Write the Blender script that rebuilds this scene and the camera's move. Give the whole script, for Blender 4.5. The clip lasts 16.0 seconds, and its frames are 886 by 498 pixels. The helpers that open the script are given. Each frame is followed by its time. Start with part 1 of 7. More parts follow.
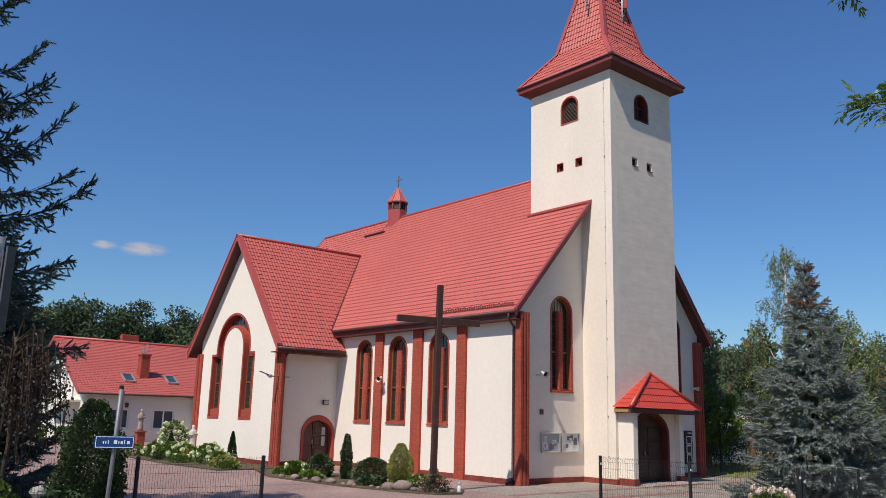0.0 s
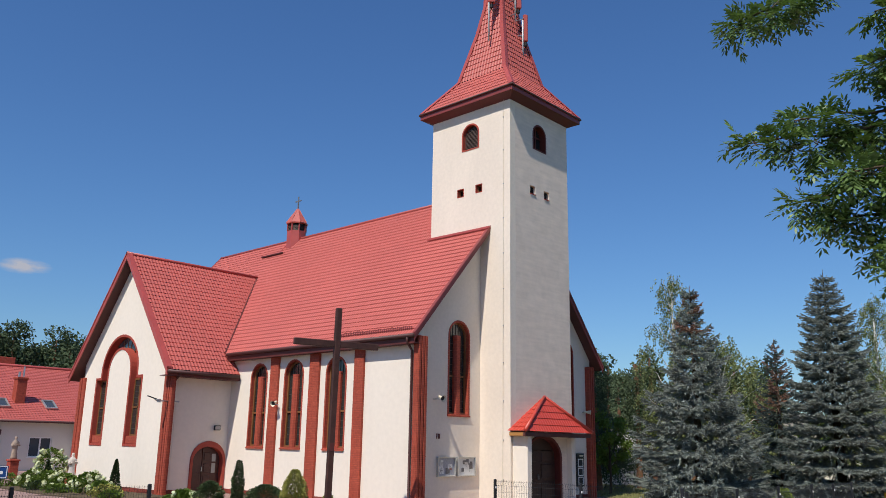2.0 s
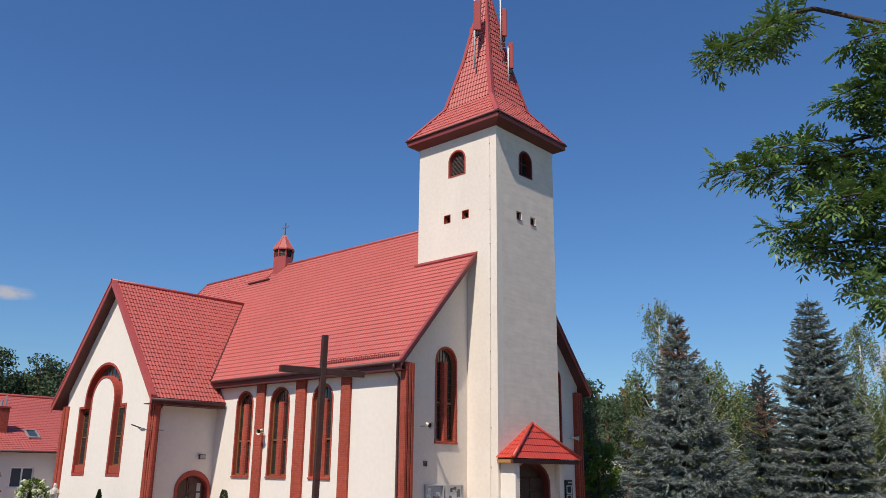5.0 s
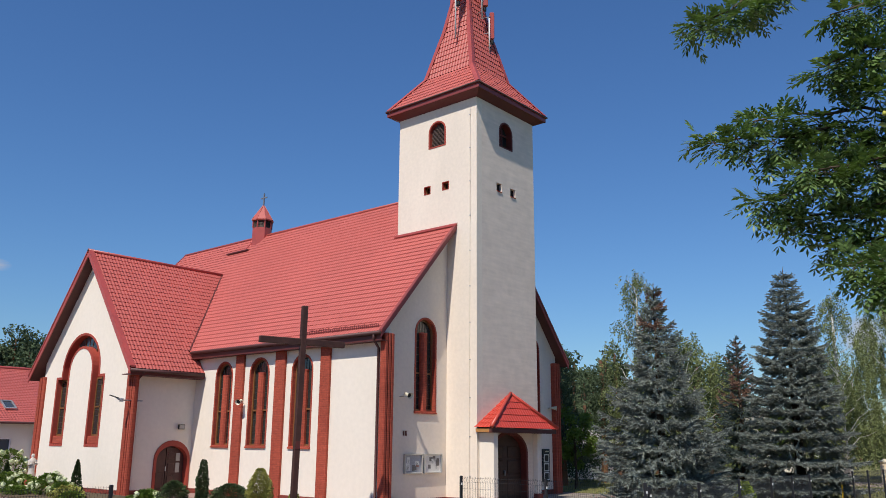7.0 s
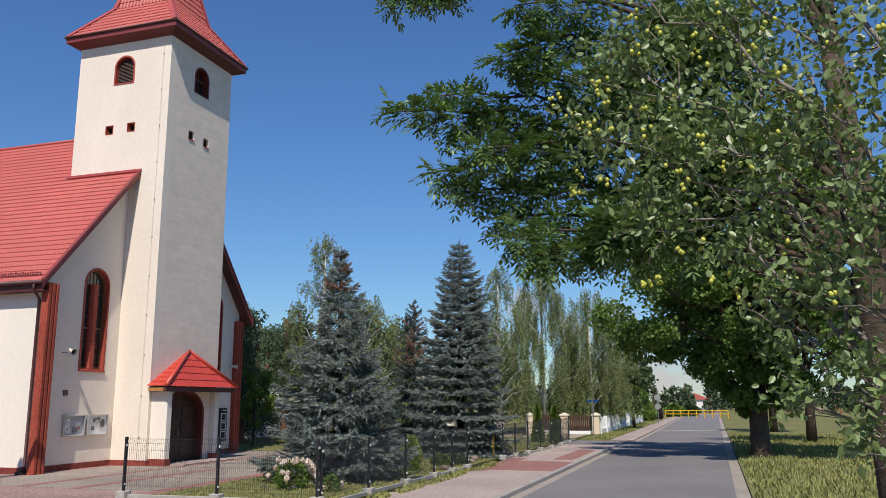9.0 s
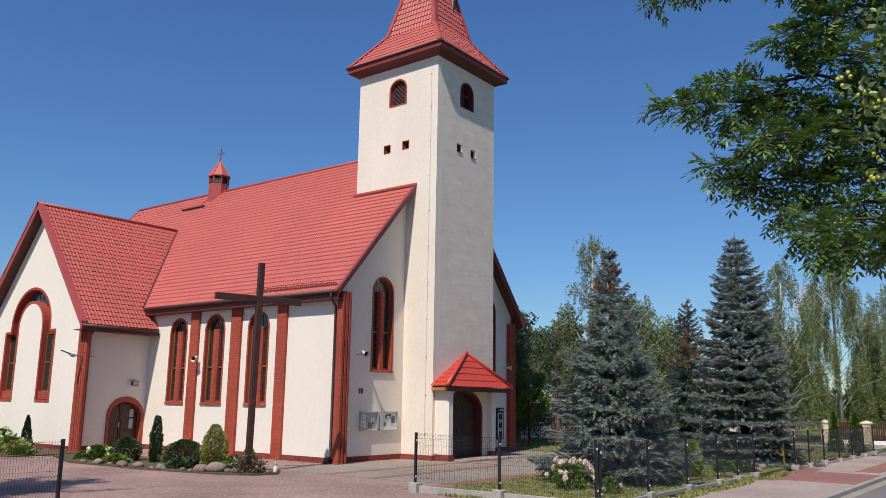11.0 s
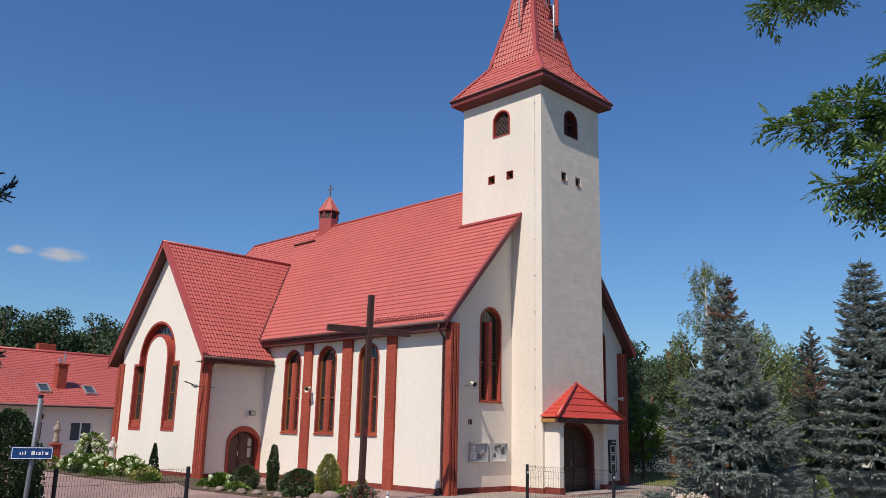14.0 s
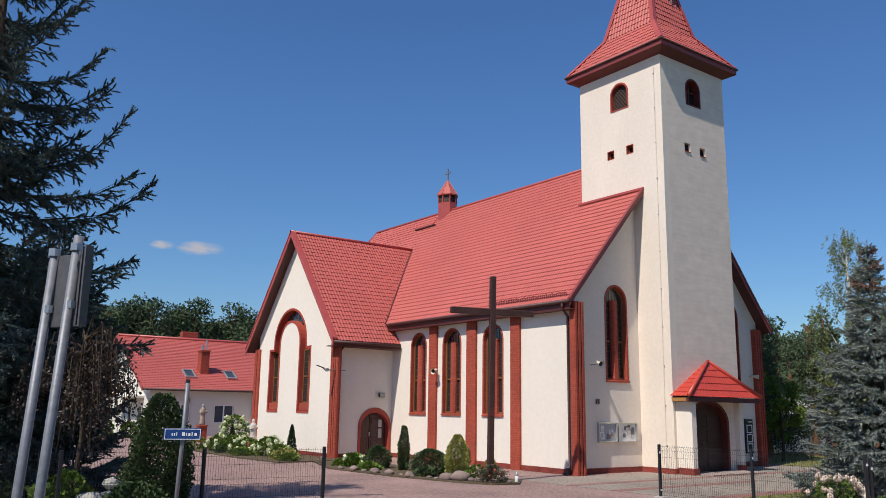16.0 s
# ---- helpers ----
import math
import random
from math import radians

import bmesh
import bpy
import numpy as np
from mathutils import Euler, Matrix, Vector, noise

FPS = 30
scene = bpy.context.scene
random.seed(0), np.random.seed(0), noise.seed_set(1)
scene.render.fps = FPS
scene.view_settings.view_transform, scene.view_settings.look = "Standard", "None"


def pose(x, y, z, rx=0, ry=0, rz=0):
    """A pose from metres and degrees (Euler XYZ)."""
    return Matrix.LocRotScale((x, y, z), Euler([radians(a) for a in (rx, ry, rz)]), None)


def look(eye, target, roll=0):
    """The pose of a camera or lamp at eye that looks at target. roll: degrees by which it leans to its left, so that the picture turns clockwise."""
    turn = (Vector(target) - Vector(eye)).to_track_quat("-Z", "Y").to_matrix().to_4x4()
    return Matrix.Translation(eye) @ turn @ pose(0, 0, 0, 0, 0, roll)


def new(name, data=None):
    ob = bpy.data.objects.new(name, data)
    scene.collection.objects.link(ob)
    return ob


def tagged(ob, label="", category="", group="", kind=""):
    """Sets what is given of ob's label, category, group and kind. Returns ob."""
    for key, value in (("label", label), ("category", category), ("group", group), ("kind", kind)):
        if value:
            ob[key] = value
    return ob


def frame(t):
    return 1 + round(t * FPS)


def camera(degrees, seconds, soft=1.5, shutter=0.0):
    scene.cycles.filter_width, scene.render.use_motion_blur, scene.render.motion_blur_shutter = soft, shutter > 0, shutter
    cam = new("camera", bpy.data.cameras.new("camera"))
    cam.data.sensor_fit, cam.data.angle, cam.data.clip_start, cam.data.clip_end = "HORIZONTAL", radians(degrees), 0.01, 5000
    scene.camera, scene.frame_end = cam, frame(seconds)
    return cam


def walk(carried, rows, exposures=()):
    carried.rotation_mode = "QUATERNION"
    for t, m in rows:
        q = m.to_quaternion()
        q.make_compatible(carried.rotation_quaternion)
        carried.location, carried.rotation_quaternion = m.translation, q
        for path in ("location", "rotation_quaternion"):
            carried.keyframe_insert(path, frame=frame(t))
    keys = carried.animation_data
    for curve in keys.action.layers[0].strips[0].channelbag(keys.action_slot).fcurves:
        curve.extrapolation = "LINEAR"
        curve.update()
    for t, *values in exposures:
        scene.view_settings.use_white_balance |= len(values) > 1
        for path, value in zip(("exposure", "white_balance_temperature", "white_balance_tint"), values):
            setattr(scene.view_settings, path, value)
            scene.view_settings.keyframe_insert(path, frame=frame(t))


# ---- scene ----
cam = camera(57.55, 16.0, soft=0.4)
PATH = [
    (0, (-21.470, -21.300, 2.295), (-15.167, -13.811, 4.345), 1.51),
    (0.5, (-21.466, -21.331, 2.310), (-14.666, -14.364, 4.593), 1.18),
    (1, (-21.448, -21.332, 2.291), (-14.442, -14.599, 4.652), 1.01),
    (1.5, (-21.447, -21.311, 2.304), (-14.355, -14.677, 4.689), 0.94),
    (2, (-21.503, -21.318, 2.302), (-14.357, -14.732, 4.659), 1.02),
    (2.5, (-21.456, -21.342, 2.320), (-14.281, -14.803, 4.720), 1.03),
    (3, (-21.472, -21.344, 2.329), (-14.281, -14.871, 4.857), 1.10),
    (5.3, (-21.463, -21.371, 2.339), (-14.275, -14.946, 4.996), 0.56),
    (5.5, (-21.499, -21.354, 2.373), (-14.288, -14.931, 4.971), 0.69),
    (6, (-21.483, -21.379, 2.321), (-14.237, -14.957, 4.820), 0.60),
    (6.5, (-21.487, -21.365, 2.318), (-14.216, -14.942, 4.743), 0.47),
    (7, (-21.499, -21.363, 2.313), (-14.080, -15.073, 4.637), 0.46),
    (7.5, (-21.419, -21.370, 2.311), (-13.273, -16.009, 4.522), 0.30),
    (8, (-21.365, -21.389, 2.299), (-12.457, -17.354, 4.390), -0.04),
    (8.2, (-21.303, -21.413, 2.286), (-12.181, -17.855, 4.318), -0.12),
    (8.5, (-21.309, -21.407, 2.286), (-11.999, -18.324, 4.242), -0.20),
    (8.8, (-21.325, -21.391, 2.288), (-11.970, -18.406, 4.176), -0.19),
    (9.1, (-21.347, -21.370, 2.291), (-12.047, -18.183, 4.121), -0.12),
    (9.4, (-21.371, -21.347, 2.294), (-12.212, -17.749, 4.075), 0.00),
    (9.7, (-21.393, -21.326, 2.297), (-12.451, -17.201, 4.039), 0.17),
    (10, (-21.409, -21.311, 2.299), (-12.738, -16.633, 4.011), 0.36),
    (10.3, (-21.415, -21.305, 2.300), (-13.026, -16.132, 3.992), 0.57),
    (10.5, (-21.510, -21.370, 2.263), (-13.314, -15.897, 3.961), 0.69),
    (11, (-21.505, -21.368, 2.270), (-13.685, -15.418, 4.127), 0.87),
    (11.5, (-21.501, -21.341, 2.272), (-13.908, -15.195, 4.414), 1.08),
    (12, (-21.530, -21.352, 2.263), (-14.139, -15.017, 4.550), 1.32),
    (12.5, (-21.544, -21.366, 2.251), (-14.344, -14.804, 4.510), 1.48),
    (13, (-21.557, -21.368, 2.249), (-14.507, -14.624, 4.444), 1.47),
    (13.5, (-21.579, -21.366, 2.255), (-14.627, -14.516, 4.436), 1.39),
    (14, (-21.560, -21.359, 2.259), (-14.651, -14.472, 4.458), 1.28),
    (14.5, (-21.551, -21.373, 2.265), (-14.641, -14.480, 4.442), 1.16),
    (15, (-21.560, -21.383, 2.259), (-14.664, -14.468, 4.408), 1.06),
    (15.5, (-21.544, -21.340, 2.250), (-14.822, -14.235, 4.329), 1.00),
    (16, (-21.569, -21.329, 2.253), (-15.739, -13.441, 4.201), 0.87),
]
walk(cam, [(t, look(eye, target, roll)) for t, eye, target, roll in PATH],
     [(0, 0.0), (7.0, 0.0), (7.5, 0.03), (8.2, 0.08), (9.2, 0.08), (10.3, 0.03), (11.0, 0.0), (16, 0.0)])

# ---- light and sky ----
SUN = Vector((-0.58, -0.155, 0.80)).normalized()
world = bpy.data.worlds.new("sky")
scene.world = world
world.use_nodes = True
wn = world.node_tree.nodes
sky = wn.new("ShaderNodeTexSky")
sky.sky_type = "NISHITA"
sky.sun_disc = False
sky.sun_elevation = math.asin(SUN.z)
sky.sun_rotation = math.atan2(SUN.x, SUN.y)
sky.altitude = 200
sky.air_density, sky.dust_density, sky.ozone_density = 1.35, 0.0, 3.2
wn["Background"].inputs["Strength"].default_value = 0.078
hue = wn.new("ShaderNodeHueSaturation")
hue.inputs["Hue"].default_value, hue.inputs["Saturation"].default_value, hue.inputs["Value"].default_value = 0.500, 1.06, 1.10
world.node_tree.links.new(sky.outputs[0], hue.inputs["Color"])
tint = wn.new("ShaderNodeVectorMath")
tint.operation = "MULTIPLY"
tint.inputs[1].default_value = (0.60, 0.85, 1.20)
world.node_tree.links.new(hue.outputs[0], tint.inputs[0])
world.node_tree.links.new(tint.outputs[0], wn["Background"].inputs[0])
sun = new("sun", bpy.data.lights.new("sun", "SUN"))
sun.data.energy, sun.data.angle, sun.data.color = 4.7, radians(0.53), (1.0, 0.935, 0.85)
sun.matrix_world = look(SUN * 60, (0, 0, 0))
scene.view_settings.exposure = 0.0


# ---- materials ----
def mat(name, color, rough=0.7, var=0.18, grain=18.0, big=0.8, bump=0.15, bscale=60.0, metal=0.0, streak=0.0, rnd=0.0, island=0.0, spec=0.4, trans=0.0):
    m = bpy.data.materials.new(name)
    m.use_nodes = True
    nt = m.node_tree
    n, l = nt.nodes, nt.links
    b = n["Principled BSDF"]
    b.inputs["Roughness"].default_value = rough
    b.inputs["Metallic"].default_value = metal
    b.inputs["Specular IOR Level"].default_value = spec
    geo = n.new("ShaderNodeNewGeometry")
    fine, broad = n.new("ShaderNodeTexNoise"), n.new("ShaderNodeTexNoise")
    fine.inputs["Scale"].default_value, broad.inputs["Scale"].default_value = grain, big
    fine.inputs["Detail"].default_value, broad.inputs["Detail"].default_value = 3, 4
    l.new(geo.outputs["Position"], fine.inputs["Vector"])
    if streak:
        mp = n.new("ShaderNodeMapping")
        mp.inputs["Scale"].default_value = (1, 1, streak)
        l.new(geo.outputs["Position"], mp.inputs["Vector"])
        l.new(mp.outputs[0], broad.inputs["Vector"])
    else:
        l.new(geo.outputs["Position"], broad.inputs["Vector"])
    mul = n.new("ShaderNodeMath")
    mul.operation = "ADD"
    l.new(fine.outputs["Fac"], mul.inputs[0])
    l.new(broad.outputs["Fac"], mul.inputs[1])
    last = mul.outputs[0]
    if rnd or island:
        src = n.new("ShaderNodeObjectInfo").outputs["Random"] if rnd else geo.outputs["Random Per Island"]
        mad = n.new("ShaderNodeMath")
        mad.operation = "MULTIPLY_ADD"
        mad.inputs[1].default_value = rnd or island
        l.new(src, mad.inputs[0])
        l.new(last, mad.inputs[2])
        last = mad.outputs[0]
    ramp = n.new("ShaderNodeValToRGB")
    c = Vector(color)
    lo, hi = c * (1 - var), c * (1 + var)
    ramp.color_ramp.elements[0].position, ramp.color_ramp.elements[1].position = 0.3, 0.7
    ramp.color_ramp.elements[0].color, ramp.color_ramp.elements[1].color = (*lo, 1), (*hi, 1)
    half = n.new("ShaderNodeMath")
    half.operation = "MULTIPLY"
    half.inputs[1].default_value = 0.5 / (1 + 0.5 * (rnd or island))
    l.new(last, half.inputs[0])
    l.new(half.outputs[0], ramp.inputs[0])
    l.new(ramp.outputs[0], b.inputs["Base Color"])
    if bump:
        bt = n.new("ShaderNodeTexNoise")
        bt.inputs["Scale"].default_value, bt.inputs["Detail"].default_value = bscale, 3
        l.new(geo.outputs["Position"], bt.inputs["Vector"])
        bp = n.new("ShaderNodeBump")
        bp.inputs["Strength"].default_value, bp.inputs["Distance"].default_value = bump, 0.02
        l.new(bt.outputs["Fac"], bp.inputs["Height"])
        l.new(bp.outputs[0], b.inputs["Normal"])
    if trans:
        b.inputs["Subsurface Weight"].default_value = 0.0
        tr = n.new("ShaderNodeBsdfTranslucent")
        tint = n.new("ShaderNodeMix")
        tint.data_type = "RGBA"
        tint.inputs[0].default_value = 0.5
        l.new(ramp.outputs[0], tint.inputs[6])
        tint.inputs[7].default_value = (c.x * 1.6, c.y * 1.7, c.z * 0.7, 1)
        l.new(tint.outputs[2], tr.inputs["Color"])
        mx = n.new("ShaderNodeMixShader")
        mx.inputs[0].default_value = trans
        l.new(b.outputs[0], mx.inputs[1])
        l.new(tr.outputs[0], mx.inputs[2])
        l.new(mx.outputs[0], n["Material Output"].inputs["Surface"])
    return m


def brick_mat(name, c1, c2, joint, w, h, gap, rough=0.8, flat=False, bump=0.5, stain=0.25, turn=0.0):
    """Coursed bricks on upright walls (flat=False) or pavers on the ground."""
    m = bpy.data.materials.new(name)
    m.use_nodes = True
    n, l = m.node_tree.nodes, m.node_tree.links
    b = n["Principled BSDF"]
    b.inputs["Roughness"].default_value = rough
    b.inputs["Specular IOR Level"].default_value = 0.3
    geo = n.new("ShaderNodeNewGeometry")
    sep, com = n.new("ShaderNodeSeparateXYZ"), n.new("ShaderNodeCombineXYZ")
    l.new(geo.outputs["Position"], sep.inputs[0])
    if flat:
        mp = n.new("ShaderNodeMapping")
        mp.inputs["Rotation"].default_value = (0, 0, radians(turn))
        l.new(geo.outputs["Position"], mp.inputs["Vector"])
        vec = mp.outputs[0]
    else:
        add = n.new("ShaderNodeMath")
        l.new(sep.outputs["X"], add.inputs[0])
        l.new(sep.outputs["Y"], add.inputs[1])
        l.new(add.outputs[0], com.inputs["X"])
        l.new(sep.outputs["Z"], com.inputs["Y"])
        vec = com.outputs[0]
    bt = n.new("ShaderNodeTexBrick")
    bt.inputs["Scale"].default_value = 1.0
    bt.inputs["Brick Width"].default_value, bt.inputs["Row Height"].default_value = w, h
    bt.inputs["Mortar Size"].default_value = gap
    bt.inputs["Mortar Smooth"].default_value = 0.2
    bt.inputs["Color1"].default_value, bt.inputs["Color2"].default_value = (*c1, 1), (*c2, 1)
    bt.inputs["Mortar"].default_value = (*joint, 1)
    l.new(vec, bt.inputs["Vector"])
    nz, nb = n.new("ShaderNodeTexNoise"), n.new("ShaderNodeTexNoise")
    nz.inputs["Scale"].default_value, nz.inputs["Detail"].default_value = 0.35, 5
    nb.inputs["Scale"].default_value, nb.inputs["Detail"].default_value = 9.0, 4
    l.new(geo.outputs["Position"], nz.inputs["Vector"])
    l.new(geo.outputs["Position"], nb.inputs["Vector"])
    ad = n.new("ShaderNodeMath")
    l.new(nz.outputs["Fac"], ad.inputs[0])
    l.new(nb.outputs["Fac"], ad.inputs[1])
    mr = n.new("ShaderNodeMapRange")
    mr.inputs["From Min"].default_value, mr.inputs["From Max"].default_value = 0.7, 1.3
    mr.inputs["To Min"].default_value, mr.inputs["To Max"].default_value = 1 - stain, 1 + stain
    l.new(ad.outputs[0], mr.inputs["Value"])
    vm = n.new("ShaderNodeVectorMath")
    vm.operation = "SCALE"
    l.new(bt.outputs["Color"], vm.inputs[0])
    l.new(mr.outputs[0], vm.inputs["Scale"])
    l.new(vm.outputs[0], b.inputs["Base Color"])
    bp = n.new("ShaderNodeBump")
    bp.inputs["Strength"].default_value, bp.inputs["Distance"].default_value = bump, -0.01
    l.new(bt.outputs["Fac"], bp.inputs["Height"])
    l.new(bp.outputs[0], b.inputs["Normal"])
    return m


def glass_mat(name, tint, rough=0.05):
    m = bpy.data.materials.new(name)
    m.use_nodes = True
    b = m.node_tree.nodes["Principled BSDF"]
    b.inputs["Base Color"].default_value = (*tint, 1)
    b.inputs["Roughness"].default_value = rough
    b.inputs["Specular IOR Level"].default_value = 0.8
    return m


PLASTER = mat("plaster", (0.81, 0.735, 0.63), 0.9, var=0.05, grain=5, big=0.5, bump=0.14, bscale=70, streak=0.15, spec=0.15)
ROUGHCAST = mat("roughcast", (0.79, 0.695, 0.585), 0.92, var=0.07, grain=7.0, big=0.9, bump=0.45, bscale=34, streak=0.35, spec=0.12)
# Trowelled finish; its colour is warmed to stand for bounce light in shade.
TROWELLED_WARMED = mat("trowelled_render_bounce_tint", (0.77, 0.655, 0.55), 0.92, var=0.11, grain=2.2, big=1.1, bump=0.10, bscale=26, streak=7.0, spec=0.12)
HOUSEWALL = mat("house_plaster", (0.72, 0.68, 0.60), 0.9, var=0.06, bump=0.2, spec=0.15)
ROOF = mat("red_roof_sheet", (0.455, 0.108, 0.088), 0.5, var=0.10, grain=2, big=0.3, bump=0.05, bscale=30, spec=0.32)
PORCHROOF = mat("bright_red_roof", (0.50, 0.058, 0.036), 0.38, var=0.12, grain=4, big=0.8, bump=0.04, spec=0.5)
ROOFTRIM = mat("red_sheet_trim", (0.41, 0.078, 0.066), 0.42, var=0.12, grain=4, big=0.6, bump=0.03, spec=0.45)
FASCIA = mat("brown_red_fascia", (0.105, 0.025, 0.022), 0.5, var=0.15, bump=0.05)
RAKE = mat("red_brown_verge", (0.23, 0.046, 0.042), 0.45, var=0.15, bump=0.04, spec=0.45)
# REDPAINT darkened: shade of porch and tower front put into the colour.
SHADED_RED = mat("red_paint_with_shade", (0.13, 0.026, 0.020), 0.6, var=0.25, bump=0.2)
SOFFIT = mat("brown_soffit", (0.10, 0.035, 0.028), 0.6, var=0.2, grain=3, bump=0.1)
GUTTER = mat("dark_gutter", (0.085, 0.032, 0.028), 0.55, var=0.15, bump=0.0, spec=0.5)
BRICK = brick_mat("red_brick_slips", (0.40, 0.080, 0.045), (0.34, 0.062, 0.036), (0.27, 0.055, 0.035), 0.21, 0.068, 0.008)
PLINTH = brick_mat("plinth_slips", (0.25, 0.052, 0.036), (0.21, 0.044, 0.031), (0.17, 0.038, 0.028), 0.21, 0.068, 0.008, stain=0.35)
REDPAINT = mat("red_brick_paint", (0.36, 0.060, 0.038), 0.7, var=0.2, bump=0.2)
WOOD = mat("brown_window_wood", (0.20, 0.085, 0.030), 0.5, var=0.25, grain=12, bump=0.1)
DOORWOOD = mat("dark_red_door", (0.070, 0.026, 0.021), 0.45, var=0.3, grain=8, big=1.5, bump=0.1)
# Darker than the side door's wood, to carry the porch shade in its colour.
MAINDOOR_SHADED = mat("main_door_wood_shaded", (0.055, 0.026, 0.019), 0.45, var=0.3, grain=8, big=1.5, bump=0.1)
CROSSWOOD = mat("dark_cross_timber", (0.055, 0.022, 0.016), 0.6, var=0.4, grain=9, big=2.0, bump=0.4, bscale=30)
GLASS = glass_mat("dark_leaded_glass", (0.030, 0.032, 0.030), 0.12)
PANE = glass_mat("window_pane", (0.05, 0.06, 0.07), 0.04)
FROST = glass_mat("pale_door_glass", (0.35, 0.33, 0.31), 0.2)
LEAD = mat("lead_came", (0.07, 0.065, 0.05), 0.5, bump=0)
LOUVRE = mat("dark_louvre", (0.11, 0.075, 0.062), 0.6, var=0.3)
# Near-black: the shade of unlit interiors put into the colour.
DARK = mat("unlit_inside_black", (0.012, 0.010, 0.010), 0.9, bump=0)
ZINC = mat("zinc_steel", (0.42, 0.43, 0.45), 0.4, var=0.15, grain=20, metal=0.7, bump=0.05)
GREYPOLE = mat("weathered_steel_pole", (0.20, 0.207, 0.225), 0.5, var=0.25, grain=25, metal=0.25, bump=0.06)
SIGNBACK = mat("sign_back_aluminium", (0.12, 0.117, 0.12), 0.5, var=0.2, metal=0.4)
POSTBLACK = mat("anthracite_post", (0.016, 0.017, 0.020), 0.45, var=0.3, bump=0.0)
WIRE = mat("anthracite_wire", (0.022, 0.024, 0.027), 0.5, bump=0.0)
CONCRETE = mat("concrete", (0.36, 0.34, 0.30), 0.9, var=0.25, grain=14, big=2, bump=0.4)
KERB = mat("kerb_concrete", (0.33, 0.30, 0.27), 0.9, var=0.3, grain=10, big=1.2, bump=0.4)
STONE = mat("granite_boulder", (0.225, 0.165, 0.14), 0.85, var=0.4, grain=14, big=3, bump=0.5, rnd=0.6)
WHITE = mat("white_paint", (0.78, 0.78, 0.76), 0.5, var=0.06, bump=0.03)
OFFWHITE = mat("offwhite_plastic", (0.66, 0.60, 0.46), 0.45, var=0.08, bump=0.02)
ALU = mat("aluminium_frame", (0.50, 0.49, 0.47), 0.35, var=0.1, metal=0.6, bump=0.0)
PALEPOLE = mat("pale_galvanised_pole", (0.62, 0.61, 0.60), 0.45, var=0.1, bump=0.02)
PAPER = mat("paper_sheet", (0.75, 0.74, 0.70), 0.8, var=0.12, grain=6, bump=0.0)
PRINT = mat("grey_print", (0.20, 0.18, 0.17), 0.8, var=0.3, bump=0.0)
PRINTRED = mat("faded_red_print", (0.45, 0.20, 0.15), 0.8, var=0.3, bump=0.0)
BOARDDARK = mat("black_board", (0.015, 0.016, 0.020), 0.35, bump=0.0)
SIGNBLUE = mat("sign_blue", (0.010, 0.055, 0.20), 0.35, var=0.1, bump=0.0)
YELLOW = mat("yellow_paint", (0.70, 0.42, 0.02), 0.5, var=0.15)
STATUE = mat("painted_statue", (0.62, 0.56, 0.50), 0.7, var=0.25, grain=6, big=3, bump=0.1)
STATUEBROWN = mat("brown_statue", (0.34, 0.26, 0.20), 0.7, var=0.3, grain=6, big=3, bump=0.1)
ANTENNA = mat("red_antenna_shell", (0.40, 0.075, 0.060), 0.4, var=0.06, bump=0.0)
BLACKBOX = mat("black_equipment", (0.02, 0.02, 0.022), 0.5, bump=0.0)
PAVING = brick_mat("paving_blocks", (0.335, 0.222, 0.19), (0.285, 0.188, 0.163), (0.17, 0.113, 0.10), 0.20, 0.10, 0.006, rough=0.9, flat=True, bump=0.4, stain=0.36)
PAVOLD = brick_mat("weathered_grey_blocks", (0.315, 0.262, 0.212), (0.27, 0.228, 0.186), (0.16, 0.135, 0.11), 0.20, 0.10, 0.006, rough=0.9, flat=True, bump=0.4, stain=0.30)
PAVRED = brick_mat("red_paving_blocks", (0.31, 0.15, 0.125), (0.27, 0.13, 0.11), (0.16, 0.08, 0.07), 0.20, 0.10, 0.006, rough=0.9, flat=True, bump=0.4, stain=0.25)
PAVGREY = brick_mat("grey_paving_blocks", (0.41, 0.32, 0.275), (0.35, 0.275, 0.24), (0.21, 0.17, 0.145), 0.20, 0.10, 0.006, rough=0.9, flat=True, bump=0.4, stain=0.22, turn=90)
ASPHALT = mat("asphalt", (0.185, 0.172, 0.168), 0.9, var=0.22, grain=40, big=0.25, bump=0.5, bscale=120, spec=0.2)
DUST = mat("sandy_gutter", (0.30, 0.26, 0.21), 0.95, var=0.25, grain=12, big=0.6, bump=0.4)
LAWN = mat("lawn_soil", (0.16, 0.155, 0.06), 0.95, var=0.4, grain=9, big=0.5, bump=0.8, bscale=25, spec=0.1)
SOIL = mat("bed_soil", (0.11, 0.085, 0.055), 0.95, var=0.4, grain=9, big=1.2, bump=0.8, bscale=20, spec=0.1)
BARK = mat("bark", (0.085, 0.062, 0.045), 0.95, var=0.35, grain=9, big=2, bump=0.9, bscale=25, spec=0.1)
PEARBARK = mat("grey_pear_bark", (0.24, 0.20, 0.165), 0.9, var=0.35, grain=12, big=3, bump=0.6, bscale=40, spec=0.1)
TWIG = mat("twig", (0.07, 0.05, 0.035), 0.9, var=0.3, bump=0.0, spec=0.1)
BIRCHBARK = mat("birch_bark", (0.55, 0.53, 0.49), 0.8, var=0.45, grain=5, big=2.2, bump=0.3)
PINEBARK = mat("pine_bark", (0.20, 0.10, 0.055), 0.9, var=0.3, bump=0.3)
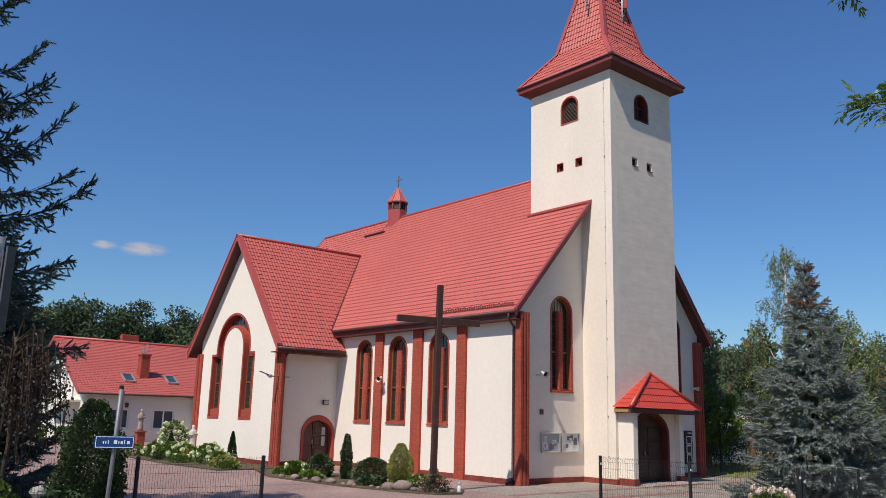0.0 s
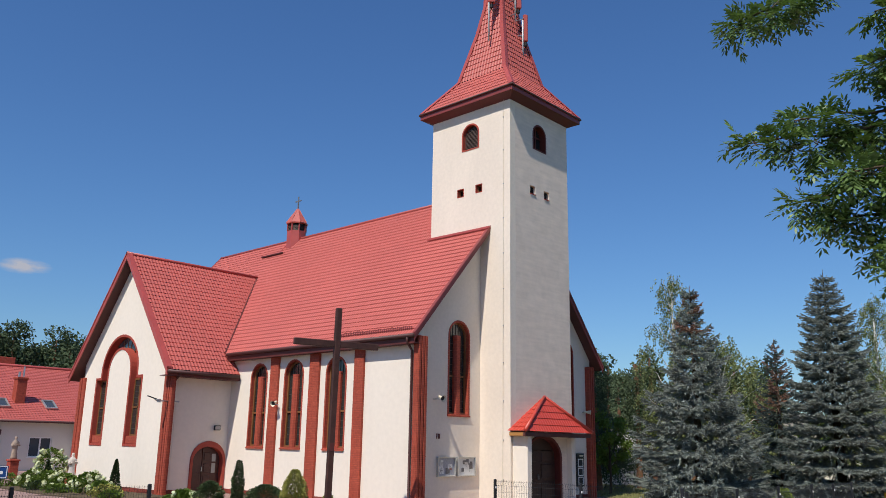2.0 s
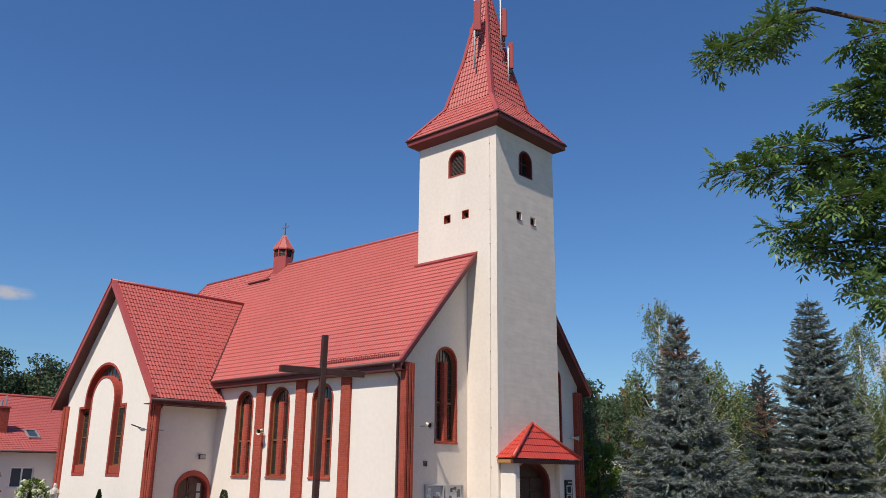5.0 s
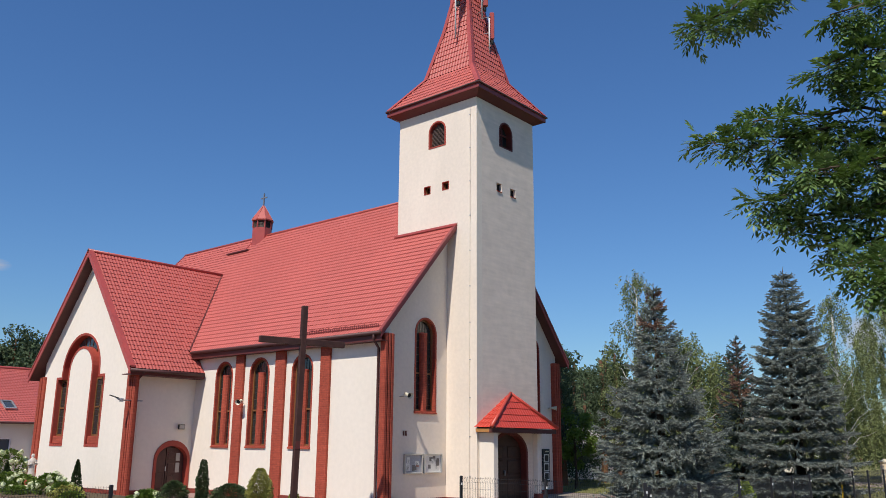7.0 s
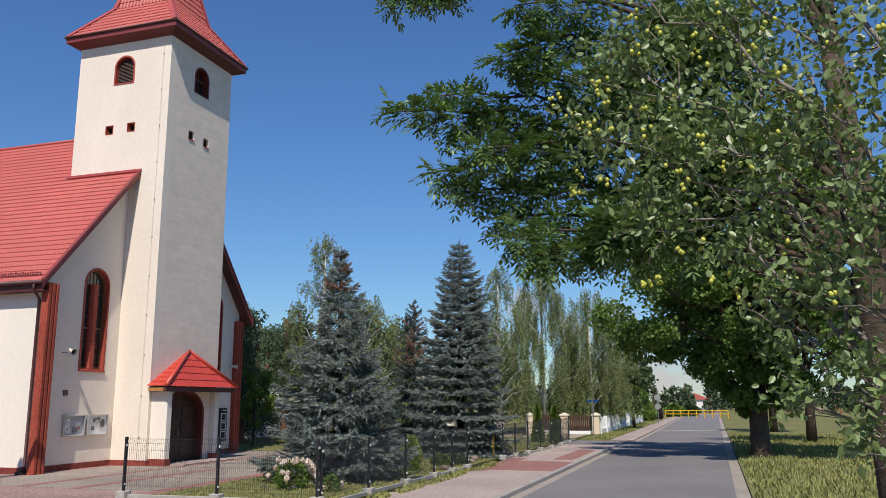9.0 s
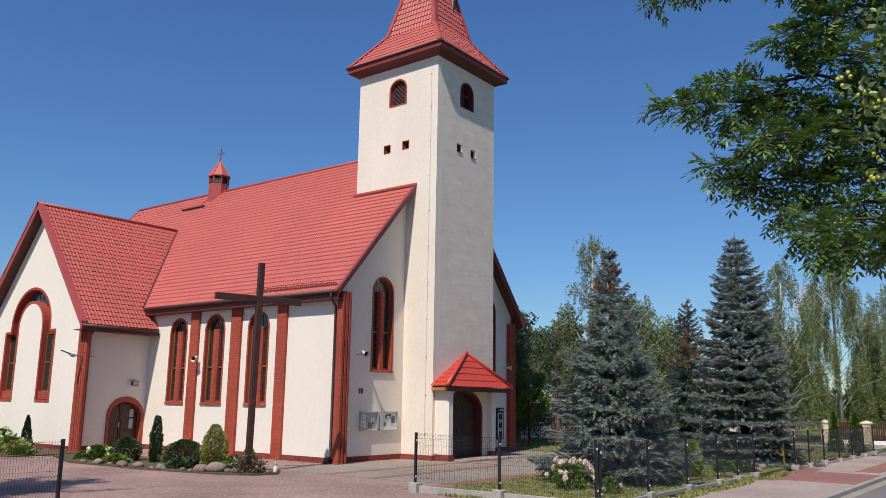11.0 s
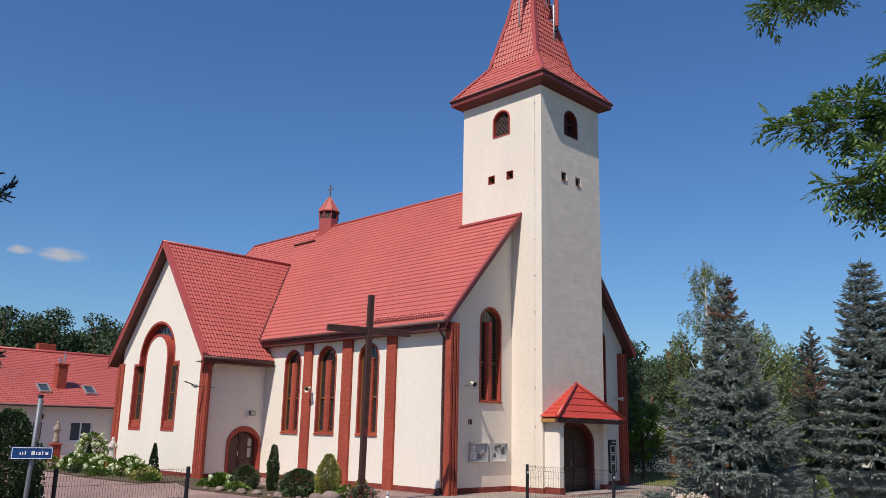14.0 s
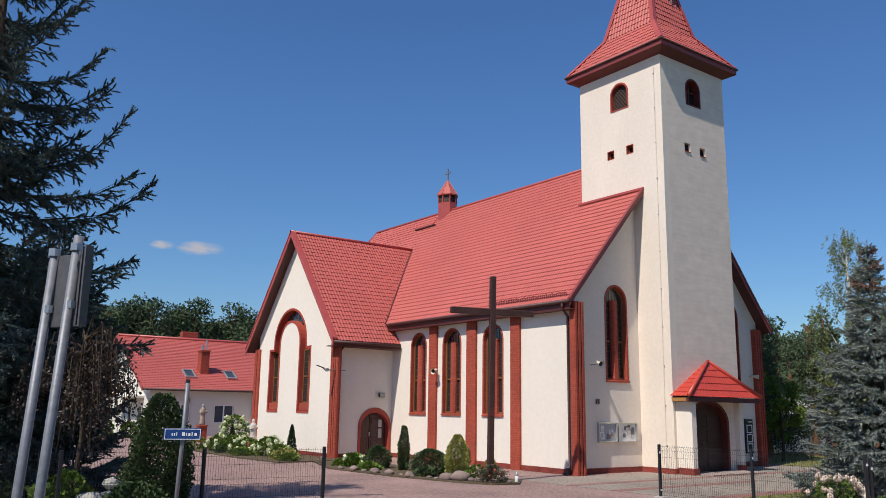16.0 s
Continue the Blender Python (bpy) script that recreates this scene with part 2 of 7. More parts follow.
BLUESPRUCE = mat("blue_spruce_needles", (0.222, 0.248, 0.218), 0.75, var=0.55, grain=7, big=0.9, bump=0, island=0.7, spec=0.15)
DARKSPRUCE = mat("dark_spruce_needles", (0.088, 0.115, 0.105), 0.75, var=0.4, grain=7, big=0.9, bump=0, island=0.9, spec=0.15)
DRYSPRUCE = mat("dry_spruce_needles", (0.27, 0.16, 0.115), 0.85, var=0.35, bump=0, island=0.8, spec=0.1)
PINE = mat("pine_needles", (0.075, 0.106, 0.056), 0.8, var=0.45, grain=1.2, big=0.18, bump=0, island=0.7, spec=0.1)
ASHLEAF = mat("ash_leaves", (0.112, 0.180, 0.052), 0.40, var=0.5, grain=3, big=0.8, bump=0, island=0.8, spec=0.3, trans=0.20)
PEARLEAF = mat("pear_leaves", (0.175, 0.230, 0.085), 0.40, var=0.4, grain=3, big=0.8, bump=0, island=0.9, spec=0.45, trans=0.25)
MAPLELEAF = mat("maple_leaves", (0.105, 0.172, 0.034), 0.55, var=0.4, grain=2, big=0.5, bump=0, island=0.8, spec=0.25, trans=0.25)
BIRCHLEAF = mat("birch_leaves", (0.195, 0.230, 0.092), 0.6, var=0.45, grain=2, big=0.4, bump=0, island=0.8, spec=0.2, trans=0.2)
LIMELEAF = mat("bright_shrub_leaves", (0.115, 0.175, 0.032), 0.6, var=0.35, grain=4, big=1, bump=0, island=0.8, spec=0.2, trans=0.2)
HEDGELEAF = mat("dark_shrub_leaves", (0.058, 0.088, 0.034), 0.6, var=0.45, grain=8, big=2, bump=0, island=0.9, spec=0.2)
GOLDLEAF = mat("golden_thuja_leaves", (0.215, 0.285, 0.045), 0.65, var=0.35, grain=8, big=2, bump=0, island=0.8, spec=0.15, trans=0.15)
CREAM = mat("cream_plaster", (0.70, 0.58, 0.42), 0.85, var=0.08, grain=6, bump=0.15, spec=0.15)
ROSELEAF = mat("dusty_rose_leaves", (0.105, 0.095, 0.062), 0.65, var=0.45, grain=8, big=2, bump=0, island=0.9, spec=0.2)
THUJALEAF = mat("thuja_leaves", (0.28, 0.28, 0.07), 0.7, var=0.4, grain=8, big=2, bump=0, island=0.9, spec=0.15)
COPPERLEAF = mat("copper_leaves", (0.055, 0.040, 0.036), 0.5, var=0.4, grain=6, big=1.5, bump=0, island=0.9, spec=0.3, trans=0.15)
GRASSBLADE = mat("grass_blades", (0.24, 0.245, 0.085), 0.7, var=0.4, grain=3, big=0.4, bump=0, island=0.8, spec=0.15, trans=0.15)
BLOOM = mat("creamy_blooms", (0.62, 0.66, 0.42), 0.8, var=0.2, grain=20, bump=0.3, island=0.5, trans=0.15)
ROSEBLOOM = mat("pale_pink_roses", (0.74, 0.60, 0.52), 0.75, var=0.2, grain=20, bump=0.2, island=0.7, trans=0.15)
REDBLOOM = mat("red_blooms", (0.40, 0.06, 0.05), 0.7, var=0.3, bump=0.0, island=0.5)
FRUIT = mat("green_pears", (0.44, 0.43, 0.06), 0.45, var=0.2, grain=14, bump=0.05, rnd=0.5)


# ---- mesh helpers ----
class Mesh:
    """A list of vertices and faces that grows by simple solids."""

    def __init__(self):
        self.v, self.f = [], []

    def add(self, verts, faces):
        k = len(self.v)
        self.v += [tuple(p) for p in verts]
        self.f += [tuple(i + k for i in q) for q in faces]
        return self

    def box(self, x0, x1, y0, y1, z0, z1, m=None):
        p = [Vector((x, y, z)) for z in (z0, z1) for x, y in ((x0, y0), (x1, y0), (x1, y1), (x0, y1))]
        if m is not None:
            p = [m @ q for q in p]
        return self.add(p, [(3, 2, 1, 0), (4, 5, 6, 7), (0, 1, 5, 4), (1, 2, 6, 5), (2, 3, 7, 6), (3, 0, 4, 7)])

    def chamfer(self, x0, x1, y0, y1, z0, z1, c=0.01, m=None):
        """A box with chamfered long edges and ends."""
        rings = []
        for z, k in ((z0, c), (z0 + c, 0), (z1 - c, 0), (z1, c)):
            a, b, d, e = x0 + k, x1 - k, y0 + k, y1 - k
            rings.append([(a + c, d), (b - c, d), (b, d + c), (b, e - c), (b - c, e), (a + c, e), (a, e - c), (a, d + c)])
        p = [Vector((x, y, z)) for ring, z in zip(rings, (z0, z0 + c, z1 - c, z1)) for x, y in ring]
        if m is not None:
            p = [m @ q for q in p]
        f = [tuple(range(7, -1, -1)), tuple(range(24, 32))]
        f += [(r * 8 + i, r * 8 + (i + 1) % 8, r * 8 + 8 + (i + 1) % 8, r * 8 + 8 + i) for r in range(3) for i in range(8)]
        return self.add(p, f)

    def tube(self, pts, radii, n=8, caps=True):
        pts = [Vector(p) for p in pts]
        ring = []
        side = None
        for i, p in enumerate(pts):
            d = (pts[min(i + 1, len(pts) - 1)] - pts[max(i - 1, 0)]).normalized()
            if side is None:
                side = d.orthogonal().normalized()
            side = (side - d * side.dot(d))
            side = side.normalized() if side.length > 1e-6 else d.orthogonal().normalized()
            up = d.cross(side)
            r = radii[i] if isinstance(radii, (list, tuple)) else radii
            ring.append([p + r * (math.cos(2 * math.pi * k / n) * side + math.sin(2 * math.pi * k / n) * up) for k in range(n)])
        f = [(i * n + k, i * n + (k + 1) % n, (i + 1) * n + (k + 1) % n, (i + 1) * n + k) for i in range(len(pts) - 1) for k in range(n)]
        if caps:
            f += [tuple(range(n - 1, -1, -1)), tuple((len(pts) - 1) * n + k for k in range(n))]
        return self.add([q for r in ring for q in r], f)

    def lathe(self, cx, cy, prof, n=12, sx=1.0, sy=1.0):
        """Turned body from (radius, height) pairs round an upright axis."""
        v = [(cx + sx * r * math.cos(2 * math.pi * k / n), cy + sy * r * math.sin(2 * math.pi * k / n), z) for r, z in prof for k in range(n)]
        f = [(i * n + k, i * n + (k + 1) % n, (i + 1) * n + (k + 1) % n, (i + 1) * n + k) for i in range(len(prof) - 1) for k in range(n)]
        f += [tuple(range(n - 1, -1, -1)), tuple((len(prof) - 1) * n + k for k in range(n))]
        return self.add(v, f)

    def prism(self, pts, off):
        """A flat outline swept by a vector."""
        n, off = len(pts), Vector(off)
        a = [Vector(p) for p in pts]
        f = [tuple(range(n - 1, -1, -1)), tuple(range(n, 2 * n))] + [(i, (i + 1) % n, n + (i + 1) % n, n + i) for i in range(n)]
        return self.add(a + [p + off for p in a], f)

    def data(self, name, smooth=False):
        me = bpy.data.meshes.new(name)
        me.from_pydata(self.v, [], self.f)
        if smooth:
            me.polygons.foreach_set("use_smooth", [True] * len(me.polygons))
        me.update()
        return me


def fixed(me):
    bm = bmesh.new()
    bm.from_mesh(me)
    bmesh.ops.recalc_face_normals(bm, faces=bm.faces)
    bm.to_mesh(me)
    bm.free()
    return me


def part(name, mesh, material, parent=None, label="", smooth=False, fix=True, kind=""):
    me = mesh.data(name, smooth) if isinstance(mesh, Mesh) else mesh
    if fix and len(me.polygons) < 20000:
        fixed(me)
    me.materials.append(material)
    ob = new(name, me)
    if parent is not None:
        ob.parent = parent
        ob.matrix_parent_inverse = parent.matrix_basis.inverted()
    return tagged(ob, label, kind=kind)


def pieces(name, meshes, material, parent, label="", smooth=False):
    return [part(name, q, material, parent, label, smooth) for q in meshes]


def thing(name, label, category, at=(0, 0, 0), group="", kind=""):
    ob = new(name)
    ob.empty_display_size = 0.1
    ob.matrix_basis = Matrix.Translation(at)
    return tagged(ob, label, category, group, kind)


def solid(name, mesh, material, label, category, group="", kind="", smooth=False):
    return tagged(part(name, mesh, material, smooth=smooth), label, category, group, kind)


def holed(outline, holes, place, depth):
    """A wall: a flat outline with openings, swept by depth. place maps (a, b) to a point, depth is a vector."""
    bm = bmesh.new()
    edges = []
    for loop in [outline] + holes:
        vs = [bm.verts.new(place(a, b)) for a, b in loop]
        edges += [bm.edges.new((vs[i], vs[(i + 1) % len(vs)])) for i in range(len(vs))]
    bmesh.ops.triangle_fill(bm, use_beauty=True, use_dissolve=False, edges=edges)
    res = bmesh.ops.extrude_face_region(bm, geom=bm.faces[:])
    bmesh.ops.translate(bm, verts=[g for g in res["geom"] if isinstance(g, bmesh.types.BMVert)], vec=Vector(depth))
    bmesh.ops.recalc_face_normals(bm, faces=bm.faces)
    me = bpy.data.meshes.new("wall")
    bm.to_mesh(me)
    bm.free()
    return me


def arch(c, half, z0, spring, rise, n=14):
    """Outline of an arched opening, counterclockwise from the lower left."""
    pts = [(c - half, z0), (c + half, z0)]
    pts += [(c + half * math.cos(math.pi * k / n), spring + rise * math.sin(math.pi * k / n)) for k in range(n + 1)]
    return pts


def band(outer, inner, place, depth, closed=True):
    """A frame between two outlines with equal numbers of points, swept by depth."""
    m = Mesh()
    n, d = len(outer), Vector(depth)
    o, i = [Vector(place(*p)) for p in outer], [Vector(place(*p)) for p in inner]
    v = o + i + [p + d for p in o] + [p + d for p in i]
    f = []
    for k in range(n if closed else n - 1):
        j = (k + 1) % n
        f += [(k, j, n + j, n + k), (2 * n + j, 2 * n + k, 3 * n + k, 3 * n + j), (j, k, 2 * n + k, 2 * n + j), (n + k, n + j, 3 * n + j, 3 * n + k)]
    if not closed:
        f += [(0, n, 3 * n, 2 * n), (n - 1, 3 * n - 1, 4 * n - 1, 2 * n - 1)]
    return m.add(v, f)


def tiles(o, eu, ev, length, edge, wave=0.17, row=0.28, amp=0.013, step=0.024, seg=6, m=None):
    """Pressed metal tile sheet: waves along eu, stepped rows up ev. edge(v) gives the extent along eu at height v."""
    o, eu, ev = Vector(o), Vector(eu).normalized(), Vector(ev).normalized()
    nrm = eu.cross(ev)
    if nrm.z < 0:
        nrm.negate()
    m = m or Mesh()
    lows, highs = zip(*[edge(length * k / 20) for k in range(21)])
    lo, hi = min(lows), max(highs)
    us = [lo + wave / seg * k for k in range(int((hi - lo) / wave * seg) + 2)]
    lines = []
    r = 0.0
    while r < length - 0.01:
        top = min(r + row, length)
        lines += [(r, step), (top - 0.004, step * (1 - (top - r) / row))]
        r += row
    v, idx = [], []
    for vv, h in lines:
        a, b = edge(vv)
        idx.append(len(v))
        for u in us:
            q = min(max(u, a), b)
            w = amp * math.cos(2 * math.pi * u / wave)
            v.append(o + q * eu + vv * ev + (h + w) * nrm)
    f = []
    n = len(us)
    for k in range(len(lines) - 1):
        a0, b0 = edge(lines[k][0])
        a1, b1 = edge(lines[k + 1][0])
        for c in range(n - 1):
            if (us[c + 1] <= a0 and us[c + 1] <= a1) or (us[c] >= b0 and us[c] >= b1):
                continue
            f.append((idx[k] + c, idx[k] + c + 1, idx[k + 1] + c + 1, idx[k + 1] + c))
    return m.add(v, f)


def rng_dir(r):
    z = r.uniform(-1, 1)
    a = r.uniform(0, 2 * math.pi)
    s = math.sqrt(1 - z * z)
    return Vector((s * math.cos(a), s * math.sin(a), z))


def leaf_cloud(m, r, centre, radii, count, size, shell=0.55, slim=0.5):
    """Small bent leaves spread through an uneven ellipsoid."""
    c, rad = Vector(centre), Vector(radii)
    for _ in range(count):
        d = rng_dir(r)
        k = r.uniform(shell, 1.0) * (0.78 + 0.35 * noise.noise(d * 2.1 + c))
        p = c + Vector((d.x * rad.x, d.y * rad.y, d.z * rad.z)) * k
        a = rng_dir(r)
        b = a.orthogonal().normalized()
        b.rotate(Matrix.Rotation(r.uniform(0, 6.28), 3, a))
        s = size * r.uniform(0.6, 1.4)
        t = b.cross(a) * s * slim * 0.5
        e = a * s
        lift = a.cross(t).normalized() * s * 0.12
        m.add([p, p + e * 0.5 + t + lift, p + e, p + e * 0.5 - t + lift], [(0, 1, 2, 3)])
    return m


# ---- ground ----
g = Mesh()
N = 40
xs = [-3000 + 6000 * k / N for k in range(N + 1)]
g.add([(x, y, -0.16) for y in xs for x in xs], [(j * (N + 1) + i, j * (N + 1) + i + 1, (j + 1) * (N + 1) + i + 1, (j + 1) * (N + 1) + i) for j in range(N) for i in range(N)])
solid("ground", g, LAWN, "wide grassy ground reaching the horizon", "ground", kind="structure")
solid("road", Mesh().box(-160, 420, -22.1, -16.32, -0.3, -0.10), ASPHALT, "grey asphalt village street with sandy edges", "road", kind="structure")
solid("side_street", Mesh().box(-160, -24.0, -16.3, -3, -0.3, -0.102).box(-30, -24, -3, 160, -0.3, -0.102), ASPHALT, "grey asphalt side street", "road", kind="structure")
solid("yard_paving", Mesh().box(-23.7, 13.2, -12.82, 45, -0.3, 0.0), PAVING, "pinkish grey concrete block paving of the church yard", "paving", kind="structure")
solid("pavement", Mesh().box(-23.7, 23.0, -16.14, -13.32, -0.3, 0.0).box(29.0, 110, -16.6, -15.2, -0.3, -0.03).box(-23.7, -5.05, -13.3, -12.84, -0.3, 0.0), PAVGREY, "grey block paved pavement along the street", "pavement", kind="structure")
solid("red_paving_strip", Mesh().box(5.6, 12.0, -13.95, -13.35, 0.001, 0.006).box(6.0, 10.4, -16.12, -13.95, 0.001, 0.006).box(11.5, 18.5, -15.9, -15.1, 0.001, 0.006).box(-23.0, -5.2, -10.2, -9.3, 0.001, 0.006).box(-3.0, 12.0, -3.1, -2.75, 0.0045, 0.008).box(-3.0, 4.0, -5.0, -4.6, 0.0045, 0.008).box(-4.6, 5.0, -7.9, -7.3, 0.001, 0.006).box(-23.0, -14.4, -6.1, -3.2, 0.001, 0.006), PAVRED, "band of red concrete paving blocks", "paving", kind="structure")
solid("front_paving", Mesh().box(-3.0, 13.1, -7.2, -0.6, 0.0005, 0.004), PAVOLD, "weathered grey green paving blocks before the church front", "paving", kind="structure")
k = Mesh()
x = -23.7
while x < 22.5:
    k.chamfer(x, x + 0.985, -16.32, -16.16, -0.3, 0.02, 0.015)
    x += 1.0
solid("kerb", k, KERB, "worn concrete kerb stones along the street", "kerb", kind="structure")
solid("gutter_strip", Mesh().box(-23.7, 22.5, -16.62, -16.33, -0.2, -0.094), DUST, "sandy gutter beside the kerb", "road edge", kind="structure")
solid("side_road", Mesh().box(23.02, 29.0, -16.31, -13.3, -0.3, -0.06).box(25.3, 28.9, -13.3, 30, -0.3, 0.005), ASPHALT, "asphalt side road mouth between the gardens", "road", kind="structure")
solid("road_edge", Mesh().box(29.0, 110, -16.9, -16.62, -0.2, -0.092).box(-20, 110, -22.09, -21.75, -0.2, -0.095), DUST, "sandy worn edge of the street", "road edge", kind="structure")
solid("road_line", Mesh().box(48.4, 49.2, -21.6, -17.0, -0.099, -0.095), CONCRETE, "faded white line across the street", "road marking", kind="structure")
solid("fence_verge", Mesh().box(29.0, 110, -15.18, -13.3, -0.3, -0.01), LAWN, "grass strip before the white fence", "grass", kind="structure")
solid("verge", Mesh().box(-160, 420, -60, -22.12, -0.3, -0.06), LAWN, "grass verge across the street", "grass", kind="structure")
solid("front_lawn", Mesh().box(-4.6, 25.2, -12.9, -7.95, -0.2, 0.03).box(29.0, 60, -13.2, -7.95, -0.2, 0.03).box(13.25, 25.2, -7.9, 45, -0.3, 0.02).box(29.0, 60, -7.9, 45, -0.3, 0.02), LAWN, "mown lawn between fence and church", "grass", kind="structure")
solid("side_drive", Mesh().box(30, 36, -12.9, 20, 0.021, 0.035), PAVGREY, "paved entrance of the neighbouring house", "paving", kind="structure")


def grass_patch(name, label, r, x0, x1, y0, y1, z, count, h, keep=None):
    m = Mesh()
    for _ in range(count):
        x, y = r.uniform(x0, x1), r.uniform(y0, y1)
        if keep and not keep(x, y):
            continue
        a = r.uniform(0, 6.28)
        s, w = h * r.uniform(0.5, 1.3), 0.012 + h * 0.12
        lean = Vector((math.cos(a), math.sin(a), 0)) * s * r.uniform(0.2, 0.8)
        side = Vector((-math.sin(a), math.cos(a), 0)) * w
        p = Vector((x, y, z))
        m.add([p - side, p + side, p + lean * 0.5 + Vector((0, 0, s * 0.7)) + side * 0.5, p + lean + Vector((0, 0, s))], [(0, 1, 2, 3)])
    return tagged(part(name, m, GRASSBLADE, fix=False), label, "grass", kind="stuff")


rg = random.Random(5)
grass_patch("lawn_grass", "short green lawn blades behind the wire fence", rg, -4.5, 14, -12.7, -8.0, 0.03, 11000, 0.045)
grass_patch("fence_weeds", "tufts of weeds along the concrete plinth", rg, -5.25, -4.95, -13.0, -8.0, 0.0, 520, 0.08, lambda x, y: noise.noise(Vector((x * 2, y * 0.9, 3))) > -0.05)
grass_patch("fence_weeds_long", "weedy strip of grass along the fence foot", rg, -5.0, 9, -13.75, -13.2, 0.0, 3600, 0.09, lambda x, y: noise.noise(Vector((x * 1.5, y * 2, 7))) > -0.15)
grass_patch("verge_grass", "sunlit uncut grass of the verge", rg, -12, 40, -31, -22.2, -0.06, 26000, 0.13)
grass_patch("far_lawn_grass", "lawn beyond the church front", rg, 13.3, 34, -12.7, 6, 0.02, 9000, 0.09)
grass_patch("fence_verge_grass", "sunlit dry grass strip before the white fence", rg, 29.2, 75, -15.15, -13.8, -0.01, 5200, 0.10)


# ---- church ----
CX = 6.12
church = thing("church", "white plastered church with red tile roof and bell tower", "church", (CX, 10, 0))
SL = 1.142
EZ, EX = 6.24, -0.37
EZR = 6.02
RZ = EZ + SL * (CX - EX)
Y0, Y1 = -0.5, 23.5
FACE_Y = lambda y: (lambda a, b: (a, y, b))
FACE_X = lambda x: (lambda a, b: (x, a, b))


def roof_z(x):
    return EZ + SL * (min(x, 2 * CX - x) - EX)


def window_set(parent, c, half, z0, spring, place, inward, wall, name="window", out=-1):
    """Deep arched window: brick lining, two narrow leaded lights and a brick pier between them. inward: vector into the wall."""
    d = Vector(inward)
    w = Mesh()
    outer, inner = arch(c, half, z0, spring, half), arch(c, half - 0.055, z0 + 0.05, spring, half - 0.055)
    lining = band(outer, inner, place, d * 0.25)
    win = part(name, lining, BRICK, parent, "deep arched window lined with red brick")
    win.location -= d * 0.015
    lip = band(arch(c, half + 0.022, z0 - 0.022, spring, half + 0.022), arch(c, half + 0.002, z0 - 0.002, spring, half + 0.002), place, d * -0.018)
    part("trim", lip, REDPAINT, win)
    pane = Mesh().prism([place(a, b) for a, b in arch(c, half - 0.05, z0 + 0.04, spring, half - 0.05)], d * 0.02)
    ob = part("pane", pane, GLASS, win, "dark leaded glass")
    ob.location += d * 0.21
    frame_outer, frame_inner = arch(c, half - 0.056, z0 + 0.05, spring, half - 0.056), arch(c, half - 0.125, z0 + 0.12, spring, half - 0.125)
    fr = part("wooden_frame", band(frame_outer, frame_inner, place, d * 0.06), WOOD, win)
    fr.location += d * 0.14
    cames = Mesh()
    u = Vector(place(1, 0)) - Vector(place(0, 0))
    zz = Vector((0, 0, 1))
    o = Vector(place(0, 0))

    def bar(a0, a1, b0, b1, e0, e1):
        cames.add([o + u * a + zz * b + d * e for a, b, e in ((a0, b0, e0), (a1, b0, e0), (a1, b1, e0), (a0, b1, e0), (a0, b0, e1), (a1, b0, e1), (a1, b1, e1), (a0, b1, e1))],
                  [(0, 1, 2, 3), (7, 6, 5, 4), (0, 4, 5, 1), (1, 5, 6, 2), (2, 6, 7, 3), (3, 7, 4, 0)])
    for sgn in (-1, 1):
        for b in range(1, int((spring - z0) / 0.28)):
            bar(c + sgn * (half - 0.12) - 0.0, c + sgn * 0.17, z0 + 0.28 * b, z0 + 0.28 * b + 0.014, 0.195, 0.209)
        a = c + sgn * (half + 0.05) / 2
        bar(a - 0.006, a + 0.006, z0 + 0.1, spring, 0.194, 0.208)
    for k in range(1, 6):
        a = math.pi * k / 6
        bar(c + 0.55 * half * math.cos(a) - 0.007, c + 0.55 * half * math.cos(a) + 0.007, spring + 0.02, spring + (half - 0.13) * math.sqrt(1 - (0.55 * math.cos(a)) ** 2), 0.192, 0.206)
    part("came_lattice", cames, LEAD, win, kind="stuff")
    mid = z0 + (spring - z0) * 0.48
    for sgn in (-1, 1):
        a0, a1 = sorted((c + sgn * 0.17, c + sgn * (half - 0.1)))
        part("transom", Mesh().add([o + u * a + zz * b + d * e for e in (0.14, 0.19) for a, b in ((a0, mid), (a1, mid), (a1, mid + 0.07), (a0, mid + 0.07))],
               [(3, 2, 1, 0), (4, 5, 6, 7), (0, 1, 5, 4), (1, 2, 6, 5), (2, 3, 7, 6), (3, 0, 4, 7)]), WOOD, win)
    pier = Mesh()
    pp = [(c - 0.16, 0.20), (c - 0.16, 0.10), (c - 0.10, 0.02), (c + 0.10, 0.02), (c + 0.16, 0.10), (c + 0.16, 0.20)]
    pier.prism([o + u * a + d * e + zz * (z0 + 0.03) for a, e in pp], zz * (spring - z0 - 0.05))
    part("pier", pier, BRICK, win, "red brick pier between the lights")
    cap = Mesh()
    cap.prism([o + u * (c + (a - c) * 1.12) + d * e + zz * (spring - 0.02) for a, e in pp], zz * 0.06)
    part("pier_cap", cap, REDPAINT, win)
    sill = Mesh()
    sill.add([o + u * a + zz * b + d * e for a, b, e in ((c - half - 0.03, z0 - 0.06, -0.06), (c + half + 0.03, z0 - 0.06, -0.06), (c + half + 0.03, z0 + 0.0, -0.06), (c - half - 0.03, z0 + 0.0, -0.06),
                                                          (c - half - 0.03, z0 - 0.06, 0.22), (c + half + 0.03, z0 - 0.06, 0.22), (c + half + 0.03, z0 + 0.07, 0.22), (c - half - 0.03, z0 + 0.07, 0.22))],
             [(0, 1, 2, 3), (7, 6, 5, 4), (0, 4, 5, 1), (1, 5, 6, 2), (2, 6, 7, 3), (3, 7, 4, 0)])
